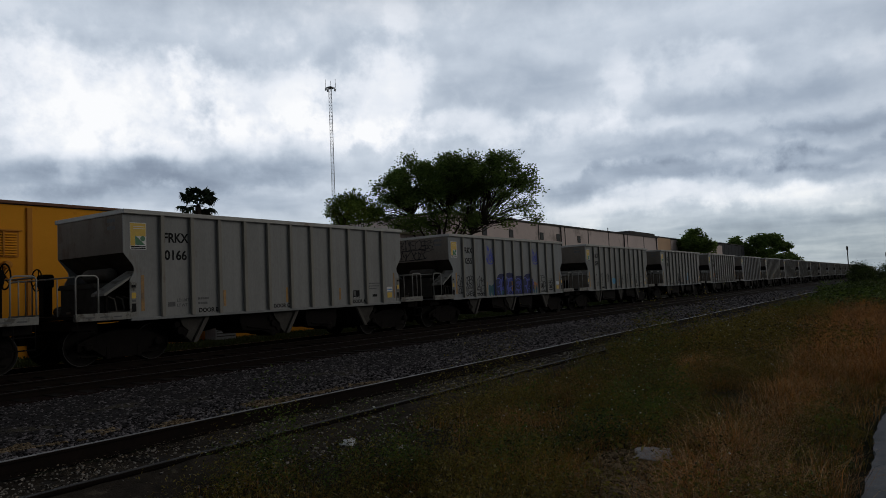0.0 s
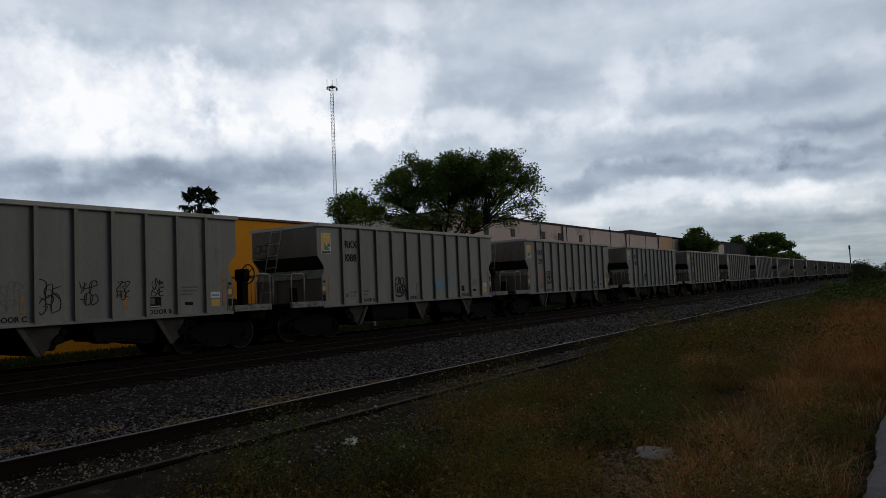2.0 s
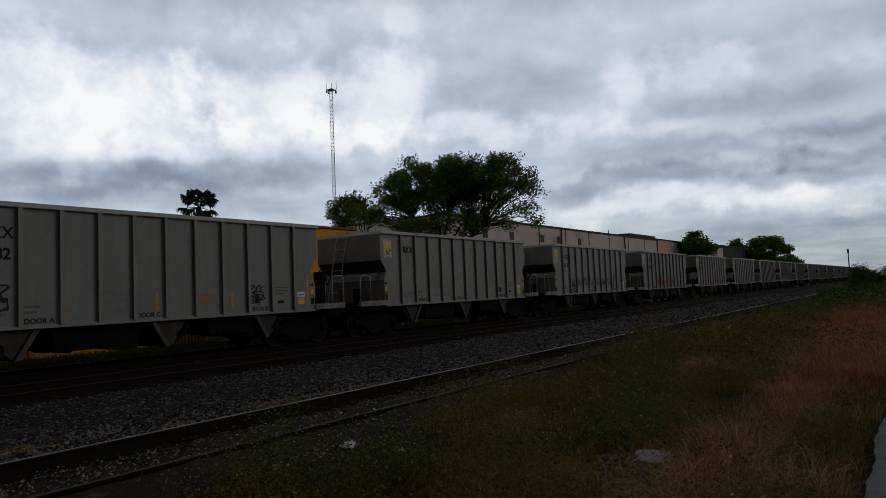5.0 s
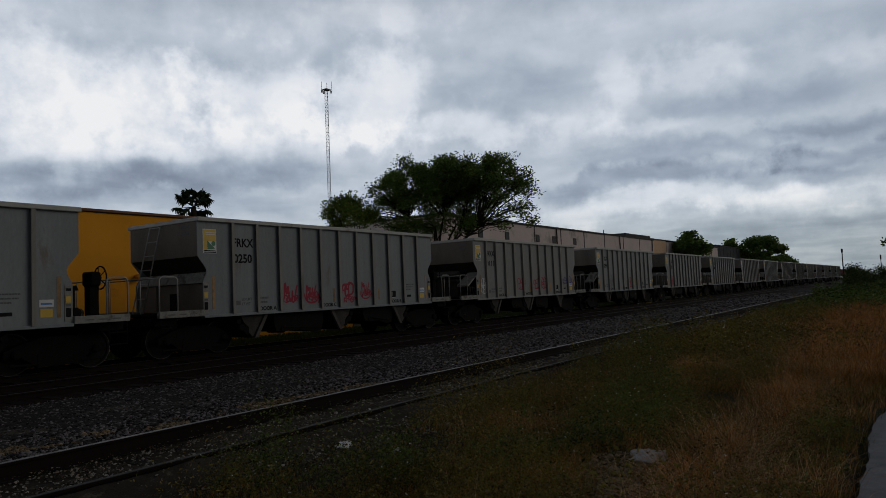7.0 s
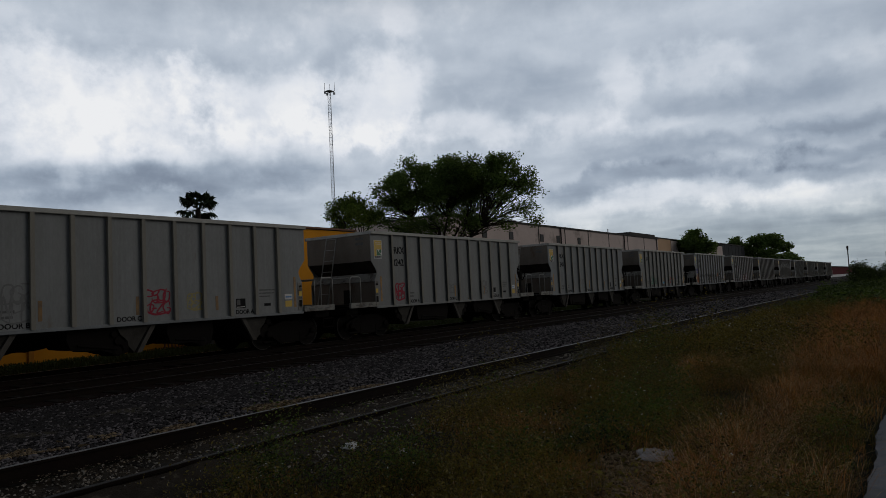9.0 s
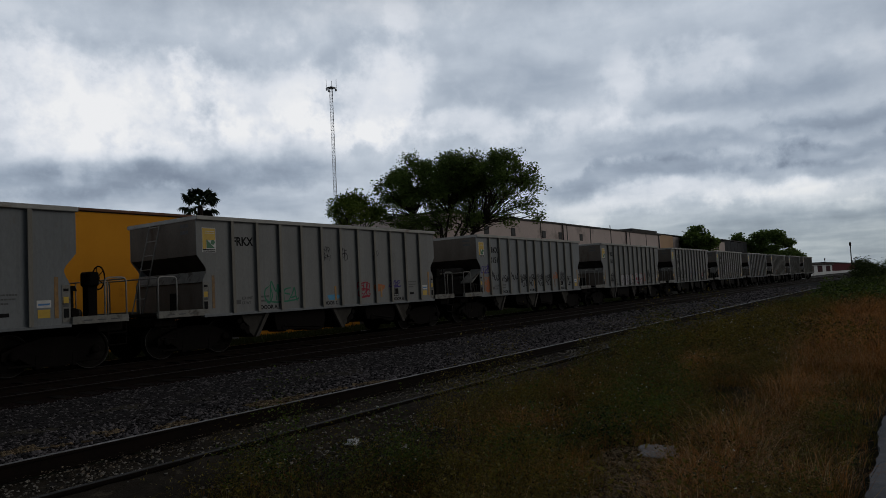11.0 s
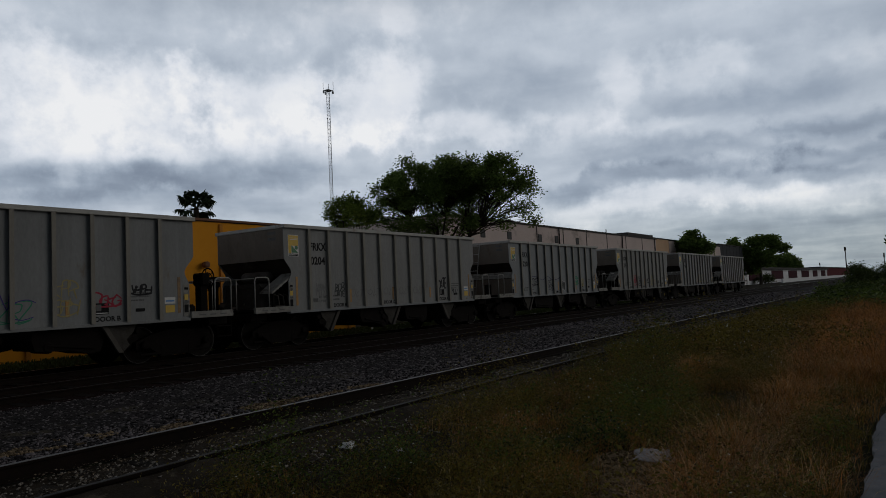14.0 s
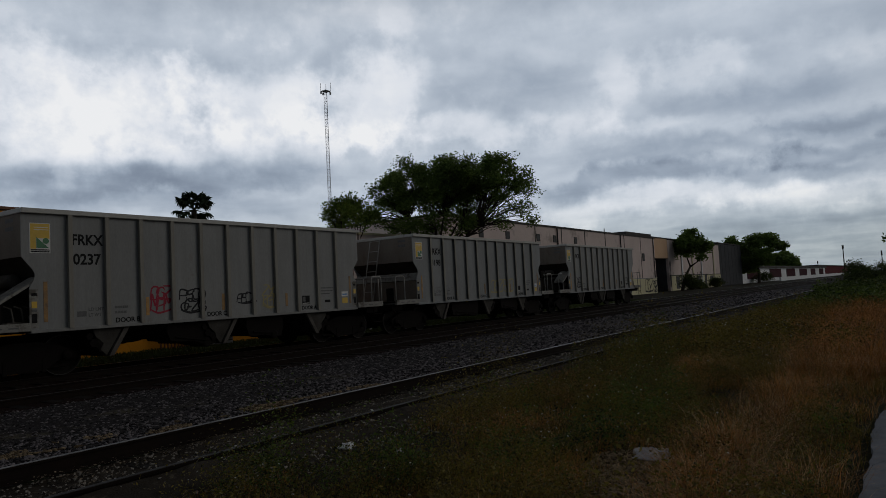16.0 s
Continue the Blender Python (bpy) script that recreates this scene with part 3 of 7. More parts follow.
def build_wagon():
    """An open hopper wagon, the ladder end towards -x, the brake end towards +x."""
    w = tagged(new("hopper_wagon"), "grey open hopper wagon", "railway wagon", "wagons of the train")
    for side in (-1, 1):
        y = 1.52 * side
        sheet = part("side_sheet", slab(B(), [(lx(u), z) for u, z in SIDE_OUTLINE], y - 0.01, y + 0.01), PAINT, w)
        for i in range(11):
            bm = B()
            x = lx(1.06 + 0.855 * i)
            ya, yb = y + 0.01 * side, y + 0.094 * side
            ym = y + 0.082 * side
            slab(bm, [(x + 0.075, ya), (x + 0.075, ym), (x, ym), (x, yb), (x + 0.095, yb), (x + 0.095, ya)], 1.25, 3.76, "z")
            part("rib", bm, LIT_RIB_PAINT, sheet)
        a, b = sorted((1.50 * side, 1.62 * side))
        part("top_chord", box(B(), lx(-0.03), lx(10.69), a, b, 3.75, 3.86, 0.012), CHORD_PAINT, w, "pale steel top rail")
        a, b = sorted((1.42 * side, 1.585 * side))
        part("side_sill", box(B(), lx(0.15), lx(10.51), a, b, 1.185, 1.262, 0.01), PAINT, w)
    part("centre_sill", box(B(), lx(-1.0), lx(11.66), -0.2, 0.2, 0.78, 1.12, 0.01), SHADED_GRIME, w, "black centre sill")
    # hopper floor sheets
    for at, flip in ((0, 1), (10.66, -1)):
        bm = B()
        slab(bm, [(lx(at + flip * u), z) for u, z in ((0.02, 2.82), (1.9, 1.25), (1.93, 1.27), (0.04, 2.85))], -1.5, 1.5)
        part("slope_sheet", bm, SLOPE_SHADE, w, "grimy slope sheet with shade painted into its black")
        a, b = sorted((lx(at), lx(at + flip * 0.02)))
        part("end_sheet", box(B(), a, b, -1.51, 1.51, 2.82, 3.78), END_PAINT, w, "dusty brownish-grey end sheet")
        a, b = sorted((lx(at - flip * 0.03), lx(at + flip * 0.08)))
        part("end_chord", box(B(), a, b, -1.50, 1.50, 3.75, 3.858, 0.01), CHORD_PAINT, w, "pale steel top rail")
        # platform, its channel edges and the rails round it
        a, b = sorted((lx(at - flip * 1.18), lx(at + flip * 1.9)))
        part("end_platform", box(B(), a, b, -1.5, 1.5, 1.30, 1.36), SHADED_GRIME, w, "dark steel end platform")
        for side in (-1, 1):
            ya, yb = sorted((1.50 * side, 1.60 * side))
            xa, xb = sorted((lx(at - flip * 1.18), lx(at + flip * 0.14)))
            edge = part("platform_edge", box(B(), xa, xb, ya, yb, 1.235, 1.41, 0.01), EDGE_PAINT, w, "scuffed grey edge channel")
            bm = B()
            for k in range(3):
                xs = lx(at - flip * (0.1 + 0.32 * k))
                box(bm, min(xs, xs - flip * 0.2), max(xs, xs - flip * 0.2), 1.601 * side - 0.002, 1.601 * side + 0.002, 1.30, 1.33)
            tagged(part("stencil", bm, FADED, edge), kind="stuff")
            bm = B()
            tube(bm, loop(*sorted((lx(at - flip * 1.15), lx(at - flip * 0.63))), 1.55 * side, 1.38, 2.27), 0.019, 8)
            part("handrail", bm, RAIL_GREY, w, "bent pipe handrail", True)
            bm = B()
            for z in (0.71, 0.98):
                tube(bm, [(lx(at - flip * 1.12), 1.56 * side, z), (lx(at - flip * 0.68), 1.56 * side, z)], 0.016, 6)
            for u in (1.12, 0.68):
                tube(bm, [(lx(at - flip * u), 1.56 * side, 0.70), (lx(at - flip * u), 1.56 * side, 1.26)], 0.012, 6)
            part("step_ladder", bm, SHADED_GRIME, w, "steel step rungs below the platform")
            # corner post with its placards
            xp, xq = sorted((lx(at + flip * 0.15), lx(at + flip * 0.33)))
            bm = B()
            box(bm, xp, xq, 1.535 * side - 0.006, 1.535 * side + 0.006, 1.30, 2.12)
            post = part("corner_plate", bm, EDGE_PAINT, w, "pale corner plate")
            for za, zb, mt in ((1.40, 1.60, BLACK), (1.72, 1.86, YELLOW), (1.64, 1.69, FADED), (1.98, 2.04, BLACK)):
                part("placard", box(B(), xp + 0.03, xq - 0.04, 1.544 * side - 0.003, 1.544 * side + 0.003, za, zb), mt, post)
        bm = B()
        tube(bm, [(lx(at - flip * 1.15), -1.5, 2.24), (lx(at - flip * 1.15), 1.5, 2.24)], 0.018, 8)
        for y in (-0.75, 0.75):
            tube(bm, [(lx(at - flip * 1.15), y, 1.36), (lx(at - flip * 1.15), y, 2.24)], 0.016, 6)
        part("end_railing", bm, RAIL_GREY, w, "bent pipe end railing", True)
        # coupler
        bm = B()
        xa = lx(at - flip * 0.9)
        xb = lx(at - flip * 1.38)
        box(bm, min(xa, xb), max(xa, xb), -0.07, 0.07, 0.80, 0.95, 0.01)
        xc = lx(at - flip * 1.525)
        slab(bm, [(xb, -0.09), (xb, 0.12), (xb - flip * 0.1, 0.17), (xc, 0.10), (xc, -0.17), (xb - flip * 0.05, -0.15)], 0.74, 1.02, "z")
        part("coupler", bm, SHADED_GRIME, w, "black knuckle coupler")
        bm = B()
        hose = [(lx(at - flip * u), 0.32, z) for u, z in ((1.1, 0.85), (1.22, 0.62), (1.38, 0.5), (1.52, 0.47))]
        tube(bm, hose, 0.022, 6)
        part("brake_hose", bm, SHADED_GRIME, w)
        bm = B()
        xa, xb = sorted((lx(at - flip * 0.55), lx(at - flip * 1.16)))
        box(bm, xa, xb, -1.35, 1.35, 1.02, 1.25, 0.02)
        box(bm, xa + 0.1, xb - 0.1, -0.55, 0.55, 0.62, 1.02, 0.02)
        part("end_sill", bm, SHADED_GRIME, w, "black end sill with its draft gear")
    # ladder end
    bm = B()
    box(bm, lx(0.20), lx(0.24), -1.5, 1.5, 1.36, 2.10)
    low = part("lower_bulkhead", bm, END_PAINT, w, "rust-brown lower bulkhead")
    bm = B()
    slab(bm, [(lx(0.31), 2.40), (lx(0.27), 2.40), (lx(0.16), 2.17), (lx(0.13), 2.11), (lx(0.17), 2.11), (lx(0.20), 2.17)], -1.5, 1.5)
    part("bulkhead_flange", bm, EDGE_PAINT, low, "dusty grey folded lip")
    # no real hole: a dark plate carries the shade of the opening
    part("inspection_hole", box(B(), lx(0.185), lx(0.199), -0.38, -0.02, 1.36, 1.86, 0.003), HOLE_SHADE, low, "dark plate painted as a shaded inspection opening")
    part("stiffener", box(B(), lx(0.15), lx(0.2), 0.55, 0.6, 1.36, 2.1), END_PAINT, low)
    ladder = part("ladder", tube(B(), [(lx(-0.04), 0.0, 3.74), (lx(-0.06), 0.0, 3.70), (lx(-0.62), 0.0, 1.36)], 0.02, 6), RAIL_GREY, w, "pale steel end ladder", True)
    part("stile", tube(B(), [(lx(-0.04), 0.48, 3.74), (lx(-0.06), 0.48, 3.70), (lx(-0.62), 0.48, 1.36)], 0.02, 6), RAIL_GREY, ladder)
    for i in range(6):
        k = i / 6.0
        x, z = lx(-0.06 - 0.56 * k), 3.70 - 2.34 * k
        part("rung", tube(B(), [(x, 0.0, z), (x, 0.48, z)], 0.014, 6), RAIL_GREY, ladder)
    # brake end: reservoir, brake cylinder, gussets, cabinet, hand brake
    e = lx(10.66)
    bm = B()
    tank = [(0.09, -0.62), (0.145, -0.57), (0.16, -0.5), (0.16, 0.5), (0.145, 0.57), (0.09, 0.62)]
    turned(bm, tank, (e - 0.26, 2.34), 20)
    part("air_reservoir", bm, FLANGE, w, "dusty cylindrical air reservoir", True)
    for side in (1,):
        ya, yb = sorted((1.50 * side, 0.95 * side))
        bm = B()
        slab(bm, [(e - 0.42, 2.40), (e + 0.46, 1.86), (e + 0.47, 1.80), (e + 0.44, 1.80), (e - 0.42, 2.34)], ya, yb)
        part("gusset_plate", bm, EDGE_PAINT, w, "sloping grey gusset plate")
        part("gusset_post", box(B(), e + 0.36, e + 0.41, 1.44 * side - 0.03, 1.44 * side + 0.03, 1.36, 1.86), SHADED_GRIME, w)
        bm = B()
        box(bm, e - 0.36, e + 0.22, *sorted((1.36 * side, 1.02 * side)), 1.36, 1.44, 0.01)
        for q in (-0.28, -0.1, 0.1):
            tube(bm, [(e + q, 1.38 * side, 1.44), (e + q + 0.05, 1.38 * side, 1.72), (e + q + 0.16, 1.3 * side, 1.78)], 0.022, 6)
        part("brake_rigging", bm, FLANGE, w, "dusty brake rods and levers")
    bm = B()
    box(bm, e - 0.45, e + 0.30, -0.80, 0.80, 1.36, 2.0, 0.01)
    slab(bm, [(-0.88, 2.0), (0.88, 2.0), (0.78, 2.12), (-0.78, 2.12)], e - 0.5, e + 0.34, "x")
    part("equipment_cabinet", bm, CHUTE_SHEET, w, "grime-coated equipment cabinet")
    rng = random.Random(5)
    for i in range(7):
        bm = B()
        y, x = rng.uniform(-1.35, 0.1), e + rng.uniform(-0.3, 0.3)
        r = rng.uniform(0.06, 0.13)
        turned(bm, [(r * 0.6, y - 0.16), (r, y - 0.12), (r, y + 0.08), (r * 0.7, y + 0.12)], (x, 1.355 + r), 10)
        part("brake_valve", bm, SHADED_GRIME if i % 3 else END_PAINT, w)
    bm = B()
    for y in (-1.1, -0.6, -0.2):
        tube(bm, [(e - 0.4, y, 1.75), (e + 0.1, y + 0.1, 1.62), (e + 0.35, y + 0.3, 1.5)], 0.02, 6)
    part("brake_pipe", bm, END_PAINT, w)
    bm = B()
    box(bm, e + 0.38, e + 0.60, -1.28, -1.04, 1.36, 2.1, 0.01)
    box(bm, e + 0.36, e + 0.62, -1.36, -0.96, 2.08, 2.42, 0.04)
    stand = part("hand_brake_stand", bm, SHADED_GRIME, w, "dark hand brake stand")
    bm = B()
    ring = [(e + 0.70, -1.16 + 0.27 * math.cos(a), 2.28 + 0.27 * math.sin(a)) for a in [2 * math.pi * k / 20 for k in range(21)]]
    tube(bm, ring, 0.018, 6)
    for k in range(5):
        a = 2 * math.pi * k / 5
        tube(bm, [(e + 0.66, -1.16, 2.28), (e + 0.70, -1.16 + 0.27 * math.cos(a), 2.28 + 0.27 * math.sin(a))], 0.012, 5)
    tube(bm, [(e + 0.60, -1.16, 2.28), (e + 0.72, -1.16, 2.28)], 0.035, 8)
    part("handwheel", bm, SHADED_GRIME, stand, "dark spoked handwheel", True)
    # discharge chutes: a sheet hung from the sill, a folded flange along one edge, latch gear on the other
    for top, foot, far in ((2.42, 1.92, 1.45), (5.02, 5.52, 6.02), (8.22, 8.72, 9.12)):
        way = 1 if far > top else -1
        bm = B()
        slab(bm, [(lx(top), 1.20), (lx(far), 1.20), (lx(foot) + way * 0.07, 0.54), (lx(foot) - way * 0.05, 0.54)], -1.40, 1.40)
        chute = part("discharge_chute", bm, CHUTE, w, "steel discharge chute with shade put into its black")
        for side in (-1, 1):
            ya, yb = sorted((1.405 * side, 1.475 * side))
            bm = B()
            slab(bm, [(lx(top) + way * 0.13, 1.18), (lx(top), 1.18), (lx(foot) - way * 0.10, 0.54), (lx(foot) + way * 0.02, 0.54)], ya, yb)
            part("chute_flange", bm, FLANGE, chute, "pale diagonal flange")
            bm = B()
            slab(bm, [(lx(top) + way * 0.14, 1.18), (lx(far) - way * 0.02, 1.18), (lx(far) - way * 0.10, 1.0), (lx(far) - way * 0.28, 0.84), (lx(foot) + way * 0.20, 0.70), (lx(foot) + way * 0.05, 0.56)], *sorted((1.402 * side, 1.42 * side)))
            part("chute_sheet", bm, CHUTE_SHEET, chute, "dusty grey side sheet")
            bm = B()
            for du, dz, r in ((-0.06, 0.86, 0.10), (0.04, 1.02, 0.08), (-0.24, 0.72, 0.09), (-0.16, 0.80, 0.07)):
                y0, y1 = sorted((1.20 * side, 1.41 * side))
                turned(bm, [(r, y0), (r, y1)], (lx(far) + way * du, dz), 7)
            part("door_latch", bm, SHADED_GRIME, chute, "black latch gear")
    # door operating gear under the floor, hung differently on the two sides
    # these black slabs also fill in the shadow band beneath the side sill
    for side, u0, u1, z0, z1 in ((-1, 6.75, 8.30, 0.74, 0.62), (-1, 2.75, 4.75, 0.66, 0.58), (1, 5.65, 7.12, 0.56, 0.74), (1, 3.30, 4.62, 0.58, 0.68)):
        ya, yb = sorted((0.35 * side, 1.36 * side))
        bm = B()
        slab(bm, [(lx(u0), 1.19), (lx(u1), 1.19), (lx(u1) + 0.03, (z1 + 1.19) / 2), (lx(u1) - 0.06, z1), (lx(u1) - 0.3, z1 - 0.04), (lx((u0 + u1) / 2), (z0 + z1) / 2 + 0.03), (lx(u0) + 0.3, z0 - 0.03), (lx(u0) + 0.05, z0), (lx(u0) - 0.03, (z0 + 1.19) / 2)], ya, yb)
        gear = part("discharge_door", bm, SHADED_GRIME, w, "black discharge door gear")
        bm = B()
        y0, y1 = sorted((0.7 * side, 1.385 * side))
        turned(bm, [(0.09, y0), (0.13, y0 + 0.03), (0.13, y1 - 0.02), (0.08, y1)], (lx(u0 + 0.32), z0 + 0.06), 12)
        tube(bm, [(lx(u0) + 0.3, 1.38 * side, z0 + 0.1), (lx(u1) - 0.2, 1.38 * side, z1 + 0.08)], 0.025, 6)
        part("door_cylinder", bm, SHADED_GRIME, gear)
    for y in (-0.9, 0.9):
        part("air_pipe", tube(B(), [(lx(0.3), y, 1.16), (lx(4.0), y, 1.14), (lx(10.3), y, 1.16)], 0.025, 6), SHADED_GRIME, w)
    build_bogie(w, lx(0.25))
    build_bogie(w, lx(10.41))
    return w


def ribbon(points, width, even=False):
    """A flat brush stroke in the xz plane through points, drawn smooth."""
    p = np.array(points, dtype=float)
    p = np.concatenate([p[:1], p, p[-1:]])
    out = []
    for i in range(1, len(p) - 2):
        for t in np.linspace(0, 1, 6, endpoint=False):
            out.append(0.5 * (2 * p[i] + (p[i + 1] - p[i - 1]) * t + (2 * p[i - 1] - 5 * p[i] + 4 * p[i + 1] - p[i + 2]) * t * t + (3 * p[i] - p[i - 1] - 3 * p[i + 1] + p[i + 2]) * t ** 3))
    q = np.array(out + [p[-2]])
    d = np.gradient(q, axis=0)
    d /= np.linalg.norm(d, axis=1)[:, None] + 1e-9
    nrm = np.stack([-d[:, 1], d[:, 0]], 1) * (width * (np.ones(len(q)) if even else 0.45 + 0.55 * np.sin(np.linspace(0.25, 2.9, len(q)))))[:, None] / 2
    a, b = q + nrm, q - nrm
    v = np.concatenate([a, b])
    k = len(q)
    return v, [(i, i + 1, k + i + 1, k + i) for i in range(k - 1)]


SPRAY = {}


def spray(colour):
    if colour not in SPRAY:
        c = {"black": (0.010, 0.010, 0.013), "red": (0.30, 0.022, 0.045), "blue": (0.08, 0.10, 0.42), "navy": (0.02, 0.025, 0.09), "white": (0.55, 0.55, 0.56),
             "pale_blue": (0.10, 0.32, 0.52), "green": (0.04, 0.20, 0.12), "faint": (0.17, 0.17, 0.17), "purple": (0.06, 0.04, 0.20),
             "orange": (0.45, 0.15, 0.06), "lilac": (0.055, 0.07, 0.28), "silver": (0.40, 0.40, 0.42), "maroon": (0.07, 0.01, 0.018), "shade": (0.045, 0.05, 0.05), "teal": (0.03, 0.10, 0.13), "ochre": (0.32, 0.27, 0.12)}[colour]
        SPRAY[colour] = surface(colour + "_spray_paint", tuple(v * 0.75 for v in c), c, scale=5, rough=0.7, grain=40, relief=0.03)
    return SPRAY[colour]


# brush strokes of hand-drawn letters on a grid five wide and five high
STROKES = {"M": "00 02 05 22 34 40", "U": "03 01 10 20 31 33/33 30", "L": "34 22 10 20 41", "V": "04 20 44", "I": "24 22 20", "S": "43 34 14 03 12 32 41 30 10 01", "A": "00 12 24 32 40/11 31",
           "H": "04 00/44 40/02 42", "G": "43 34 14 02 10 30 41 42 22", "R": "00 04 34 43 32 02/22 40", "E": "44 04 00 40/02 32", "O": "24 03 01 20 41 43 24", "P": "00 04 34 43 32 02",
           "D": "00 04 34 43 41 30 00", "C": "43 24 03 01 20 41", "Z": "04 44 00 40", "K": "04 00/44 02 40", "Y": "04 22 44/22 20",
           "B": "00 04 34 33 12 32 41 30 00", "T": "04 44/24 20", "N": "00 04 40 44"}
LOOPS = "AECSRODGHKZPMY"


def strokes_mesh(parent, lines, colour, width, y, label, even=False):
    V, F, n = [], [], 0
    for i, pts in enumerate(lines):
        v, f = ribbon(pts, width, even)
        k = len(v) // 2
        V.append(np.stack([v[:, 0], y - 0.0004 * i - 0.001 * np.tile(np.arange(k) / k, 2), v[:, 1]], 1))
        F += [tuple(j + n for j in q) for q in f]
        n += len(v)
    return tagged(from_arrays("spray_mark", np.concatenate(V), F, spray(colour), parent, label), kind="stuff")


def letters(word, x0, x1, z0, z1, rng, wild=0.07, slant=0.12):
    """Stroke lines of a hand-drawn word, each letter of its own size."""
    lines = []
    w = (x1 - x0) / len(word)
    for i, ch in enumerate(word):
        grow = rng.uniform(0.8, 1.15)
        drop = rng.uniform(-0.08, 0.08)
        for stroke in STROKES[ch].split("/"):
            p = np.array([(int(d[0]) / 4.0, int(d[1]) / 4.0) for d in stroke.split()])
            p = p + rng.uniform(-wild, wild, p.shape)
            p[:, 0] += slant * p[:, 1]
            lines.append(p * (w * 0.92, (z1 - z0) * grow) + (x0 + w * i, z0 + drop * (z1 - z0)))
    return lines


def word_mark(parent, colour, word, x0, x1, z0, z1, seed, width=0.035, shield=False, y=-1.5335):
    """A sprayed word; shield: two rows in a bowl-shaped frame with a tail."""
    rng = np.random.default_rng(seed)
    h = z1 - z0
    lines = letters(word, x0, x1, z0, z1, rng) if " " not in word else []
    if " " in word:
        top, low = word.split()
        xm = (x0 + x1) / 2
        lines = letters(top, x0 + 0.12 * (x1 - x0), x1 - 0.12 * (x1 - x0), z0 + 0.52 * h, z1, rng, 0.10) + letters(low, x0 + 0.05, x1 - 0.06, z0 + 0.17 * h, z0 + 0.56 * h, rng, 0.09)
    if shield:
        lines.append(np.array([(x0 - 0.02, z0 + 0.55 * h), (x0, z0 + 0.3 * h), (x0 + 0.2 * (x1 - x0), z0 + 0.06 * h), (xm, z0), (x1 - 0.2 * (x1 - x0), z0 + 0.07 * h), (x1, z0 + 0.28 * h), (x1 + 0.06, z0 + 0.2 * h), (x1 - 0.02, z0 - 0.03 * h)]))
        lines.append(np.array([(x1 - 0.05, z0 + 0.62 * h), (x1, z0 + 0.40 * h), (x1 + 0.07, z0 + 0.22 * h)]))
    return strokes_mesh(parent, lines, colour, width * 0.90, y, colour.replace("_", " ") + " spray-painted tag")


def tag_mark(parent, colour, x0, x1, z0, z1, seed, strokes=None, width=0.05, y=-1.5335):
    """An unreadable scrawl: bent strokes crowded over one another, in one or two rows with a flourish."""
    rng = np.random.default_rng(seed)
    h, w = z1 - z0, x1 - x0
    rows = 2 if h > 0.75 * w and h > 0.35 else 1
    lines = []
    for r in range(rows):
        rh = h / rows
        zb = z0 + h - (r + 1) * rh
        n = max(3, int(round(w / (0.62 * rh))))
        for i in range(n):
            for stroke in STROKES[LOOPS[rng.integers(len(LOOPS))]].split("/"):
                p = np.array([(int(d[0]) / 4.0, int(d[1]) / 4.0) for d in stroke.split()])
                p = p + rng.uniform(-0.13, 0.13, p.shape) + (0.2, 0) * p[:, 1:]
                lines.append(p * (w / n * 1.25, rh * rng.uniform(0.75, 1.1)) + (x0 + w * i / n - 0.1 * w / n, zb + 0.04 * rh))
    if strokes and strokes > 2:
        lines.append(np.array([(x0, z0 + 0.1 * h), (x0 + 0.4 * w, z0 - 0.06 * h), (x1, z0 + 0.05 * h), (x1 + 0.1 * w, z0 + 0.2 * h)]))
    return strokes_mesh(parent, lines, colour, width * 0.95, y, colour.replace("_", " ") + " spray-painted scrawl")


def big_letters(parent, colour, word, x0, x1, z0, z1, seed, width, y):
    """Fat letters of a sprayed piece."""
    rng = np.random.default_rng(seed)
    return strokes_mesh(parent, letters(word, x0, x1, z0, z1, rng, 0.05, 0.1), colour, width, y, colour.replace("_", " ") + " fat sprayed letters", True)


def outline_piece(parent, colour, x0, x1, z0, z1, seed, width, y=-1.5340):
    """Rounded outline forms that overlap, side by side."""
    rng = np.random.default_rng(seed)
    w, h = x1 - x0, z1 - z0
    n = max(2, int(round(w / 0.62)))
    lines = []
    for i in range(n):
        a, b = x0 + w * (i - 0.04) / n, x0 + w * (i + 1.06) / n
        d = b - a
        t = z1 - rng.uniform(0, 0.14) * h
        lines.append(np.array([(a, z0), (a + 0.05 * d, z0 + 0.55 * h), (a + 0.25 * d, t - 0.08 * h), (a + 0.6 * d, t), (b - 0.08 * d, t - 0.12 * h), (b, z0 + 0.5 * h), (b - 0.2 * d, z0 + 0.36 * h), (b, z0 + 0.1 * h)]))
        lines.append(np.array([(a + 0.3 * d, z0 + rng.uniform(0.3, 0.5) * h), (a + 0.55 * d, z0 + 0.42 * h), (b - 0.15 * d, z0 + rng.uniform(0.45, 0.65) * h)]))
        lines.append(np.array([(a + 0.2 * d, z0 + 0.28 * h), (a + 0.45 * d, z0 + 0.2 * h), (a + 0.6 * d, z0 + 0.02 * h)]))
    return strokes_mesh(parent, lines, colour, width, y, colour.replace("_", " ") + " outline of sprayed letters", True)


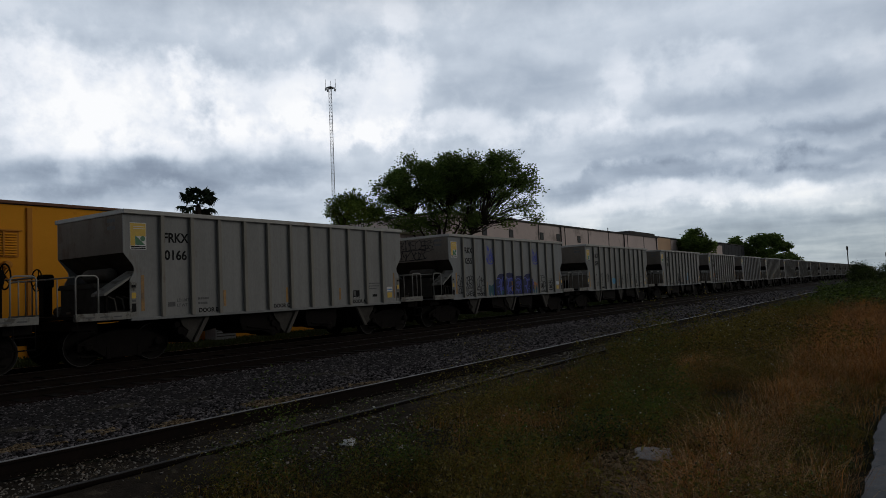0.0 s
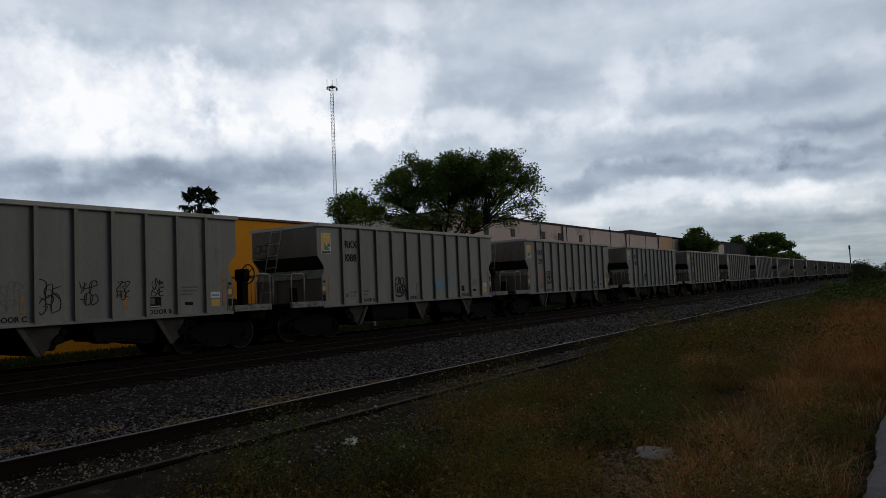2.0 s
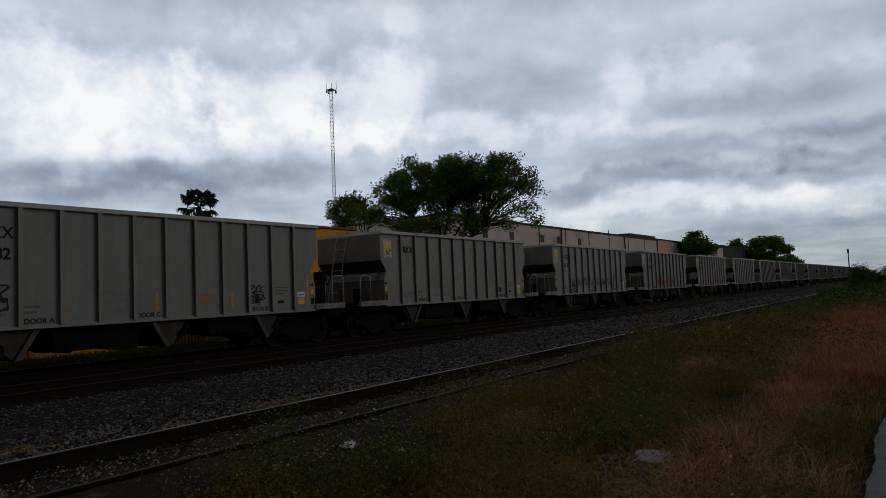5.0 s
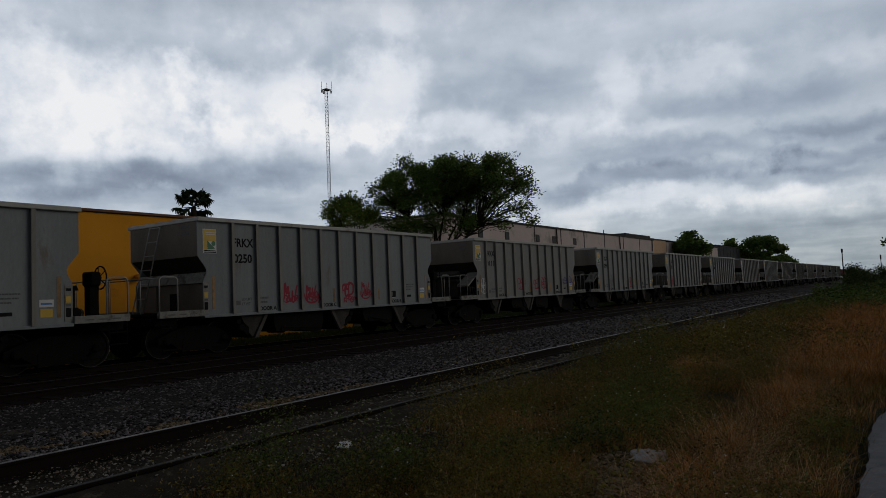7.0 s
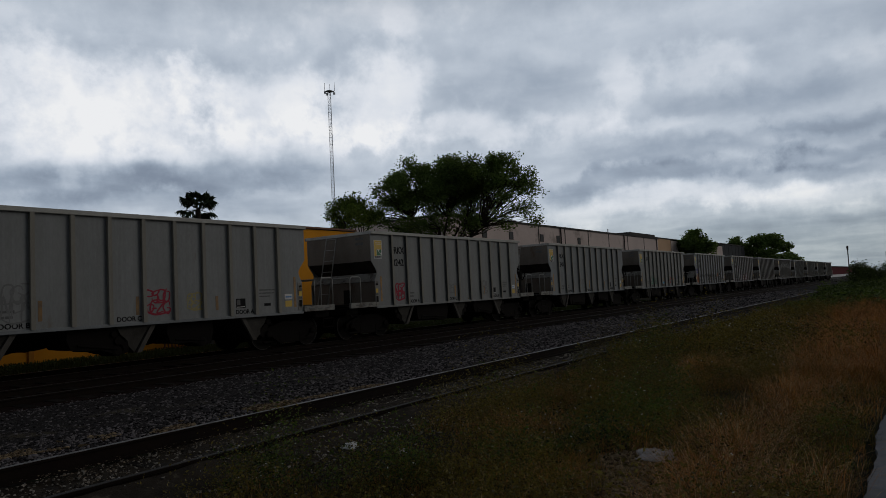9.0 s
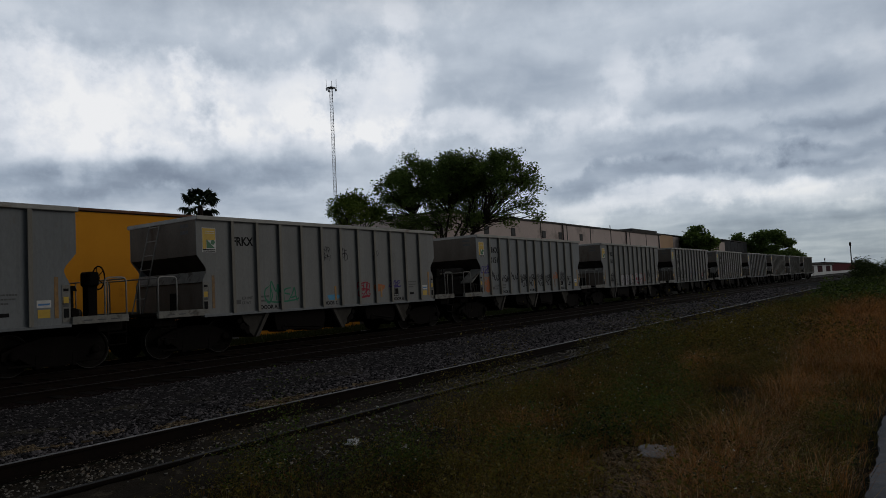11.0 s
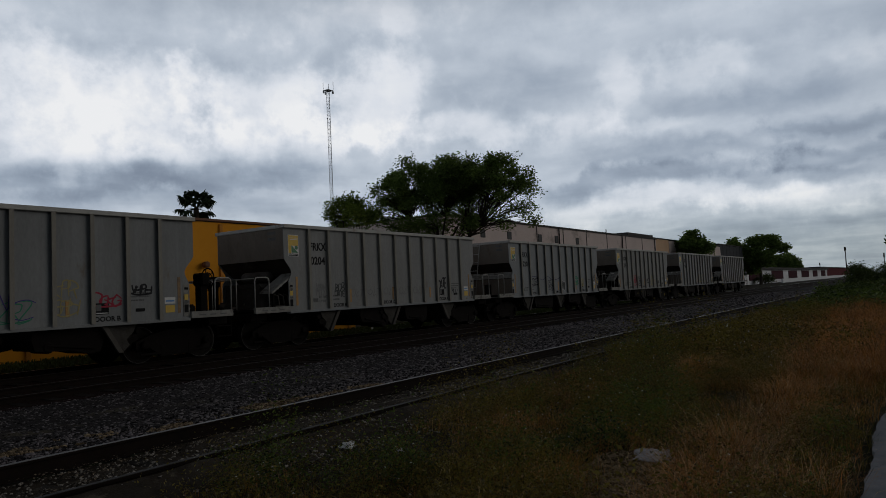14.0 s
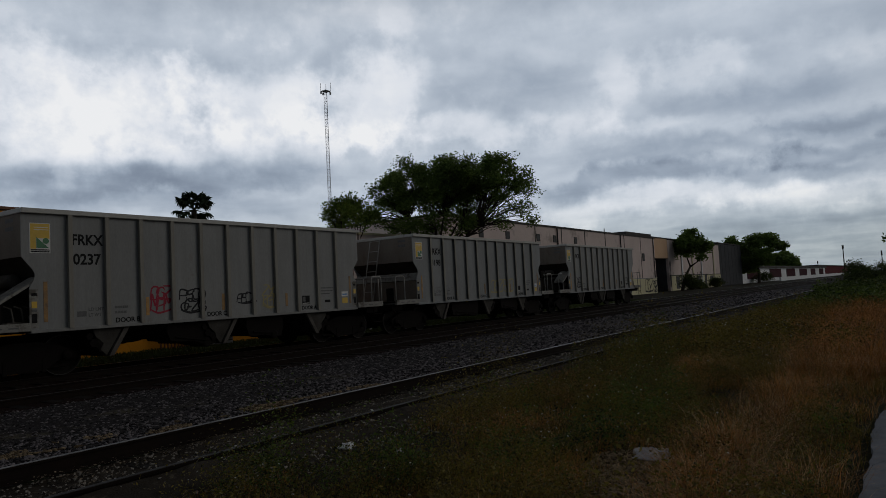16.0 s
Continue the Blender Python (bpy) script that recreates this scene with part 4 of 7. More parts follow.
def tag_fill(parent, colour, x0, x1, z0, z1, seed, cells=1, y=-1.5322):
    """Filled bulging shapes of a large sprayed piece."""
    rng = np.random.default_rng(seed)
    bm = B()
    for c in range(cells):
        w = (x1 - x0) / cells
        cx, cz = x0 + w * (c + 0.5), (z0 + z1) / 2
        vs = []
        for k in range(26):
            a = 2 * math.pi * k / 26
            r = 1.0 + 0.10 * math.sin(3 * a + rng.uniform(0, 1)) + rng.uniform(-0.07, 0.07)
            ux = math.copysign(abs(math.cos(a)) ** 0.8, math.cos(a))
            uz = math.copysign(abs(math.sin(a)) ** 0.8, math.sin(a))
            vs.append(bm.verts.new((cx + 0.50 * w * r * ux, y - 0.0002 * c, cz + (z1 - z0) / 2 * r * uz)))
        bm.faces.new(vs)
    return part("spray_fill", bm, spray(colour), parent, colour.replace("_", " ") + " spray-painted fill")


def bars(parent, material, x, z, widths, pitch, h, y=-1.5325, name="stencil"):
    bm = B()
    for i, wd in enumerate(widths):
        k = x
        rng = random.Random(int(x * 100) + i)
        while k < x + wd:
            s = min(rng.uniform(0.04, 0.09), x + wd - k)
            box(bm, k, k + s * 0.86, y - 0.001, y + 0.001, z - i * pitch, z - i * pitch + h)
            k += s
    return tagged(part(name, bm, material, parent), kind="stuff")


def side_marks(w, number, ladder_first, flip, extra):
    """Everything painted on the side that faces the road. The wagon may stand turned about, so marks hang on a turned frame."""
    m = pose(0, 0, 0, 0, 0, 180) if flip else Matrix.Identity(4)
    base = []

    def keep(ob):
        ob.matrix_basis = m @ ob.matrix_basis
        base.append(ob)
        return ob
    y = -1.5325
    shift = 0.075 if flip else 0.0
    # company panel: plain shapes in its colours
    logo = keep(part("company_panel", box(B(), lx(0.17), lx(0.60), y - 0.002, y + 0.002, 2.90, 3.55), WHITE, w, "yellow, white and green company panel"))
    part("yellow_field", box(B(), lx(0.185), lx(0.585), y - 0.004, y - 0.0021, 3.22, 3.535), YELLOW, logo)
    part("yellow_band", box(B(), lx(0.185), lx(0.30), y - 0.004, y - 0.0021, 2.99, 3.22), YELLOW, logo)
    bm = B()
    slab(bm, [(lx(0.31), 3.01), (lx(0.57), 3.01), (lx(0.31), 3.24)], y - 0.0055, y - 0.0042)
    part("green_triangle", bm, LOGO_GREEN, logo)
    bm = B()
    slab(bm, [(lx(0.505) + 0.065 * math.cos(a), 3.165 + 0.065 * math.sin(a)) for a in [2 * math.pi * k / 16 for k in range(16)]], y - 0.0055, y - 0.0042)
    part("green_disc", bm, LOGO_GREEN, logo)
    for z in (2.955, 2.915):
        part("panel_bar", box(B(), lx(0.19), lx(0.58), y - 0.004, y - 0.0021, z, z + 0.026), BLACK, logo)
    for z in (3.40, 3.45):
        part("panel_line", box(B(), lx(0.26), lx(0.56), y - 0.0052, y - 0.0041, z, z + 0.012), WHITE, logo)
    keep(lettering("FRKX", 0.235, BLACK, lx(1.145 - shift), y, 3.10, w, width=0.72, label="black reporting mark"))
    if number:
        keep(lettering(number, 0.235, BLACK, lx(1.165 - shift), y, 2.66, w, width=0.64, label="black wagon number"))
    keep(lettering("LD LMT", 0.075, FADED, lx(1.42), y, 1.60, w, width=0.36))
    keep(lettering("LT WT", 0.075, FADED, lx(1.42), y, 1.47, w, width=0.30))
    keep(part("stencil_box", box(B(), lx(1.16), lx(1.37), y - 0.001, y + 0.001, 1.48, 1.60), FADED, w))
    keep(bars(w, FADED, lx(2.04), 1.63, (0.34, 0.30), 0.12, 0.055))
    first, last = ("DOOR A", "DOOR B") if ladder_first else ("DOOR B", "DOOR A")
    for word, at in ((first, 2.06), ("DOOR C", 4.60), (last, 8.02)):
        keep(lettering(word, 0.11, BLACK, lx(at), y, 1.30, w, width=0.62))
    for i, (at, z0, z1) in enumerate(((0.44, 1.41, 2.28), (2.84, 1.42, 1.86), (5.08, 1.44, 1.88), (7.36, 1.44, 1.82), (10.17, 1.40, 2.30))):
        keep(part("reflector", box(B(), lx(at), lx(at) + 0.085, y - 0.003, y + 0.002, z0, z1), REFLECTOR, w, "ochre reflective strip"))
    dial = keep(part("test_panel", box(B(), lx(8.03), lx(8.35), y - 0.002, y + 0.002, 1.46, 1.72), BLACK, w, "black test record panel"))
    part("panel_cell", box(B(), lx(8.05), lx(8.17), y - 0.004, y - 0.0025, 1.54, 1.69), FADED, dial)
    part("panel_rule", box(B(), lx(8.05), lx(8.33), y - 0.004, y - 0.0025, 1.48, 1.50), WHITE, dial)
    keep(bars(w, FADED, lx(8.85), 1.92, (0.58, 0.54, 0.40), 0.09, 0.035))
    keep(part("small_plate", box(B(), lx(9.02), lx(9.26), y - 0.002, y + 0.002, 1.48, 1.56), BLACK, w))
    keep(part("white_label", box(B(), lx(9.80), lx(10.10), y - 0.002, y + 0.002, 1.64, 1.80), WHITE, w, "white label"))
    keep(part("label_line", box(B(), lx(9.83), lx(10.07), y - 0.004, y - 0.0025, 1.69, 1.73), BLUE_DECAL, w))
    keep(part("yellow_label", box(B(), lx(9.82), lx(10.08), y - 0.002, y + 0.002, 1.42, 1.60), YELLOW, w, "yellow label"))
    # small number bars on the end sheet that faces the road
    end = m @ pose(0, 0, 0, 0, 0, -90)
    for z in (3.58, 3.40):
        ob = bars(w, FADED, 0.85, z, (0.36,), 0.1, 0.09, -(HALF + 0.004), "end_number")
        ob.matrix_basis = end
    for what in extra:
        kind, colour, x0, x1, z0, z1, seed = what[:7]
        if kind == "tag":
            keep(tag_mark(w, colour, lx(x0), lx(x1), z0, z1, seed, *what[7:]))
        elif kind == "fill":
            keep(tag_fill(w, colour, lx(x0), lx(x1), z0, z1, seed, *what[7:]))
        elif kind == "ribs":
            for i in range(11):
                at = 1.06 + 0.855 * i - (0.105 if flip else 0)
                if x0 < at < x1:
                    keep(part("painted_rib", box(B(), lx(at) - 0.002, lx(at) + 0.097, -1.617, -1.613, z0, z1), spray(colour), w, colour + " paint carried over the rib"))
        elif kind == "word":
            keep(word_mark(w, colour, what[7], lx(x0), lx(x1), z0, z1, seed, *what[8:]))
        elif kind == "fat":
            keep(big_letters(w, colour, what[7], lx(x0), lx(x1), z0, z1, seed, *what[8:]))
        elif kind == "outline":
            keep(outline_piece(w, colour, lx(x0), lx(x1), z0, z1, seed, *what[7:]))
        elif kind == "wave":
            u = np.linspace(0, 1, 15)
            line = np.stack([lx(x0) + (x1 - x0) * u, (z0 + z1) / 2 + (z1 - z0) / 2 * np.sin(14 * u + 0.8 * np.sin(9 * u + seed))], 1)
            keep(strokes_mesh(w, [line], colour, what[7], -1.5335, colour + " sprayed wavy line", True))
        elif kind == "endword":
            word_mark(w, colour, what[7], x0, x1, z0, z1, seed, what[8], y=-(HALF + 0.005)).matrix_basis = end
        elif kind == "end":
            tag_mark(w, colour, x0, x1, z0, z1, seed, *what[7:], y=-(HALF + 0.005)).matrix_basis = end


def muls(word, cells, z, seed, colour="black", h=0.30, bold=0.056):
    """The same short word in a row of side panels, counted from the number panel."""
    return [("word", colour, 1.16 + 0.865 * (i - 1), 1.80 + 0.865 * (i - 1), z, z + h, seed + i, word, bold) for i in cells]


# number, ladder end first, label, painted marks
WAGONS = []


def wagon(number, ladder_first, label, marks):
    WAGONS.append((number, ladder_first, label, marks))


wagon("", True, "grey open hopper wagon with faded stencils",
      [])
wagon("0166", False, "light grey open hopper wagon with clean sides",
      [])
wagon("0255", False, "grey open hopper wagon with a large blue graffiti piece",
      [("end", "black", -1.4, 0.4, 3.3, 3.7, 14, 3, 0.03), ("end", "black", -1.3, 0.3, 2.9, 3.25, 15, 3, 0.035), ("end", "black", 0.2, 0.8, 3.2, 3.7, 16, 1, 0.02), ("fill", "lilac", 3.55, 7.15, 1.28, 2.04, 1, 1), ("fill", "navy", 3.40, 4.0, 1.27, 1.85, 2, 1, -1.5323), ("fill", "navy", 6.55, 7.3, 1.27, 1.85, 3, 1, -1.5323), ("outline", "blue", 3.5, 7.2, 1.30, 2.10, 15, 0.045, -1.5343), ("ribs", "navy", 3.5, 7.2, 1.28, 1.96, 1)]
      + [("fat", "navy", 3.66, 7.15, 1.36, 2.00, 4, "GRES", 0.25, -1.5332), ("fill", "teal", 4.0, 4.6, 1.28, 1.48, 5, 2, -1.5345), ("fill", "teal", 5.5, 6.1, 1.28, 1.44, 6, 2, -1.5345), ("fill", "teal", 6.3, 6.8, 1.3, 1.5, 8, 1, -1.5345), ("word", "blue", 2.92, 3.58, 2.66, 3.36, 21, "MUL VISAH", 0.058, True), ("word", "blue", 7.25, 7.88, 2.68, 3.34, 22, "MUL VISAH", 0.058, True), ("word", "black", 1.2, 1.75, 1.83, 2.08, 23, "OPES", 0.05), ("word", "black", 1.2, 1.8, 1.32, 1.46, 24, "OPES", 0.05)]
      + [("fill", "teal", 3.0, 3.5, 1.28, 1.75, 7, 2), ("fill", "teal", 7.2, 7.65, 1.28, 1.75, 9, 2), ("tag", "black", 1.2, 1.65, 1.64, 1.80, 8, 3, 0.028), ("tag", "black", 2.05, 2.6, 1.4, 2.0, 9, 3, 0.028), ("tag", "black", 0.55, 0.95, 1.45, 2.1, 10, 3, 0.028), ("tag", "black", 8.0, 8.5, 1.55, 2.1, 11, 3, 0.03), ("tag", "black", 8.9, 9.4, 1.4, 1.85, 12, 3, 0.03), ("tag", "orange", 7.3, 7.7, 1.5, 1.8, 13, 2, 0.04)])
wagon("0058", True, "grey open hopper wagon with thin black scrawls and a blue patch",
      [("fill", "pale_blue", 3.9, 4.55, 1.55, 1.9, 1, 1), ("tag", "black", 2.15, 2.4, 1.8, 2.15, 2, 2, 0.03), ("tag", "black", 2.95, 3.4, 1.7, 2.1, 3, 2, 0.03), ("tag", "black", 1.1, 1.5, 1.8, 2.1, 4, 1, 0.03), ("tag", "faint", 4.7, 5.1, 1.5, 2.1, 5, 2, 0.03), ("tag", "black", 5.45, 5.85, 1.45, 2.1, 6, 2, 0.025), ("tag", "black", 6.3, 6.7, 1.6, 2.1, 7, 2, 0.025), ("tag", "black", 7.2, 7.5, 1.7, 2.1, 8, 2, 0.025)]
      + [("tag", "black", 8.1, 8.4, 1.75, 2.1, 9, 2, 0.025)])
wagon("0088", True, "grey open hopper wagon with black and pale blue scrawls",
      [
        ("end", "black", -1.4, -0.5, 2.88, 3.3, 3, 4, 0.035),
        ("word", "black", 3.72, 4.38, 1.42, 2.12, 1, "KAO TATOS", 0.075, True), ("word", "pale_blue", 6.22, 6.84, 1.62, 1.98, 2, "PASE", 0.085), ("word", "pale_blue", 7.02, 7.56, 1.64, 2.02, 3, "NIC", 0.085)])
wagon("0209", True, "grey open hopper wagon with brown and black tags",
      [
        ("tag", "orange", 1.2, 1.9, 1.8, 2.1, 1, 3, 0.05), ("tag", "black", 2.05, 2.65, 1.7, 2.25, 2, 4, 0.055), ("outline", "faint", 5.5, 7.1, 1.32, 2.15, 3, 0.026), ("outline", "faint", 2.95, 4.3, 1.35, 1.95, 9, 0.02)])
wagon("0108", True, "grey open hopper wagon with small black tags",
      [
        ("word", "faint", 2.10, 2.62, 1.70, 2.10, 1, "YO", 0.07), ("word", "black", 2.95, 3.62, 1.56, 2.08, 2, "VISAH MUL", 0.055), ("word", "black", 5.42, 5.74, 1.50, 1.74, 3, "LY", 0.045), ("word", "black", 6.22, 6.66, 1.58, 1.94, 4, "VISAH MUL", 0.045, True)])
wagon("0182", True, "grey open hopper wagon with a few faded tags",
      [
        ("tag", "black", 1.2, 1.7, 1.6, 2.1, 1, 4, 0.05), ("tag", "faint", 3.8, 4.6, 1.5, 1.9, 2, 3, 0.04), ("tag", "orange", 6.3, 6.7, 1.6, 1.8, 3, 3, 0.04), ("tag", "black", 8.0, 8.5, 1.6, 2.0, 4, 3, 0.04)])
wagon("", True, "grey open hopper wagon with faded stencils",
      [("tag", "faint", 3.0, 4.2, 1.5, 2.0, 6, 3, 0.04)])
wagon("0013", True, "grey open hopper wagon with a row of black tags",
      [("tag", "black", 2.05, 2.6, 1.5, 2.0, 20, 4, 0.05)] + muls("MUL", (3, 4, 5, 6, 8), 1.70, 30, h=0.44, bold=0.075) + [("word", "black", 6.34, 6.95, 1.58, 2.05, 40, "MUL VISAH", 0.05)] + [("tag", "black", 7.95, 8.45, 1.75, 2.15, 41, 3, 0.04), ("tag", "green", 6.3, 6.8, 1.6, 1.8, 42, 2, 0.03)])
wagon("0250", True, "grey open hopper wagon with four red tags",
      [
        ("word", "red", 3.0, 3.55, 1.55, 1.95, 1, "MUL", 0.085), ("tag", "red", 2.98, 3.5, 1.5, 1.66, 6, 2, 0.05), ("word", "red", 3.84, 4.42, 1.45, 1.98, 2, "MUL VISAH", 0.072, True), ("tag", "red", 5.52, 6.0, 1.62, 1.98, 3, 2, 0.09), ("tag", "red", 5.6, 6.15, 1.40, 1.58, 5, 2, 0.05), ("word", "red", 6.42, 6.95, 1.50, 1.98, 4, "MUL VISAH", 0.05, True)])
wagon("0111", False, "grey open hopper wagon with red and white tags",
      [
        ("tag", "white", 0.55, 1.05, 1.5, 2.1, 1, 4, 0.035), ("tag", "red", 3.9, 4.55, 1.6, 2.05, 2, 4, 0.05), ("tag", "red", 5.5, 6.2, 1.6, 2.0, 3, 4, 0.05), ("tag", "red", 6.4, 6.95, 1.6, 2.1, 4, 5, 0.05), ("tag", "purple", 8.9, 9.55, 1.8, 2.05, 5, 4, 0.04), ("tag", "purple", 9.75, 10.2, 1.8, 2.1, 6, 3, 0.04)])
wagon("0094", False, "grey open hopper wagon with faded grey and red tags",
      [
        ("tag", "faint", 2.1, 2.7, 1.45, 2.2, 1, 5, 0.045), ("tag", "red", 5.35, 5.95, 1.45, 2.0, 2, 5, 0.045), ("tag", "ochre", 6.5, 7.0, 1.5, 1.9, 3, 3, 0.04)])
wagon("0242", True, "grey open hopper wagon with a red tag near the number",
      [("tag", "red", 1.25, 1.75, 1.45, 2.0, 1, 6, 0.06), ("tag", "faint", 4.6, 5.2, 1.6, 1.9, 2, 3, 0.04), ("tag", "faint", 7.0, 7.6, 1.5, 2.0, 3, 3, 0.04)])
wagon("0240", True, "grey open hopper wagon with faded scrawls",
      [("tag", "faint", 3.6, 4.6, 1.5, 1.9, 5, 3, 0.04)])
wagon("", True, "grey open hopper wagon with mixed tags and a blue patch",
      [("fill", "pale_blue", 4.75, 5.3, 1.45, 1.62, 1, 1), ("tag", "red", 6.2, 6.75, 1.5, 1.95, 2, 5, 0.045), ("fill", "orange", 7.0, 7.6, 1.65, 1.9, 3, 1), ("tag", "purple", 7.85, 8.45, 1.78, 1.98, 4, 4, 0.045), ("tag", "black", 4.6, 4.9, 2.7, 3.1, 5, 2, 0.02), ("tag", "black", 5.4, 5.7, 2.7, 3.1, 6, 1, 0.02), ("tag", "black", 7.0, 7.3, 2.7, 3.0, 7, 1, 0.02), ("tag", "faint", 7.9, 8.2, 2.7, 2.95, 8, 2, 0.02)]
      + [("tag", "green", 2.2, 3.4, 1.5, 1.9, 9, 4, 0.05)])
wagon("0151", False, "grey open hopper wagon with a row of orange and black tags",
      [
        ("tag", "purple", 0.30, 0.98, 2.22, 2.48, 1, 5, 0.045), ("tag", "orange", 0.58, 0.98, 1.42, 2.0, 2, 4, 0.05), ("tag", "orange", 0.58, 0.98, 1.45, 1.9, 12, 4, 0.05)] + muls("MUL", (1, 3), 1.88, 50) + muls("VISAH", (2, 4, 5, 6, 7), 1.80, 60, h=0.28) + muls("MUL", (4, 5, 6, 7), 1.56, 70, h=0.24) + muls("VISAH", (8,), 1.85, 80, "orange", 0.26) + [("word", "black", 8.05, 8.55, 1.70, 2.18, 81, "VISAH MUL", 0.04, True), ("word", "black", 8.95, 9.4, 1.60, 1.85, 82, "MUL", 0.045)])
wagon("0150", True, "grey open hopper wagon with silver and red graffiti letters",
      [("fill", "silver", 2.95, 5.30, 1.29, 1.98, 1, 3), ("ribs", "silver", 3.0, 5.2, 1.29, 1.93, 1), ("ribs", "silver", 5.7, 7.0, 1.30, 1.98, 1), ("outline", "maroon", 2.98, 5.35, 1.29, 2.0, 2, 0.034), ("fill", "silver", 5.6, 7.05, 1.30, 2.04, 3, 2), ("outline", "red", 5.6, 7.05, 1.30, 2.04, 5, 0.04), ("fill", "red", 5.72, 5.98, 1.56, 1.74, 4, 1, -1.5332), ("fill", "red", 6.08, 6.32, 1.58, 1.80, 8, 1, -1.5332)]
      + [("fill", "red", 5.95, 6.25, 1.32, 1.46, 9, 1, -1.5332), ("word", "black", 8.02, 8.50, 1.72, 2.24, 6, "MUL VISAH", 0.058, True), ("tag", "black", 1.25, 1.75, 1.6, 2.0, 7, 4, 0.05), ("tag", "red", 7.25, 7.6, 1.5, 1.95, 8, 3, 0.03)])
wagon("0039", True, "grey open hopper wagon with black outline letters and tags",
      [("endword", "black", -1.25, -0.35, 2.98, 3.45, 9, "HB", 0.10), ("tag", "black", 1.15, 1.85, 1.65, 2.25, 1, 3, 0.04), ("tag", "black", 2.05, 2.75, 1.6, 2.1, 2, 4, 0.045), ("tag", "black", 2.95, 3.8, 1.55, 2.05, 3, 4, 0.03), ("tag", "purple", 4.1, 6.6, 1.4, 1.98, 4, 1, 0.025), ("tag", "ochre", 7.1, 7.6, 1.5, 2.2, 5, 5, 0.035), ("tag", "red", 8.0, 8.6, 1.65, 1.9, 6, 4, 0.045), ("tag", "black", 8.9, 9.4, 1.9, 2.1, 7, 4, 0.05)]
      + [("tag", "green", 6.0, 6.6, 1.4, 1.8, 8, 3, 0.03)])
wagon("0204", False, "grey open hopper wagon with pale repainted patches and tags",
      [
        ("word", "faint", 1.25, 1.75, 1.60, 2.05, 1, "VISAH MUL", 0.04), ("word", "shade", 2.08, 2.66, 1.55, 2.05, 2, "BOB DATE", 0.045), ("word", "black", 7.98, 8.52, 1.78, 2.12, 3, "DATE", 0.075), ("word", "black", 8.90, 9.35, 1.50, 1.75, 8, "MUL", 0.04)]
        + muls("OLT", range(3, 8), 1.62, 90, "faint", 0.22, 0.035))
wagon("0220", True, "grey open hopper wagon with wavy lines, green and silver tags",
      [("tag", "black", 2.15, 2.75, 1.75, 2.05, 1, 5, 0.05), ("wave", "navy", 2.0, 5.5, 1.98, 2.16, 2, 0.028), ("tag", "black", 3.9, 4.5, 1.45, 1.95, 3, 1, 0.025), ("fill", "silver", 5.40, 5.74, 1.42, 2.02, 4, 1), ("fill", "silver", 5.66, 6.04, 1.42, 1.92, 6, 1), ("fill", "shade", 5.43, 5.70, 1.46, 1.98, 4, 1, -1.5332), ("fill", "shade", 5.70, 6.0, 1.46, 1.88, 6, 1, -1.5332), ("tag", "green", 7.2, 7.7, 1.7, 2.1, 5, 5, 0.045)]
      + [("tag", "ochre", 7.9, 8.4, 1.6, 2.0, 6, 5, 0.045), ("tag", "black", 9.7, 10.1, 1.9, 2.15, 7, 4, 0.04)])
wagon("0237", False, "grey open hopper wagon with red and black tags",
      [
        ("tag", "red", 2.95, 3.5, 1.5, 2.1, 1, 5, 0.05), ("tag", "black", 3.8, 4.5, 1.45, 2.0, 2, 5, 0.05), ("tag", "black", 5.6, 6.2, 1.6, 1.85, 3, 5, 0.045), ("tag", "ochre", 6.5, 7.05, 1.45, 2.05, 4, 4, 0.04)])
wagon("0198", True, "grey open hopper wagon with pale yellow tags",
      [("tag", "ochre", 5.6, 6.6, 1.5, 2.0, 1, 4, 0.05), ("tag", "ochre", 6.8, 7.6, 1.5, 2.0, 2, 4, 0.05), ("tag", "faint", 1.3, 2.6, 1.5, 1.8, 3, 3, 0.03)])
wagon("", False, "last grey open hopper wagon of the train with faint tags",
      [("tag", "faint", 3.8, 4.5, 1.4, 1.9, 1, 4, 0.05), ("tag", "black", 1.2, 1.8, 1.5, 2.0, 2, 4, 0.04), ("tag", "black", 9.3, 9.8, 1.5, 1.9, 3, 4, 0.04)])


def build_train():
    train = []
    first = build_wagon()
    for k, (number, ladder_first, label, marks) in enumerate(WAGONS):
        m = pose(0, 0, 0, 0, 0, 0 if ladder_first else 180)
        w = first if k == 0 else copy_thing(first, m)
        w.matrix_basis = m
        train.append((w, ladder_first))
    for (w, ladder_first), (number, _, label, marks) in zip(train, WAGONS):
        tagged(w, label)
        side_marks(w, number, ladder_first, not ladder_first, marks)
    return train


TRAIN = build_train()


# seconds, and where the leading end of the numbered wagon 0166 has got to along the line
RUN = [(0, 9.23), (0.5, 0.53), (1, -8.06), (1.5, -17.10), (2, -25.78), (3, -43.13), (3.5, -51.62), (4, -60.40), (6.5, -103.88), (7, -112.69), (7.5, -121.14), (8, -129.87), (8.5, -138.83), (9, -147.25), (11.5, -190.74), (12, -199.50), (12.5, -207.96), (13, -216.72), (13.5, -225.46), (14, -233.88), (14.5, -242.72), (15, -251.61), (15.5, -260.09), (16, -268.75)]


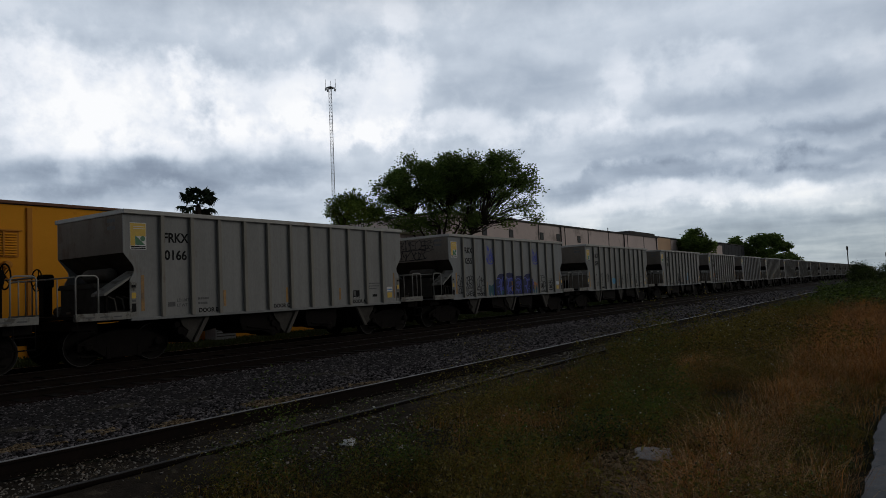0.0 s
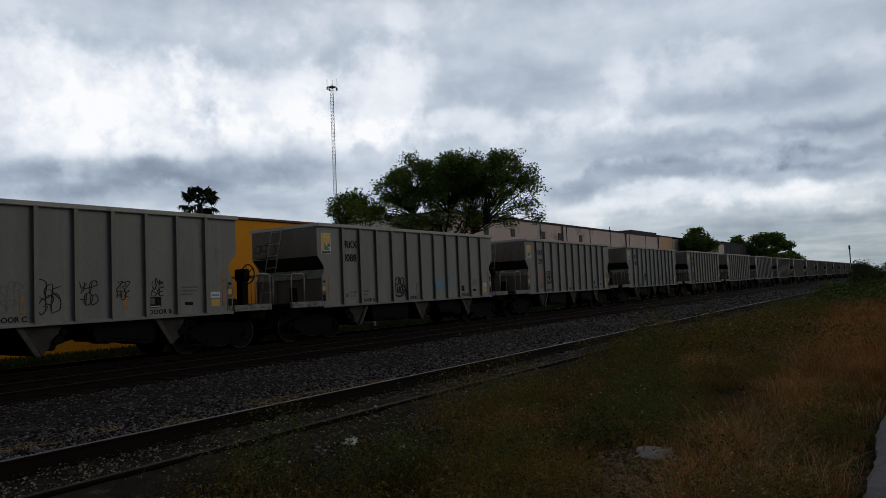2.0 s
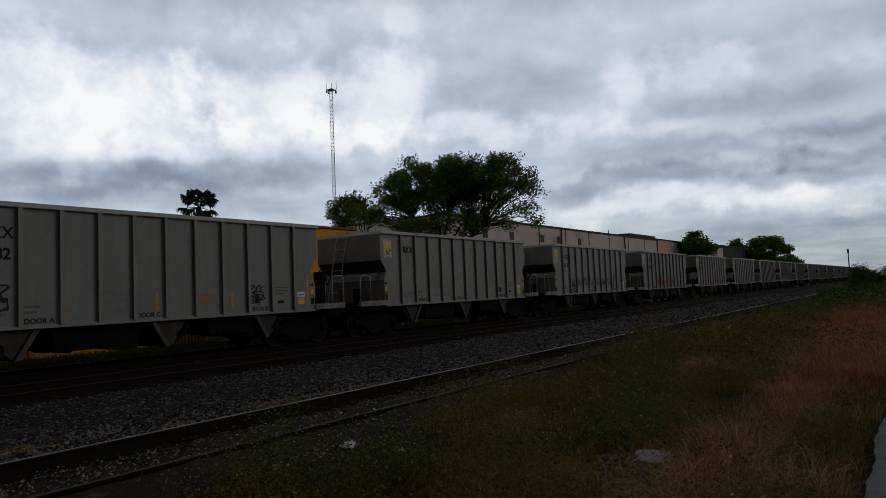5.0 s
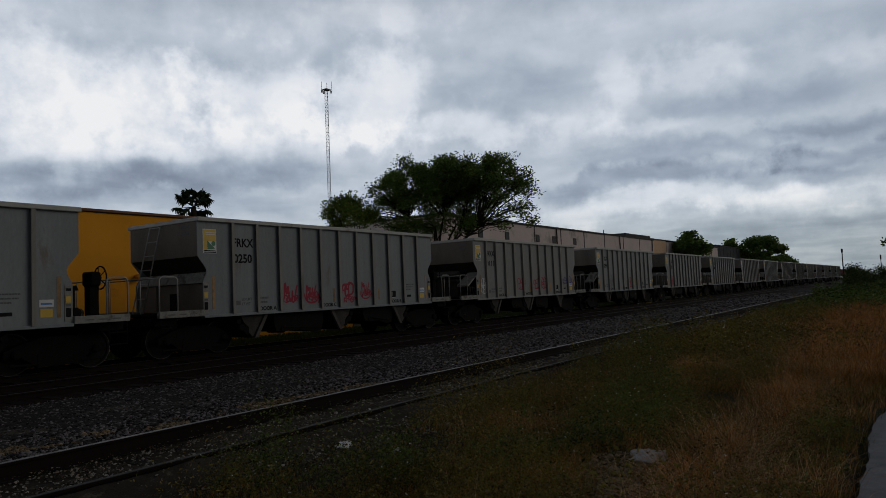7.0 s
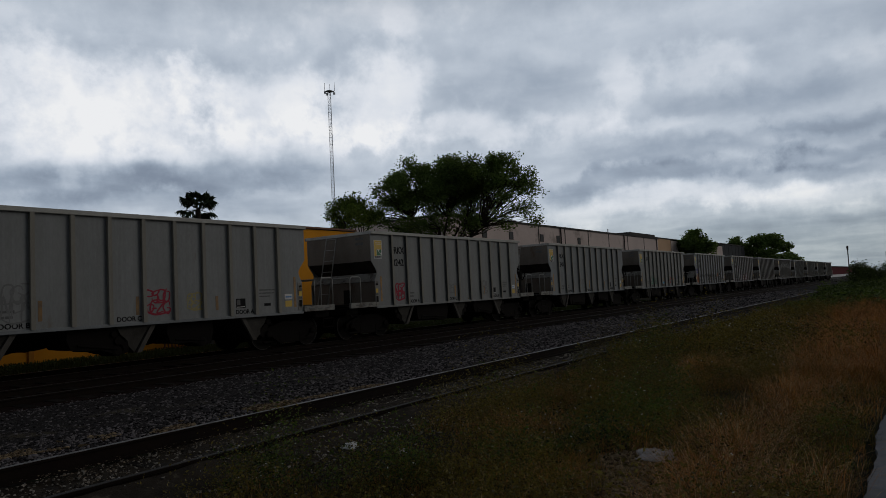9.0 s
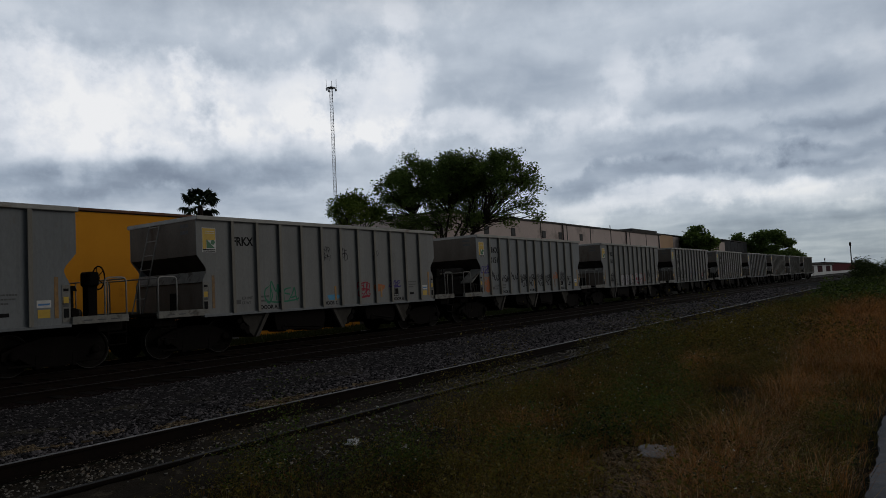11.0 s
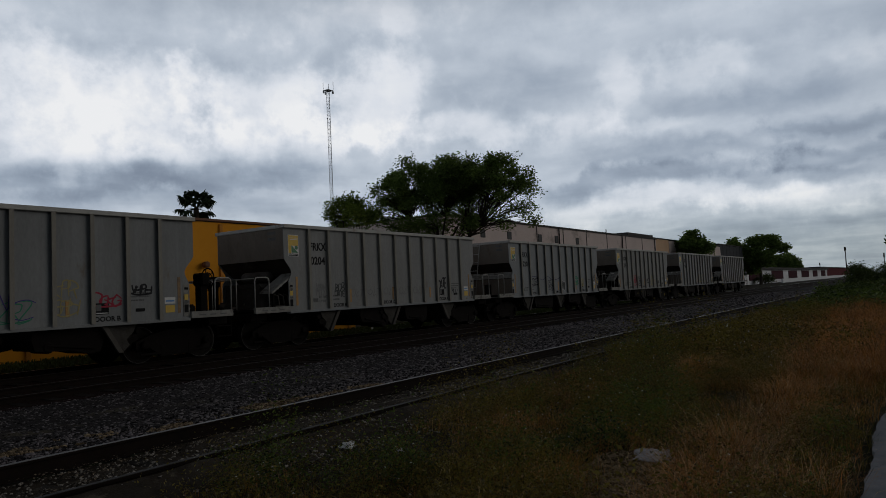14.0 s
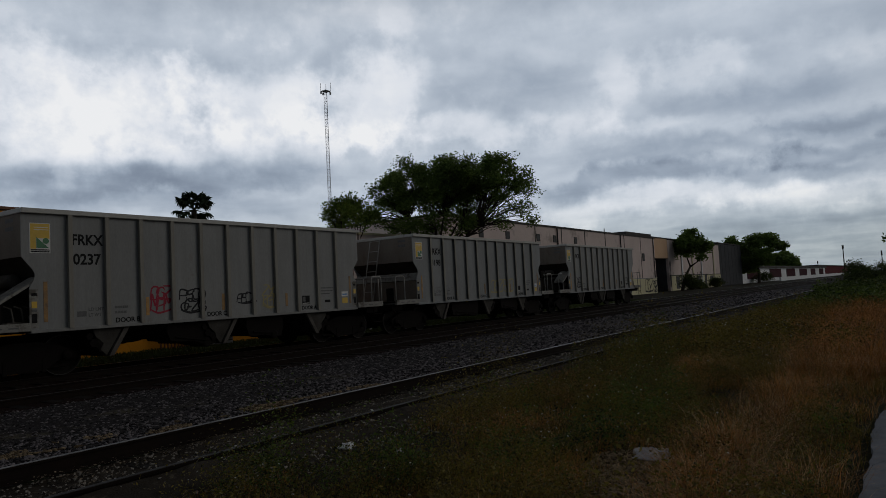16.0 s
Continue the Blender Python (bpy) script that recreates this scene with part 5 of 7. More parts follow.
def motions():
    """The train runs past at a nearly even speed, its wheels rolling."""
    for k, (w, ladder_first) in enumerate(TRAIN):
        turn = 0 if ladder_first else 180
        x = HALF + (k - 1) * PITCH
        walk(w, [(t, pose(x + gone, CENTRE_Y, 0, 0, 0, turn)) for t, gone in RUN])
        roll = -1 if ladder_first else 1
        for bogie in w.children:
            for axle in bogie.children:
                if axle.name.startswith("wheelset"):
                    at = axle.location.copy()
                    walk(axle, [(i / 30.0, pose(*at, 0, roll * 72.17 * i, 0)) for i in range(481)])


# ---- buildings ----
ORANGE = surface("orange_wall_paint", (0.58, 0.235, 0.018), (0.68, 0.29, 0.025), scale=0.8, rough=0.8, grain=30, relief=0.12, stain=(0.45, 0.17, 0.02), stain_scale=0.7, stain_level=0.62)
ORANGE_TRIM = surface("dark_orange_trim", (0.40, 0.15, 0.015), (0.50, 0.20, 0.02), scale=3, rough=0.7, grain=40)
FLASHING = surface("brown_roof_flashing", (0.10, 0.04, 0.02), (0.18, 0.08, 0.04), scale=4, rough=0.6, grain=40)
PINK = surface("pale_pink_wall", (0.50, 0.41, 0.38), (0.62, 0.52, 0.485), scale=0.4, rough=0.85, grain=12, relief=0.15, stain=(0.30, 0.25, 0.22), stain_scale=0.3, stain_level=0.58)
PEACH = surface("peach_wall", (0.50, 0.33, 0.21), (0.60, 0.41, 0.27), scale=0.4, rough=0.85, grain=12, relief=0.15)
CREAM = surface("cream_wall", (0.46, 0.42, 0.27), (0.58, 0.54, 0.36), scale=0.6, rough=0.85, grain=12, relief=0.15, stain=(0.30, 0.28, 0.2), stain_level=0.6)
WHITEWALL = surface("white_block_wall", (0.58, 0.59, 0.60), (0.76, 0.77, 0.78), scale=0.6, rough=0.85, grain=14, relief=0.15, stain=(0.33, 0.32, 0.3), stain_level=0.58)
GREYWALL = surface("dark_grey_sheet", (0.035, 0.037, 0.04), (0.07, 0.072, 0.078), scale=0.8, rough=0.9, grain=14)
MAROON = surface("maroon_panel", (0.07, 0.008, 0.012), (0.12, 0.014, 0.02), scale=1.5, rough=0.9, grain=20)
SHUTTER = surface("dark_maroon_shutter", (0.030, 0.008, 0.012), (0.060, 0.012, 0.018), scale=1.5, rough=0.9, grain=20)
ROOF = surface("dark_roof_edge", (0.04, 0.038, 0.036), (0.08, 0.075, 0.07), scale=2, rough=0.8, grain=20)
DARK_GLASS = surface("dark_window", (0.012, 0.013, 0.015), (0.03, 0.032, 0.035), scale=2, rough=0.6, relief=0)
METAL = surface("galvanised_steel", (0.16, 0.165, 0.17), (0.28, 0.285, 0.29), scale=4, rough=0.5, metal=0.5, grain=50)


def build_orange():
    h = tagged(new("orange_building"), "long orange painted building with a brown roof edge", "building")
    y = 24.3
    wall = part("wall", box(B(), -6, 27.2, y, y + 0.3, -0.1, 5.0), ORANGE, h)
    part("wall", box(B(), -6, 27.2, y + 12.0, y + 12.3, -0.1, 5.0), ORANGE, h)
    for x in (-6.0, 26.9):
        part("wall", box(B(), x, x + 0.3, y + 0.3, y + 12, -0.1, 5.0), ORANGE, h)
    part("roof", box(B(), -6.1, 27.3, y - 0.02, y + 12.35, 5.0, 5.12), ROOF, h)
    part("roof_flashing", box(B(), -6.15, 27.35, y - 0.1, y - 0.02, 5.03, 5.13, 0.01), FLASHING, h, "dark brown roof flashing")
    for x in (4.6, 11.05, 18.8, 26.6):
        part("pilaster", box(B(), x, x + 0.17, y - 0.07, y - 0.002, 0.0, 4.93, 0.01), ORANGE_TRIM, wall)
    # louvred shutter and wall lamps
    sh = part("shutter", box(B(), 9.45, 10.80, y - 0.05, y - 0.002, 3.28, 4.12), ORANGE_TRIM, wall, "orange louvred shutter")
    for i in range(9):
        bm = B()
        z = 3.32 + i * 0.085
        slab(bm, [(y - 0.10, z), (y - 0.05, z + 0.055), (y - 0.05, z + 0.07), (y - 0.11, z + 0.015)], 9.52, 10.73, "x")
        part("louvre", bm, ORANGE, sh)
    part("mullion", box(B(), 10.30, 10.34, y - 0.125, y - 0.051, 3.30, 4.10), ORANGE_TRIM, sh)
    part("drip_ledge", box(B(), 9.38, 10.87, y - 0.14, y - 0.051, 4.125, 4.17), ORANGE_TRIM, sh)
    for x, z in ((10.38, 3.02), (15.15, 2.65), (18.0, 3.2)):
        bm = B()
        box(bm, x - 0.05, x + 0.05, y - 0.06, y - 0.002, z - 0.06, z + 0.06)
        turned(bm, [(0.08, y - 0.30), (0.13, y - 0.28), (0.13, y - 0.08), (0.06, y - 0.055)], (x, z), 12)
        part("wall_lamp", bm, ORANGE_TRIM if x < 16 else FLASHING, wall, "small round wall lamp")
    part("conduit", tube(B(), [(10.42, y - 0.03, 2.95), (10.36, y - 0.03, 2.70), (10.50, y - 0.03, 2.56), (10.85, y - 0.03, 2.52), (11.0, y - 0.03, 2.50)], 0.02, 6), ORANGE_TRIM, wall)


def pane(wall, x, y, z, w, hgt):
    fr = part("window", box(B(), x, x + w, y - 0.04, y - 0.002, z, z + hgt), ROOF, wall)
    part("pane", box(B(), x + 0.06, x + w - 0.06, y - 0.05, y - 0.041, z + 0.06, z + hgt - 0.06), DARK_GLASS, fr)


def build_pink():
    h = tagged(new("warehouse"), "long pale pink warehouse with small dark windows", "building")
    y, x0, x1, top = 30.0, 44.0, 96.8, 7.55
    wall = part("wall", box(B(), x0, x1, y, y + 0.4, -0.1, top), PINK, h)
    part("wall", box(B(), x1 - 0.4, x1, y + 0.4, y + 14, -0.1, top), PINK, h)
    part("wall", box(B(), x0, x0 + 0.4, y + 0.4, y + 14, -0.1, top), PINK, h)
    part("wall", box(B(), x0, x1, y + 14, y + 14.4, -0.1, top), PINK, h)
    part("roof", box(B(), x0 - 0.1, x1 + 0.1, y - 0.12, y + 14.5, top, top + 0.16), ROOF, h, "dark roof edge")
    part("parapet", box(B(), 86.5, 96.6, y + 0.3, y + 7, top + 0.16, top + 0.62), ROOF, h, "dark raised parapet")
    part("plinth_band", box(B(), x0, x1 + 0.02, y - 0.05, y - 0.002, -0.1, 2.0), CREAM, wall, "cream painted lower wall")
    part("pipe", tube(B(), [(x0, y - 0.09, 2.05), (x1, y - 0.09, 2.05)], 0.05, 6), METAL, wall)
    for x in (60.0, 66.0, 72.1, 78.2, 84.6, 90.8):
        part("wall_joint", box(B(), x, x + 0.14, y - 0.03, y - 0.002, 2.1, top), ROOF, wall)
    for x in (64.9, 83.2, 96.0):
        part("downpipe", tube(B(), [(x, y - 0.1, 2.1), (x, y - 0.1, top)], 0.07, 6), ROOF, wall)
    for x in (49.6, 54.2, 60.3, 64.0, 69.2):
        pane(wall, x, y, 6.05, 0.75, 0.72)
    pane(wall, 91.3, y, 4.35, 0.9, 1.05)
    wing = part("wing_wall", box(B(), 34.0, 43.99, y + 0.2, y + 0.6, -0.1, 5.7), PINK, h)
    part("wing_roof", box(B(), 33.9, 43.9, y + 0.1, y + 12, 5.7, 5.85), CREAM, h, "pale roof edge")
    part("wing_wall", box(B(), 34.0, 34.4, y + 0.6, y + 12, -0.1, 5.7), PINK, h)
    for x in (77, 79.5, 85):
        part("stain_panel", box(B(), x, x + 1.2, y - 0.055, y - 0.051, 0.2, 1.7), GREYWALL, wall)
    part("vent_pipe", tube(B(), [(83.4, y + 2, top + 0.1), (83.4, y + 2, top + 1.0)], 0.06, 6), METAL, h)


def build_far_halls():
    h = tagged(new("peach_hall"), "peach and pink hall with a dark loading doorway", "building")
    y, x0, x1, top = 31.5, 98.6, 141.8, 8.0
    wall = part("wall", box(B(), x0, 108.0, y, y + 0.4, 5.0, top), PEACH, h)
    part("wall", box(B(), x0, 101.2, y, y + 0.4, -0.1, 5.0), PINK, h)
    part("doorway", box(B(), 101.2, 108.0, y + 2.0, y + 2.3, -0.1, 5.0), GREYWALL, h, "dark open loading doorway")
    for x in (101.0, 108.0):
        part("jamb", box(B(), x, x + 0.2, y + 0.4, y + 2.0, -0.1, 5.0), GREYWALL, h)
    wall = part("wall", box(B(), 108.2, x1, y, y + 0.4, -0.1, top - 0.1), PINK, h)
    part("wall", box(B(), x0, x1, y + 20, y + 20.4, -0.1, top - 0.1), PINK, h)
    part("wall", box(B(), x1 - 0.4, x1, y + 0.4, y + 20, -0.1, top - 0.1), PINK, h)
    part("roof", box(B(), x0 - 0.1, x1 + 0.1, y - 0.1, y + 20.5, top, top + 0.15), ROOF, h)
    part("lower_wall", box(B(), 109.0, x1, y - 0.05, y - 0.002, -0.1, 2.3), CREAM, h, "cream painted lower wall")
    part("pipe", tube(B(), [(108.2, y - 0.12, 2.35), (x1, y - 0.12, 2.35)], 0.06, 6), ROOF, wall)
    for x, wd, z0, hh in ((111.5, 1.8, 0.2, 2.0), (118.5, 2.0, 0.4, 1.7), (124.0, 2.6, 0.3, 1.8), (129.5, 1.4, 0.2, 2.1), (133.5, 2.4, 0.5, 1.6)):
        pane(wall, x, y - 0.05, z0, wd, hh)
    for i, x in enumerate((115.0, 121.5, 127.5, 136.5)):
        part("pilaster", box(B(), x, x + 0.5, y - 0.16, y - 0.052, 0.0, top - 0.3), CREAM if i % 2 else WHITEWALL, wall)
    h = tagged(new("grey_shed"), "tall dark grey sheet-clad shed beside the line", "building")
    part("wall", box(B(), 142.2, 164.5, 32.0, 32.3, -0.1, 8.3), GREYWALL, h)
    for i in range(7):
        part("cladding_panel", box(B(), 142.4 + i * 3.15, 145.4 + i * 3.15, 31.85, 31.99, 0.1, 8.3 + 0.1 * (i % 2)), GREYWALL, h)
    part("side_wall", box(B(), 164.2, 164.5, 32.3, 44, -0.1, 8.3), GREYWALL, h)
    part("roof", box(B(), 142.1, 164.6, 31.8, 44.4, 8.42, 8.6), ROOF, h)
    h = tagged(new("low_building"), "long low white building with maroon shutters", "building")
    y = 33.0
    wall = part("wall", box(B(), 168.5, 345, y, y + 0.4, -0.1, 3.55), WHITEWALL, h)
    part("wall", box(B(), 168.5, 345, y + 14, y + 14.4, -0.1, 3.55), WHITEWALL, h)
    part("wall", box(B(), 168.5, 168.9, y + 0.4, y + 14, -0.1, 3.55), WHITEWALL, h)
    part("roof", box(B(), 168.0, 346, y - 0.6, y + 14.5, 3.55, 4.15), ROOF, h, "dark flat roof")
    for xa, xb in ((175.5, 192), (206, 225), (235.6, 253.6), (264.3, 283.5), (295, 309), (322.5, 337)):
        part("shutter", box(B(), xa, xb, y - 0.12, y - 0.002, 0.9, 3.3), SHUTTER, wall, "dark maroon roller shutter")
    part("kerb_wall", box(B(), 196, 430, y - 4.2, y - 3.8, -0.1, 0.95), WHITEWALL, h, "low white wall along the yard")
    h = tagged(new("maroon_shed"), "long maroon shed in the distance", "building")
    part("wall", box(B(), 347, 520, 36, 36.4, -0.1, 4.6), MAROON, h)
    part("wall", box(B(), 347, 520, 50, 50.4, -0.1, 4.6), MAROON, h)
    part("roof", box(B(), 346, 521, 35.6, 50.6, 4.6, 5.1), ROOF, h)


MAST = surface("pale_mast_steel", (0.34, 0.345, 0.35), (0.52, 0.525, 0.53), scale=4, rough=0.6, metal=0.1, grain=50)


def build_tower():
    t = tagged(new("radio_mast"), "slender grey lattice radio mast with three antennas", "radio mast")
    x, y, top, r = 85.0, 80.0, 36.6, 0.32
    legs = [(x + r * math.cos(a), y + r * math.sin(a)) for a in (0.3, 2.4, 4.5)]
    for a, b in legs:
        part("leg", tube(B(), [(a, b, -0.1), (a, b, top)], 0.032, 5), MAST, t)
    bm = B()
    n = 60
    for i in range(n):
        z = top * i / n
        for k in range(3):
            p, q = legs[k], legs[(k + 1) % 3]
            tube(bm, [(*p, z), (*q, z + top / n)], 0.018, 4)
            tube(bm, [(*p, z), (*q, z)], 0.018, 4)
    part("bracing", bm, MAST, t)
    part("head_frame", box(B(), x - 0.6, x + 0.6, y - 0.55, y + 0.55, top - 0.1, top + 0.05, 0.04), MAST, t)
    for dx, dy, h in ((-0.55, 0.6, 1.4), (0.1, 0.0, 1.2), (0.6, -0.6, 1.5)):
        part("antenna", tube(B(), [(x + dx, y + dy, top), (x + dx, y + dy, top + h)], 0.035, 6), MAST, t)
    for dx, dy in ((-0.7, 0.4), (0.7, -0.4), (0.1, 0.7)):
        part("panel_antenna", box(B(), x + dx - 0.12, x + dx + 0.12, y + dy - 0.12, y + dy + 0.12, top - 0.55, top - 0.1, 0.02), MAST, t)


WALL_MARKS = ((91.5, 94.5, 0.3, 1.9, 29.93, 1), (95.0, 96.5, 0.2, 1.6, 29.93, 2), (112.8, 114.8, 0.4, 2.1, 31.44, 3), (119.5, 122.5, 0.2, 1.8, 31.44, 4), (125.5, 127.3, 0.5, 2.6, 31.44, 5), (131.0, 133.2, 0.3, 1.9, 31.44, 6), (108.4, 108.9, 0.8, 4.4, 31.44, 7))


def build_wall_marks():
    for x0, x1, z0, z1, y, seed in WALL_MARKS:
        ob = tag_mark(None, "black", x0, x1, z0, z1, seed, 4, 0.16, y)
        tagged(ob, "black spray-painted scrawl on the hall wall", "graffiti", kind="stuff")


build_wall_marks()
build_orange()
build_pink()
build_far_halls()
build_tower()

# ---- plants ----
BARK = surface("dark_bark", (0.022, 0.018, 0.014), (0.06, 0.05, 0.04), scale=3, rough=0.95, grain=25, relief=0.6, depth=0.03, stretch=(1, 1, 0.3))
LEAF_DARK = leaf_material("dark_tree_leaf", (0.05, 0.082, 0.018), (0.16, 0.235, 0.05), 0.5)
LEAF_LIGHT = leaf_material("light_tree_leaf", (0.07, 0.11, 0.016), (0.19, 0.26, 0.045), 0.5)
LEAF_SCRUB = leaf_material("dark_scrub_leaf", (0.018, 0.032, 0.008), (0.075, 0.10, 0.022), 0.35)
PALM_LEAF = leaf_material("palm_leaf", (0.012, 0.022, 0.010), (0.03, 0.05, 0.018), 0.2)


def leaf_quads(points, normals_seed, size, flat=0.5):
    """A small folded-diamond leaf at each point, turned at random."""
    rng = np.random.default_rng(normals_seed)
    n = len(points)
    a = rng.standard_normal((n, 3)) * (1, 1, flat)
    a /= np.linalg.norm(a, axis=1)[:, None]
    b = np.cross(a, rng.standard_normal((n, 3)))
    b /= np.linalg.norm(b, axis=1)[:, None]
    s = size * rng.uniform(0.55, 1.35, n)[:, None]
    p = np.asarray(points)
    v = np.stack([p - a * s, p + b * s * 0.45, p + a * s, p - b * s * 0.45], 1).reshape(-1, 3)
    f = np.arange(n * 4).reshape(-1, 4)
    return v, f


def bend(p, q, lift, rng, n=5):
    """A slightly wandering curve from p to q that first climbs."""
    p, q = Vector(p), Vector(q)
    mid = p.lerp(q, 0.5) + Vector((rng.uniform(-1, 1), rng.uniform(-1, 1), 0)) * (q - p).length * 0.1 + Vector((0, 0, lift))
    return [(p * (1 - t) ** 2 + mid * 2 * t * (1 - t) + q * t * t) for t in [i / n for i in range(n + 1)]]


def build_tree(label, base, trunk_top, radius, lobes, leaf, clumps, per_clump, leaf_size, spread, seed, forks_every=4):
    """trunk, limbs to each lobe, twigs to clumps inside the lobes, and leaves round the clumps. lobes: centre x, y, z and radii."""
    rng = random.Random(seed)
    nr = np.random.default_rng(seed)
    t = tagged(new("tree"), label, "tree")
    bm = B()
    tube(bm, bend(base, trunk_top, 0.2, rng, 6), radius, 9, [radius * (1.25 - 0.55 * i / 6) for i in range(7)])
    pts = []
    centres = [Vector(l[:3]) for l in lobes]
    top = Vector(trunk_top)
    forks = []
    for c in centres[::forks_every]:
        q = top.lerp(c, rng.uniform(0.35, 0.55)) + Vector((rng.uniform(-0.5, 0.5), rng.uniform(-0.5, 0.5), rng.uniform(-0.4, 0.3)))
        tube(bm, bend(top, q, 0.1, rng, 5), 0, 6, [radius * (0.62 - 0.30 * i / 5) for i in range(6)])
        forks.append(q)
    for cx, cy, cz, rx, rz in lobes:
        c = Vector((cx, cy, cz))
        start = min(forks, key=lambda q: (q - c).length)
        limb = bend(start, c, 0.10 * (c - start).length, rng, 6)
        limb = [p + Vector((rng.uniform(-1, 1), rng.uniform(-1, 1), rng.uniform(-1, 1))) * 0.12 if 0 < i < 6 else p for i, p in enumerate(limb)]
        tube(bm, limb, 0, 5, [radius * (0.30 - 0.22 * i / 6) for i in range(7)])
        k = max(3, int(clumps * rx * rx * rz))
        for i in range(k):
            d = Vector((rng.gauss(0, 1), rng.gauss(0, 1), rng.gauss(0.15, 1))).normalized() * rng.random() ** 0.4
            q = Vector((cx + d.x * rx, cy + d.y * rx, cz + d.z * rz))
            start = limb[rng.choice((2, 3, 4, 5, 6))]
            if i % 2 == 0:
                tube(bm, bend(start, q, 0.1, rng, 3), 0, 4, [radius * r for r in (0.10, 0.07, 0.045, 0.02)])
            pts.append(np.array(q) + np.clip(nr.standard_normal((per_clump, 3)), -1.7, 1.7) * (spread, spread, spread * 0.75))
    part("trunk", bm, BARK, t, "dark branching trunk")
    v, f = leaf_quads(np.concatenate(pts), seed + 1, leaf_size)
    from_arrays("crown", v, f, leaf, t, "open crown of small leaves")
    return t


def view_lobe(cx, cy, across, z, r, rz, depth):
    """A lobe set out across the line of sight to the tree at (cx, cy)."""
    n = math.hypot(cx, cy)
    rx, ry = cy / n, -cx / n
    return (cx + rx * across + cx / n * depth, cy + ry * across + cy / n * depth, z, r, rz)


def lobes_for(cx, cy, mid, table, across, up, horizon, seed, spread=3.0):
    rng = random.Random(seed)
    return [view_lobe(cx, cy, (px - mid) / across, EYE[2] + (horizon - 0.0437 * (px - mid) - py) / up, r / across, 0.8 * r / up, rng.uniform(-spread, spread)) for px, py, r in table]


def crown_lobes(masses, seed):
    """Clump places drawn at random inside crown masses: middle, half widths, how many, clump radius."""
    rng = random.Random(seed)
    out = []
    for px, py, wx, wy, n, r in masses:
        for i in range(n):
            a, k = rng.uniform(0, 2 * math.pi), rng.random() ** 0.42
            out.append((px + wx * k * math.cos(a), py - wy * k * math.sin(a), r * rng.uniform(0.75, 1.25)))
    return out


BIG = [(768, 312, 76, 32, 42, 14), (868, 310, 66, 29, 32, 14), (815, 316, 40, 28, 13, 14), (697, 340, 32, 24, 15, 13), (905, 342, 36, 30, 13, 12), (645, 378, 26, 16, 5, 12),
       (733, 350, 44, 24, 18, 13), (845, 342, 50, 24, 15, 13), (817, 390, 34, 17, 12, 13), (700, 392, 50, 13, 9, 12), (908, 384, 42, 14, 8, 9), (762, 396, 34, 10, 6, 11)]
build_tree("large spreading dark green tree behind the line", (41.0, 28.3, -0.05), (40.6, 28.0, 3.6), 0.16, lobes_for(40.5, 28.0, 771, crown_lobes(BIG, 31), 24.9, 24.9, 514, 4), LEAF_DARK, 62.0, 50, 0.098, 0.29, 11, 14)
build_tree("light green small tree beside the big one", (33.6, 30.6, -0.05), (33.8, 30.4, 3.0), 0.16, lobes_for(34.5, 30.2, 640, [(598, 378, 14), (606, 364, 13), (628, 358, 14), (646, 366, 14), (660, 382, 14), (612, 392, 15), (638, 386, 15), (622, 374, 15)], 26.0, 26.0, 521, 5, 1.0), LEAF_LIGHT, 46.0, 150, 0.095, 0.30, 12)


def build_palm(x, y, z, r, seed):
    t = tagged(new("palm_tree"), "dark fan palm rising over the orange roof", "palm tree")
    rng = random.Random(seed)
    part("trunk", tube(B(), [(x, y, -0.05), (x + 0.15, y, z * 0.5), (x, y, z)], 0.17, 8), BARK, t)
    for i in range(34):
        a = 2.4 * i + rng.uniform(-0.3, 0.3)
        up = rng.uniform(-0.55, 1.15)
        d = Vector((math.cos(a) * math.cos(up), math.sin(a) * math.cos(up), math.sin(up)))
        c = Vector((x, y, z)) + d * r * rng.uniform(0.50, 0.70)
        bm = B()
        tube(bm, [(x, y, z), tuple(c)], 0.02, 4)
        side = d.cross(Vector((0, 0, 1))).normalized()
        upv = side.cross(d)
        for k in range(13):
            b = -1.9 + 3.8 * k / 12
            e = d * math.cos(b) + side * math.sin(b)
            tip = c + e * r * rng.uniform(0.30, 0.40) + Vector((0, 0, -0.10 * r * abs(math.sin(b)) - rng.uniform(0, 0.20) * r))
            n = (e.cross(upv).normalized() + upv * 0.3) * 0.085
            vs = [bm.verts.new(p) for p in (c, c + e * r * 0.2 + n, tip, c + e * r * 0.2 - n)]
            bm.faces.new(vs)
        part("frond", bm, PALM_LEAF, t)
    return t


build_palm(27.7, 38.0, 7.75, 1.45, 3)

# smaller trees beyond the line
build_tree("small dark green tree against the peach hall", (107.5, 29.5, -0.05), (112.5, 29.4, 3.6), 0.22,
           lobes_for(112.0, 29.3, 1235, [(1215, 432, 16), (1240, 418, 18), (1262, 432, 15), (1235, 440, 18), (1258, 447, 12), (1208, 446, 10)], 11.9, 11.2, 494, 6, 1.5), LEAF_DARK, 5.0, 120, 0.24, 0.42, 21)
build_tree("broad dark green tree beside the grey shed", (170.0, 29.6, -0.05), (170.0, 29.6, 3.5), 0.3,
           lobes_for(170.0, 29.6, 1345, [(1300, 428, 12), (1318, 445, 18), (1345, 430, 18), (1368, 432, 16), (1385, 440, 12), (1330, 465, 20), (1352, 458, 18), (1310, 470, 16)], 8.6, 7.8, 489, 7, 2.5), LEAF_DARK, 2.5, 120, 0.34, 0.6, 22)
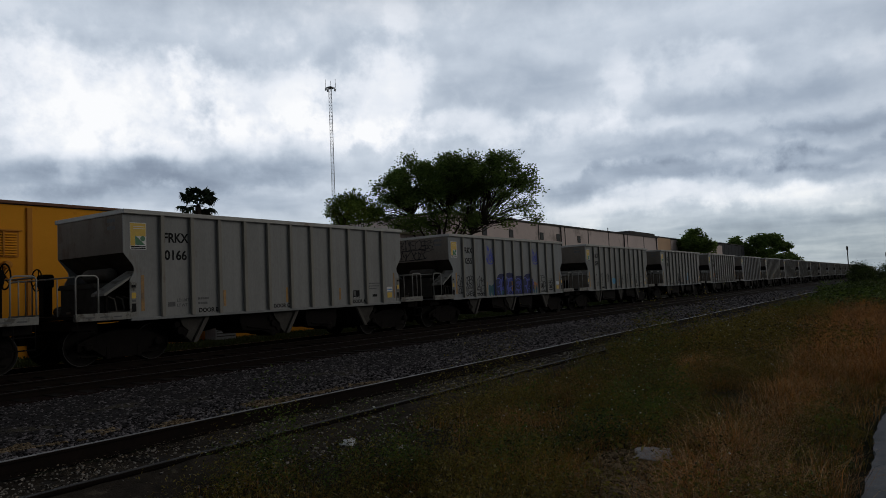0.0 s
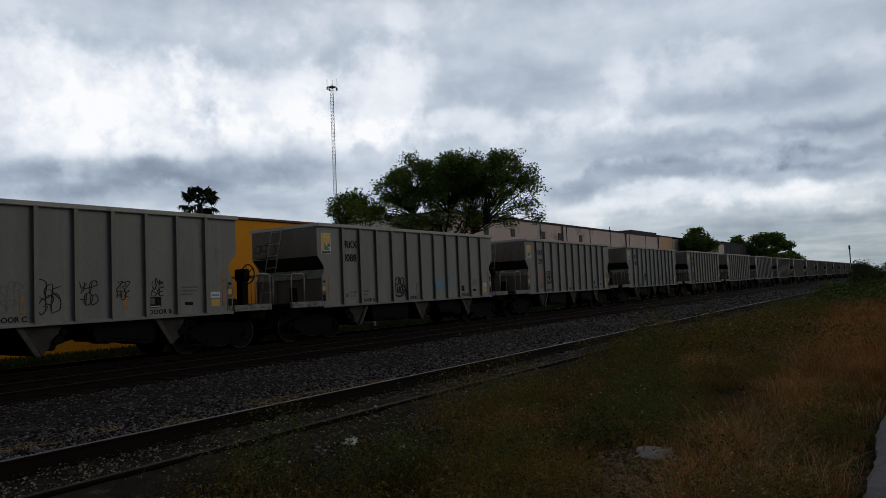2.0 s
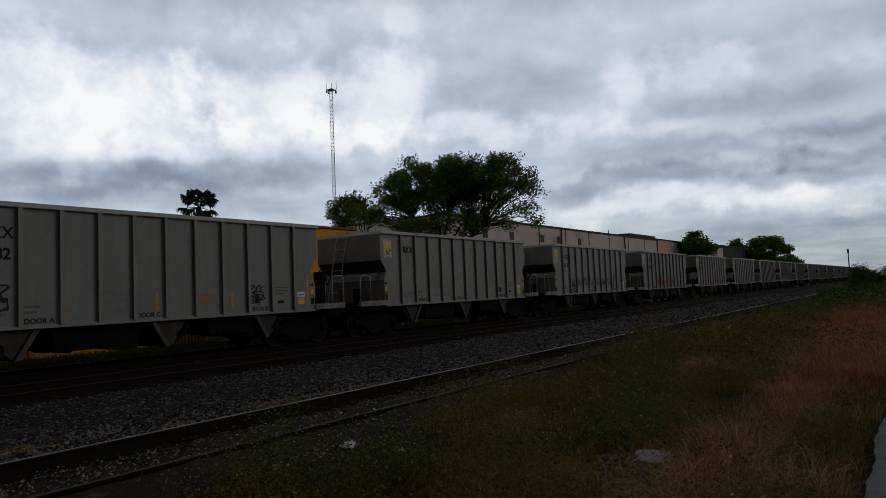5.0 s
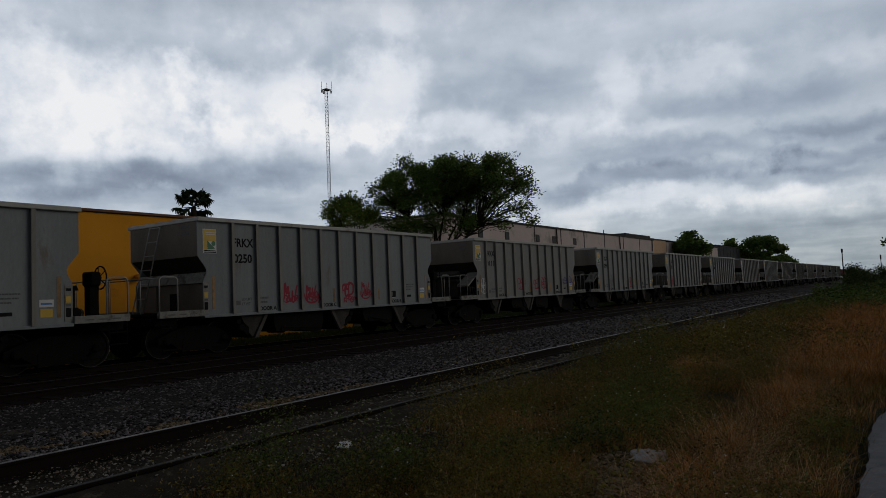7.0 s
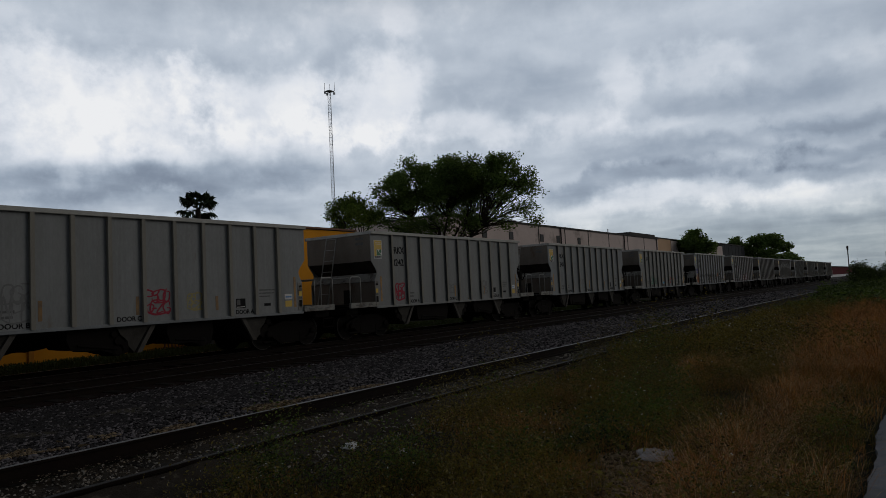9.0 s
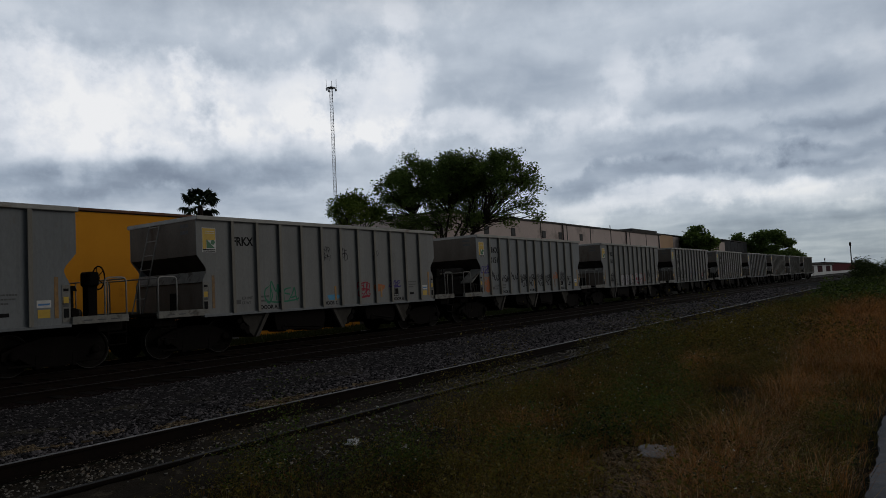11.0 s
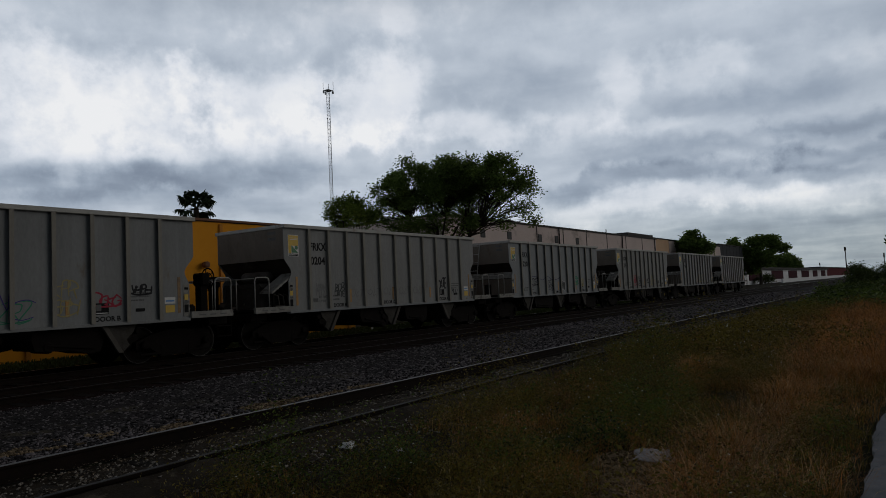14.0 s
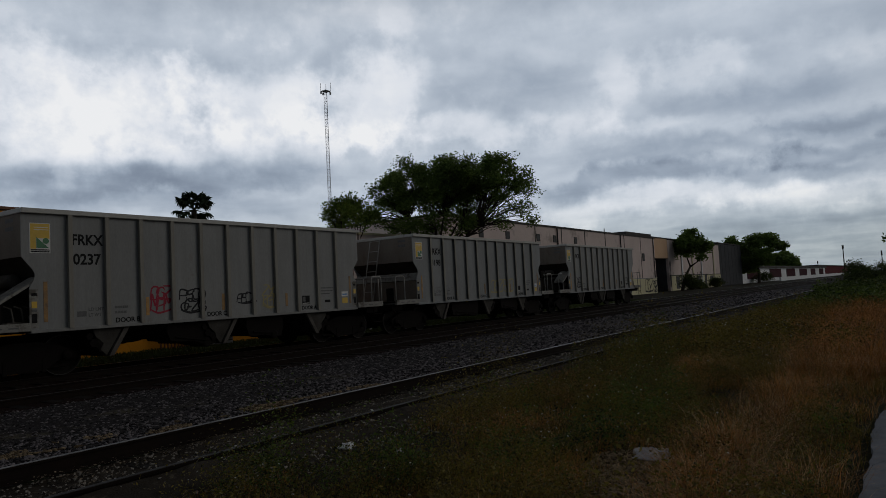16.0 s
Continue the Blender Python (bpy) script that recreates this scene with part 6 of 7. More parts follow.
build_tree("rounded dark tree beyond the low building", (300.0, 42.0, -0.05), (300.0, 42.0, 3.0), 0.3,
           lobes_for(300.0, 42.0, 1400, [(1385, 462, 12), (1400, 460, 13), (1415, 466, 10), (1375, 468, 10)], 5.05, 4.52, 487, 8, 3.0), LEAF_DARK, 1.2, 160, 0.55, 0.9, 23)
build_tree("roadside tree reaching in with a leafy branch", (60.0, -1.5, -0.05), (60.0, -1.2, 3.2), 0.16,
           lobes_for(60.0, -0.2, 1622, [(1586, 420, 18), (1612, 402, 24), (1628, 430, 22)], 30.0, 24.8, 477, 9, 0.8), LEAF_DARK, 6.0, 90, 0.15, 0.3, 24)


def build_bush(label, x, y, w, h, seed, leaf=None):
    t = tagged(new("bush"), label, "bush", "bushes beside the line")
    rng = np.random.default_rng(seed)
    bm = B()
    pts = []
    for i in range(22):
        q = np.array((x, y, 0)) + rng.standard_normal(3) * (w * 0.4, w * 0.32, 0) + (0, 0, h * rng.uniform(0.25, 0.9))
        q[2] *= max(0.35, 1 - 0.5 * abs(q[1] - y) / w)
        tube(bm, [(x + (q[0] - x) * 0.3, y + (q[1] - y) * 0.3, -0.05), tuple(q)], 0, 4, [0.03, 0.008])
        pts.append(q + rng.standard_normal((220, 3)) * (w * 0.16, w * 0.16, h * 0.13))
    part("stems", bm, BARK, t)
    p = np.concatenate(pts)
    p = p[p[:, 2] > 0.02]
    v, f = leaf_quads(p, seed, 0.11)
    from_arrays("foliage", v, f, leaf or LEAF_SCRUB, t)
    return t


for i, (x, y, w, h) in enumerate(((90, 5.6, 1.7, 2.6), (93, 4.6, 1.5, 1.9), (150, 5.4, 3.6, 3.0), (71, 1.6, 1.8, 0.8), (86, 1.2, 2.6, 1.0), (60, 3.4, 1.8, 0.7), (128, 29.2, 1.6, 1.6), (108.5, 28.4, 2.2, 2.6), (181, 30.5, 3.0, 2.4), (118, 29.5, 1.3, 1.0))):
    build_bush("dark green roadside bush" if y < 10 else "dark scrub against the building walls", x, y, w, h, 40 + i)


def build_pole(x, y, h, r, label):
    t = tagged(new("utility_pole"), label, "utility pole", "poles in the distance")
    part("pole", tube(B(), [(x, y, -0.05), (x, y, h)], r, 7, [r, r * 0.7]), BARK, t)
    part("pole_cap", tube(B(), [(x, y, h - 0.9), (x, y, h + 0.1)], r * 1.5, 7), BARK, t)


build_pole(210.0, 15.5, 8.4, 0.16, "dark wooden utility pole far along the line")
build_pole(180.0, 6.0, 5.6, 0.10, "thin pole beyond the bushes")
build_pole(330.0, 34.0, 6.4, 0.16, "dark wooden utility pole far along the line")


# ---- weeds, dry grass, litter ----
def value_noise(x, y, scale, seed):
    x, y = x * scale, y * scale
    xi, yi = np.floor(x).astype(int), np.floor(y).astype(int)
    fx, fy = x - xi, y - yi
    fx, fy = fx * fx * (3 - 2 * fx), fy * fy * (3 - 2 * fy)
    table = np.random.default_rng(seed).random((64, 64))

    def g(i, j):
        return table[i % 64, j % 64]
    return (g(xi, yi) * (1 - fx) + g(xi + 1, yi) * fx) * (1 - fy) + (g(xi, yi + 1) * (1 - fx) + g(xi + 1, yi + 1) * fx) * fy


def fractal(x, y, scale, seed):
    return 0.5 * value_noise(x, y, scale, seed) + 0.3 * value_noise(x, y, scale * 2.1, seed + 1) + 0.2 * value_noise(x, y, scale * 4.7, seed + 2)


def spot(x, y, cx, cy, rx, ry):
    return np.exp(-(((x - cx) / rx) ** 2 + ((y - cy) / ry) ** 2))


def tufts(x, y):
    """A few leafy clumps standing on the open soil."""
    return np.clip(1.3 * (spot(x, y, 3.87, 4.61, 0.32, 0.26) + spot(x, y, 4.52, 3.82, 0.38, 0.30) + spot(x, y, 3.15, 5.77, 0.2, 0.16) + spot(x, y, 6.26, 6.12, 0.22, 0.18)), 0, 1)


def lushness(x, y):
    """Where the deeper green, leafier plants stand."""
    n = np.clip((fractal(x, y, 1.5, 71) - 0.36) * 5, 0, 1)
    far = spot(x, y, 8.3, 2.75, 1.6, 0.75) + 0.8 * spot(x, y, 12.5, 4.3, 2.2, 0.8)
    near = 1.2 * spot(x, y, 5.7, 2.85, 0.75, 0.45) + 1.1 * spot(x, y, 7.0, 2.5, 0.7, 0.35) + 0.8 * spot(x, y, 3.9, 4.7, 0.45, 0.5) + 0.7 * spot(x, y, 7.2, 0.55, 2.0, 0.22)
    return np.clip(far * n + near * np.maximum(n, 0.65) + tufts(x, y), 0, 1)


def dryness(x, y):
    """1 where the tall dry grass stands: a band beside the path that widens away from it, and loose patches."""
    edge = np.interp(x, (4.0, 4.8, 6.2, 8.3, 11.3, 17.0, 25.5, 52), (1.35, 1.45, 1.62, 1.68, 1.80, 1.95, 2.6, 4.3)) + 0.8 * (fractal(x, y, 0.9, 5) - 0.5)
    band = 1 / (1 + np.exp((y - edge) / 0.09))
    kerb = 1 / (1 + np.exp(-(y - np.interp(x, (4.5, 6.3, 7.9, 9.9, 12.0), (1.14, 1.24, 1.22, 0.95, 0.3)) - 0.35 * (fractal(x, y, 1.1, 6) - 0.5)) / 0.05))
    patch = np.clip((fractal(x, y, 0.55, 9) - 0.58) * 7, 0, 1)
    patch = np.maximum(patch, 1.2 * spot(x, y, 11.6, 2.95, 1.7, 0.50) * np.clip(fractal(x, y, 2.2, 12) * 2.6 - 0.2, 0, 1))
    patch = np.maximum(patch, spot(x, y, 6.6, 3.8, 0.55, 0.35) + 0.8 * spot(x, y, 9.8, 4.2, 0.7, 0.25))
    patch *= 1 - 0.8 * lushness(x, y)
    return np.clip(band * kerb * np.interp(x, (24, 45), (1, 0.2)) + 0.7 * patch * (y < 5.2), 0, 1) * (1 - 0.92 * np.clip(1.3 * spot(x, y, 5.8, 2.85, 0.9, 0.5), 0, 1))


def bareness(x, y):
    a = np.exp(-(((x - 4.85) / 1.45) ** 4 + ((y - 0.387 * x) / 0.34) ** 4)) + np.exp(-(((x - 5.95) / 0.62) ** 4 + ((y - 2.1) / 0.36) ** 4))
    b = 0.9 * np.exp(-(((x - 5.6) / 0.9) ** 2 + ((y - 4.35) / 0.45) ** 2))
    c = 0.98 / (1 + np.exp(-(y - 3.30 - 0.8 * fractal(x, y, 1.2, 18)) / 0.12)) / (1 + np.exp((x - 6.9 + 0.8 * fractal(x, y, 1.4, 19)) / 0.3)) * (1 - 0.8 * np.clip(spot(x, y, 3.95, 4.7, 0.45, 0.45) + spot(x, y, 4.0, 5.6, 0.5, 0.2) + spot(x, y, 5.2, 4.5, 0.25, 0.3), 0, 1))
    d = np.clip((fractal(x, y, 0.8, 17) - 0.62) * 5, 0, 0.7)
    return np.clip(a + b + c + d, 0, 1) * (1 - 0.95 * tufts(x, y))


MOUNDS = np.random.default_rng(404).random((520, 3))


def mound(x, y):
    """Rounded clumps of growth of different sizes, with low ground between them."""
    best = np.zeros(len(x))
    for a, b, c in MOUNDS:
        cx, cy, r = 2.4 + 16 * a ** 1.4, 0.3 + 6.0 * b, 0.12 + 0.42 * c * c + 0.02 * (2.4 + 16 * a ** 1.4)
        best = np.maximum(best, 1 - ((x - cx) ** 2 + (y - cy) ** 2) / r ** 2)
    return np.where(x > 17, 0.6, np.sqrt(best))


def rail_room(x, y):
    """Where weeds may stand: off the path, thin between the siding rails at first, over the near rail further on."""
    grown = np.clip((x - 8.0) / 3, 0.30, 1) * np.where((x > 21) & (x < 26.5), 0.35, 1.0)
    room = np.where(y > 5.55, grown, 1.0)
    room = np.where((y > 6.1) & (x < 62), np.where(x < 9, 0.22, 0.04) * room, room)
    room = np.where((y > 5.05) & (y < 5.95) & (x < 8.3), 0.22 * room, room)
    room = np.where((y > 5.3) & (x > 15.5) & (x < 26), 0.04, room)
    kerb = 0.53 - 0.10 * np.maximum(0, x - 8.6)
    return room * (y > kerb + 0.10 * fractal(x, y, 3.0, 77))


def weed_height(x, y):
    h = 0.05 + 0.36 * np.clip(fractal(x, y, 1.0, 21) * 2.0 - 0.6, 0, 1)
    h = np.where(x < 9, h * np.clip((5.75 - y) / 1.4, 0.2, 1), h)
    h = h * np.clip((y - 0.35) / 0.5, 0.25, 1) * (0.12 + 1.75 * mound(x, y) ** 1.6)
    h = h * np.clip(0.05 + 2.0 * fractal(x, y, 3.3, 22), 0.3, 1.7)
    h = h * np.where(x < 62, np.clip((6.0 - y) / 1.1, 0.16, 1), 1)
    return h * (1 + 0.4 * np.clip((x - 14) / 20, 0, 1))


def scatter(n, x0, x1, y0, y1, seed, power=1.0):
    rng = np.random.default_rng(seed)
    x = x0 + (x1 - x0) * rng.random(n) ** power
    y = y0 + (y1 - y0) * rng.random(n)
    keep = y > 0.02 * x - 0.4
    return x[keep], y[keep], rng


WEED = leaf_material("green_weed_leaf", (0.010, 0.008, 0.0015), (0.20, 0.150, 0.018), 0.25, 0.9)
WEED_DEEP = leaf_material("deep_green_weed_leaf", (0.008, 0.017, 0.003), (0.115, 0.165, 0.022), 0.25, 0.9)
WEED_YELLOW = leaf_material("yellowing_weed_leaf", (0.06, 0.050, 0.010), (0.24, 0.185, 0.035), 0.2)
PETAL = leaf_material("pale_petal", (0.45, 0.45, 0.38), (0.7, 0.7, 0.62), 0.3)
DRY = leaf_material("dry_grass_blade", (0.075, 0.026, 0.005), (0.60, 0.25, 0.05), 0.12, 0.9)
STRAW = leaf_material("pale_straw_blade", (0.40, 0.25, 0.10), (0.72, 0.50, 0.25), 0.25)


def herb(n, x0, x1, y0, y1, size, seed, power=1.0, thin=1.0, leaves=40, tall=1.0, clumped=False):
    """Leafy plants: each a small dome of leaves of its own height, thinning out over dry and bare ground."""
    x, y, rng = scatter(n, x0, x1, y0, y1, seed, power)
    p = (1 - 0.85 * dryness(x, y)) * (1 - bareness(x, y)) * rail_room(x, y) * thin
    p *= np.clip(0.15 + 1.5 * fractal(x, y, 1.3, 33), 0, 1) * (0.08 + 0.92 * mound(x, y))
    if clumped:
        p *= lushness(x, y)
    else:
        p *= 1 - 0.55 * lushness(x, y)
    k = rng.random(len(x)) < p
    x, y = x[k], y[k]
    h = tall * weed_height(x, y) * rng.uniform(0.5, 1.5, len(x))
    m = len(x)
    u = rng.random((m, leaves)) ** 0.6
    r = (0.03 + 0.42 * h)[:, None] * np.sqrt(rng.random((m, leaves))) * (1.15 - 0.6 * u)
    a = rng.random((m, leaves)) * 6.28
    pts = np.stack([x[:, None] + r * np.cos(a), y[:, None] + r * np.sin(a), h[:, None] * u], -1).reshape(-1, 3)
    return leaf_quads(pts, seed + 1, size, 0.6)


def specks(n, x0, x1, y0, y1, seed):
    """Tiny pale flower heads among the weeds."""
    x, y, rng = scatter(n, x0, x1, y0, y1, seed, 1.2)
    k = rng.random(len(x)) < (1 - dryness(x, y)) * (1 - bareness(x, y)) * rail_room(x, y) * (fractal(x, y, 0.7, 61) > 0.5)
    x, y = x[k], y[k]
    return leaf_quads(np.stack([x, y, weed_height(x, y) * rng.uniform(0.9, 1.5, len(x)) + 0.02], 1), seed, 0.011 + 0.0, 0.4)


def blades(x, y, h, w, rng, lean=0.6):
    """Bent blades: a root pair, a middle pair and a tip."""
    n = len(x)
    a = rng.random(n) * 6.28
    dx, dy = np.cos(a), np.sin(a)
    l = h * lean * rng.uniform(0.2, 1.2, n)
    wx, wy = -dy * w / 2, dx * w / 2
    z0 = np.full(n, -0.04)
    v = np.stack([np.stack([x - wx, y - wy, z0], 1), np.stack([x + wx, y + wy, z0], 1),
                  np.stack([x + dx * l * 0.4 - wx * 0.7, y + dy * l * 0.4 - wy * 0.7, h * 0.65], 1), np.stack([x + dx * l * 0.4 + wx * 0.7, y + dy * l * 0.4 + wy * 0.7, h * 0.65], 1),
                  np.stack([x + dx * l, y + dy * l, h * rng.uniform(0.75, 1.05, n)], 1)], 1).reshape(-1, 3)
    base = (np.arange(n) * 5)[:, None, None]
    f = (np.array([(0, 1, 3), (0, 3, 2), (2, 3, 4)])[None] + base).reshape(-1, 3)
    return v, f


def dry_grass(n, x0, x1, y0, y1, w, tall, seed, power=1.0, stray=0.04, tuft=14, spread=0.07):
    """Tufts of thin blades that lean out from their root."""
    x, y, rng = scatter(n // tuft, x0, x1, y0, y1, seed, power)
    d = dryness(x, y)
    k = rng.random(len(x)) < (stray + d) * (1 - 0.97 * bareness(x, y)) * rail_room(x, y)
    k &= rng.random(len(x)) < np.clip((fractal(x, y, 3.1, 52) - 0.30) * 4.5, 0.08, 1)
    x, y, d = x[k], y[k], d[k]
    h = tall * (0.12 + 1.25 * fractal(x, y, 1.9, 51)) * rng.uniform(0.5, 1.35, len(x)) * (0.5 + 0.5 * d)
    h = np.where(x < 9, h * np.clip((5.9 - y) / 1.6, 0.3, 1), h * np.clip((6.1 - y) / 1.1, 0.2, 1))
    x, y, h = np.repeat(x, tuft), np.repeat(y, tuft), np.repeat(h, tuft)
    x, y, h = x + rng.standard_normal(len(x)) * spread, y + rng.standard_normal(len(x)) * spread, h * rng.uniform(0.45, 1.15, len(x))
    return blades(x, y, h, w, rng, 1.8)


def litter(n, x0, x1, y0, y1, size, seed):
    """Dead leaves and scraps lying flat on open soil."""
    rng = np.random.default_rng(seed)
    x, y = x0 + (x1 - x0) * rng.random(n) ** 1.2, y0 + (y1 - y0) * rng.random(n)
    k = rng.random(n) < np.clip(0.15 + bareness(x, y) + (y > 5.7) * 0.6, 0, 1) * np.clip((fractal(x, y, 1.7, 62) - 0.36) * 5, 0, 1)
    x, y = x[k], y[k]
    return leaf_quads(np.stack([x, y, 0.012 + 0.035 * (y > 5.7) + 0.02 * rng.random(len(x))], 1), seed, size, 0.12)


def stuff(name, va, material, label, category):
    return tagged(from_arrays(name, va[0], va[1], material), label, category, kind="stuff")


stuff("weeds", herb(17000, 2.6, 13, 0.3, 7.0, 0.0095, 101, 1.2, 1.0, 54), WEED, "low dense green weeds beside the siding", "weeds")
stuff("weeds", herb(8000, 3.0, 16, 0.3, 6.0, 0.015, 151, 1.2, 1.0, 70, 1.1, True), WEED_DEEP, "darker leafy green weeds in clumps", "weeds")
stuff("weeds", herb(5000, 2.6, 13, 0.3, 7.0, 0.013, 103, 1.2, 0.6, 26, 1.2), WEED_YELLOW, "yellow-green weeds among the low growth", "weeds")
stuff("weeds", herb(12500, 13, 34, 0.2, 7.0, 0.025, 105, 1.3, 1.0, 34), WEED, "green weeds along the overgrown siding", "weeds")
stuff("weeds", herb(7000, 34, 130, 0.4, 7.4, 0.09, 107, 1.5, 1.0, 20, 1.1), WEED_DEEP, "green growth along the track in the distance", "weeds")
stuff("wild_grass", dry_grass(150000, 2.6, 13, 0.3, 6.0, 0.0038, 0.34, 121, 1.2, 0.6), WEED, "thin green grass among the weeds", "grass")
stuff("wild_grass", dry_grass(50000, 13, 34, 0.2, 6.4, 0.009, 0.36, 123, 1.3, 0.5), WEED, "yellow-green grass along the siding", "grass")
stuff("dry_grass", dry_grass(330000, 3.0, 13, 0.3, 5.6, 0.0036, 0.42, 111, 1.2, 0.07), DRY, "tall reddish-brown dry grass beside the path", "grass")
stuff("dry_grass", dry_grass(60000, 3.0, 13, 0.3, 5.6, 0.0034, 0.46, 113, 1.2, 0.06, 6, 0.10), STRAW, "pale straw stalks among the brown grass", "grass")
stuff("dry_grass", dry_grass(110000, 13, 34, 0.1, 5.8, 0.009, 0.50, 115, 1.3, 0.10, 14, 0.12), DRY, "reddish-brown dry grass in the field", "grass")
stuff("dry_grass", dry_grass(50000, 34, 110, 0.2, 7.0, 0.03, 0.60, 117, 1.4, 0.04, 10, 0.25), DRY, "brown grass in the distance", "grass")
stuff("wild_flowers", specks(4200, 3, 22, 0.8, 5.6, 141), PETAL, "tiny pale flower heads among the weeds", "flowers")


stuff("leaf_litter", litter(7000, 2.5, 9.5, 3.2, 7.05, 0.013, 145), leaf_material("dead_leaf", (0.05, 0.036, 0.024), (0.30, 0.235, 0.165), 0.1), "dead leaves and pale scraps on the bare soil", "leaf litter")


def far_grass():
    rng = np.random.default_rng(131)
    x, y = 2 + 60 * rng.random(32000), 19.6 + 4.6 * rng.random(32000)
    return blades(x, y, 0.03 + 0.06 * rng.random(32000) ** 2, 0.035, rng, 0.7)


stuff("verge_grass", far_grass(), leaf_material("verge_grass_blade", (0.03, 0.045, 0.010), (0.07, 0.09, 0.02), 0.25), "short green grass behind the main line", "grass")


def crumple(name, x, y, z, w, d, h, material, label, category, seed):
    """A crumpled sheet lying on the ground."""
    rng = np.random.default_rng(seed)
    n = 16
    gx, gy = np.meshgrid(np.linspace(-1, 1, n), np.linspace(-1, 1, n), indexing="ij")
    zz = h * (fractal(gx + 3, gy + 3, 2.5, seed) + 0.4 * rng.random((n, n))) * (1.1 - 0.7 * np.maximum(abs(gx), abs(gy)) ** 4)
    px = x + gx * w / 2 + rng.uniform(-1, 1, (n, n)) * w * 0.02
    py = y + gy * d / 2 + 0.15 * d * np.sin(gx * 2.2) + rng.uniform(-1, 1, (n, n)) * d * 0.03
    top = np.stack([px, py, z + zz], -1).reshape(-1, 3)
    low = top - (0, 0, 0.012)
    f = [(i * n + j, (i + 1) * n + j, (i + 1) * n + j + 1, i * n + j + 1) for i in range(n - 1) for j in range(n - 1)]
    m = n * n
    f2 = [tuple(reversed([m + k for k in q])) for q in f]
    rim = [j for j in range(n)] + [i * n + n - 1 for i in range(1, n)] + [(n - 1) * n + j for j in range(n - 2, -1, -1)] + [i * n for i in range(n - 2, 0, -1)]
    f3 = [(rim[k], rim[(k + 1) % len(rim)], m + rim[(k + 1) % len(rim)], m + rim[k]) for k in range(len(rim))]
    return tagged(from_arrays(name, np.concatenate([top, low]), f + f2 + f3, material), label, category)


PAPER = surface("dirty_pale_sheet", (0.18, 0.18, 0.19), (0.52, 0.51, 0.51), scale=8, rough=0.8, grain=40, relief=0.3)
PLASTIC = surface("white_plastic_scrap", (0.45, 0.45, 0.45), (0.75, 0.75, 0.74), scale=10, rough=0.5, grain=40, relief=0.2)
SOIL = surface("dark_gravelly_soil", (0.022, 0.015, 0.009), (0.10, 0.070, 0.042), scale=7, rough=0.95, grain=60, relief=0.8, depth=0.03, object_space=False)
SAND = surface("pale_gravelly_soil", (0.055, 0.037, 0.021), (0.30, 0.222, 0.138), scale=5, rough=0.95, grain=60, relief=0.7, depth=0.02, island=1.2, object_space=False)
SILT = surface("silted_grit", (0.012, 0.009, 0.007), (0.055, 0.043, 0.030), scale=6, rough=0.95, grain=70, relief=0.8, depth=0.02, stain=(0.11, 0.088, 0.062), stain_scale=5.0, stain_level=0.58, object_space=False)
crumple("cardboard_sheet", 6.27, 2.09, 0.03, 0.40, 0.34, 0.05, PAPER, "crumpled pale sheet lying in the weeds", "litter", 3)
crumple("plastic_bag", 5.40, 5.00, 0.05, 0.15, 0.16, 0.05, PLASTIC, "white crumpled plastic scrap in the weeds", "litter", 5)
crumple("plastic_scrap", 5.55, 4.42, 0.02, 0.14, 0.05, 0.05, PAPER, "grey plastic scrap on bare soil", "litter", 7)
crumple("plastic_scrap", 3.62, 6.28, 0.0, 0.12, 0.08, 0.03, PAPER, "pale plastic scrap between the rails", "litter", 9)
v, f = stones(5500, 4.1, 6.4, 1.55, 2.55, 0.008, 0.012, 15)
tagged(from_arrays("pebbles", v, f, SAND), "pale pebbles on a bare patch of soil", "stones", kind="stuff")


v, f = stones(6000, 2.9, 9.5, -0.28, 0.28, 0.045, 0.014, 16)
v[:, 1] += np.interp(v[:, 0], (3.0, 5.0, 8.5), (8.62, 8.22, 7.85)) + 0.25 * (fractal(v[:, 0], v[:, 1], 1.5, 14) - 0.5)
v[:, 2] -= np.repeat(0.3 * (fractal(v[::11, 0], v[::11, 1], 1.3, 15) < 0.47), 11)
tagged(from_arrays("sandy_gravel", v, f, SAND), "pale sandy gravel spilled beside the siding rail", "stones", kind="stuff")


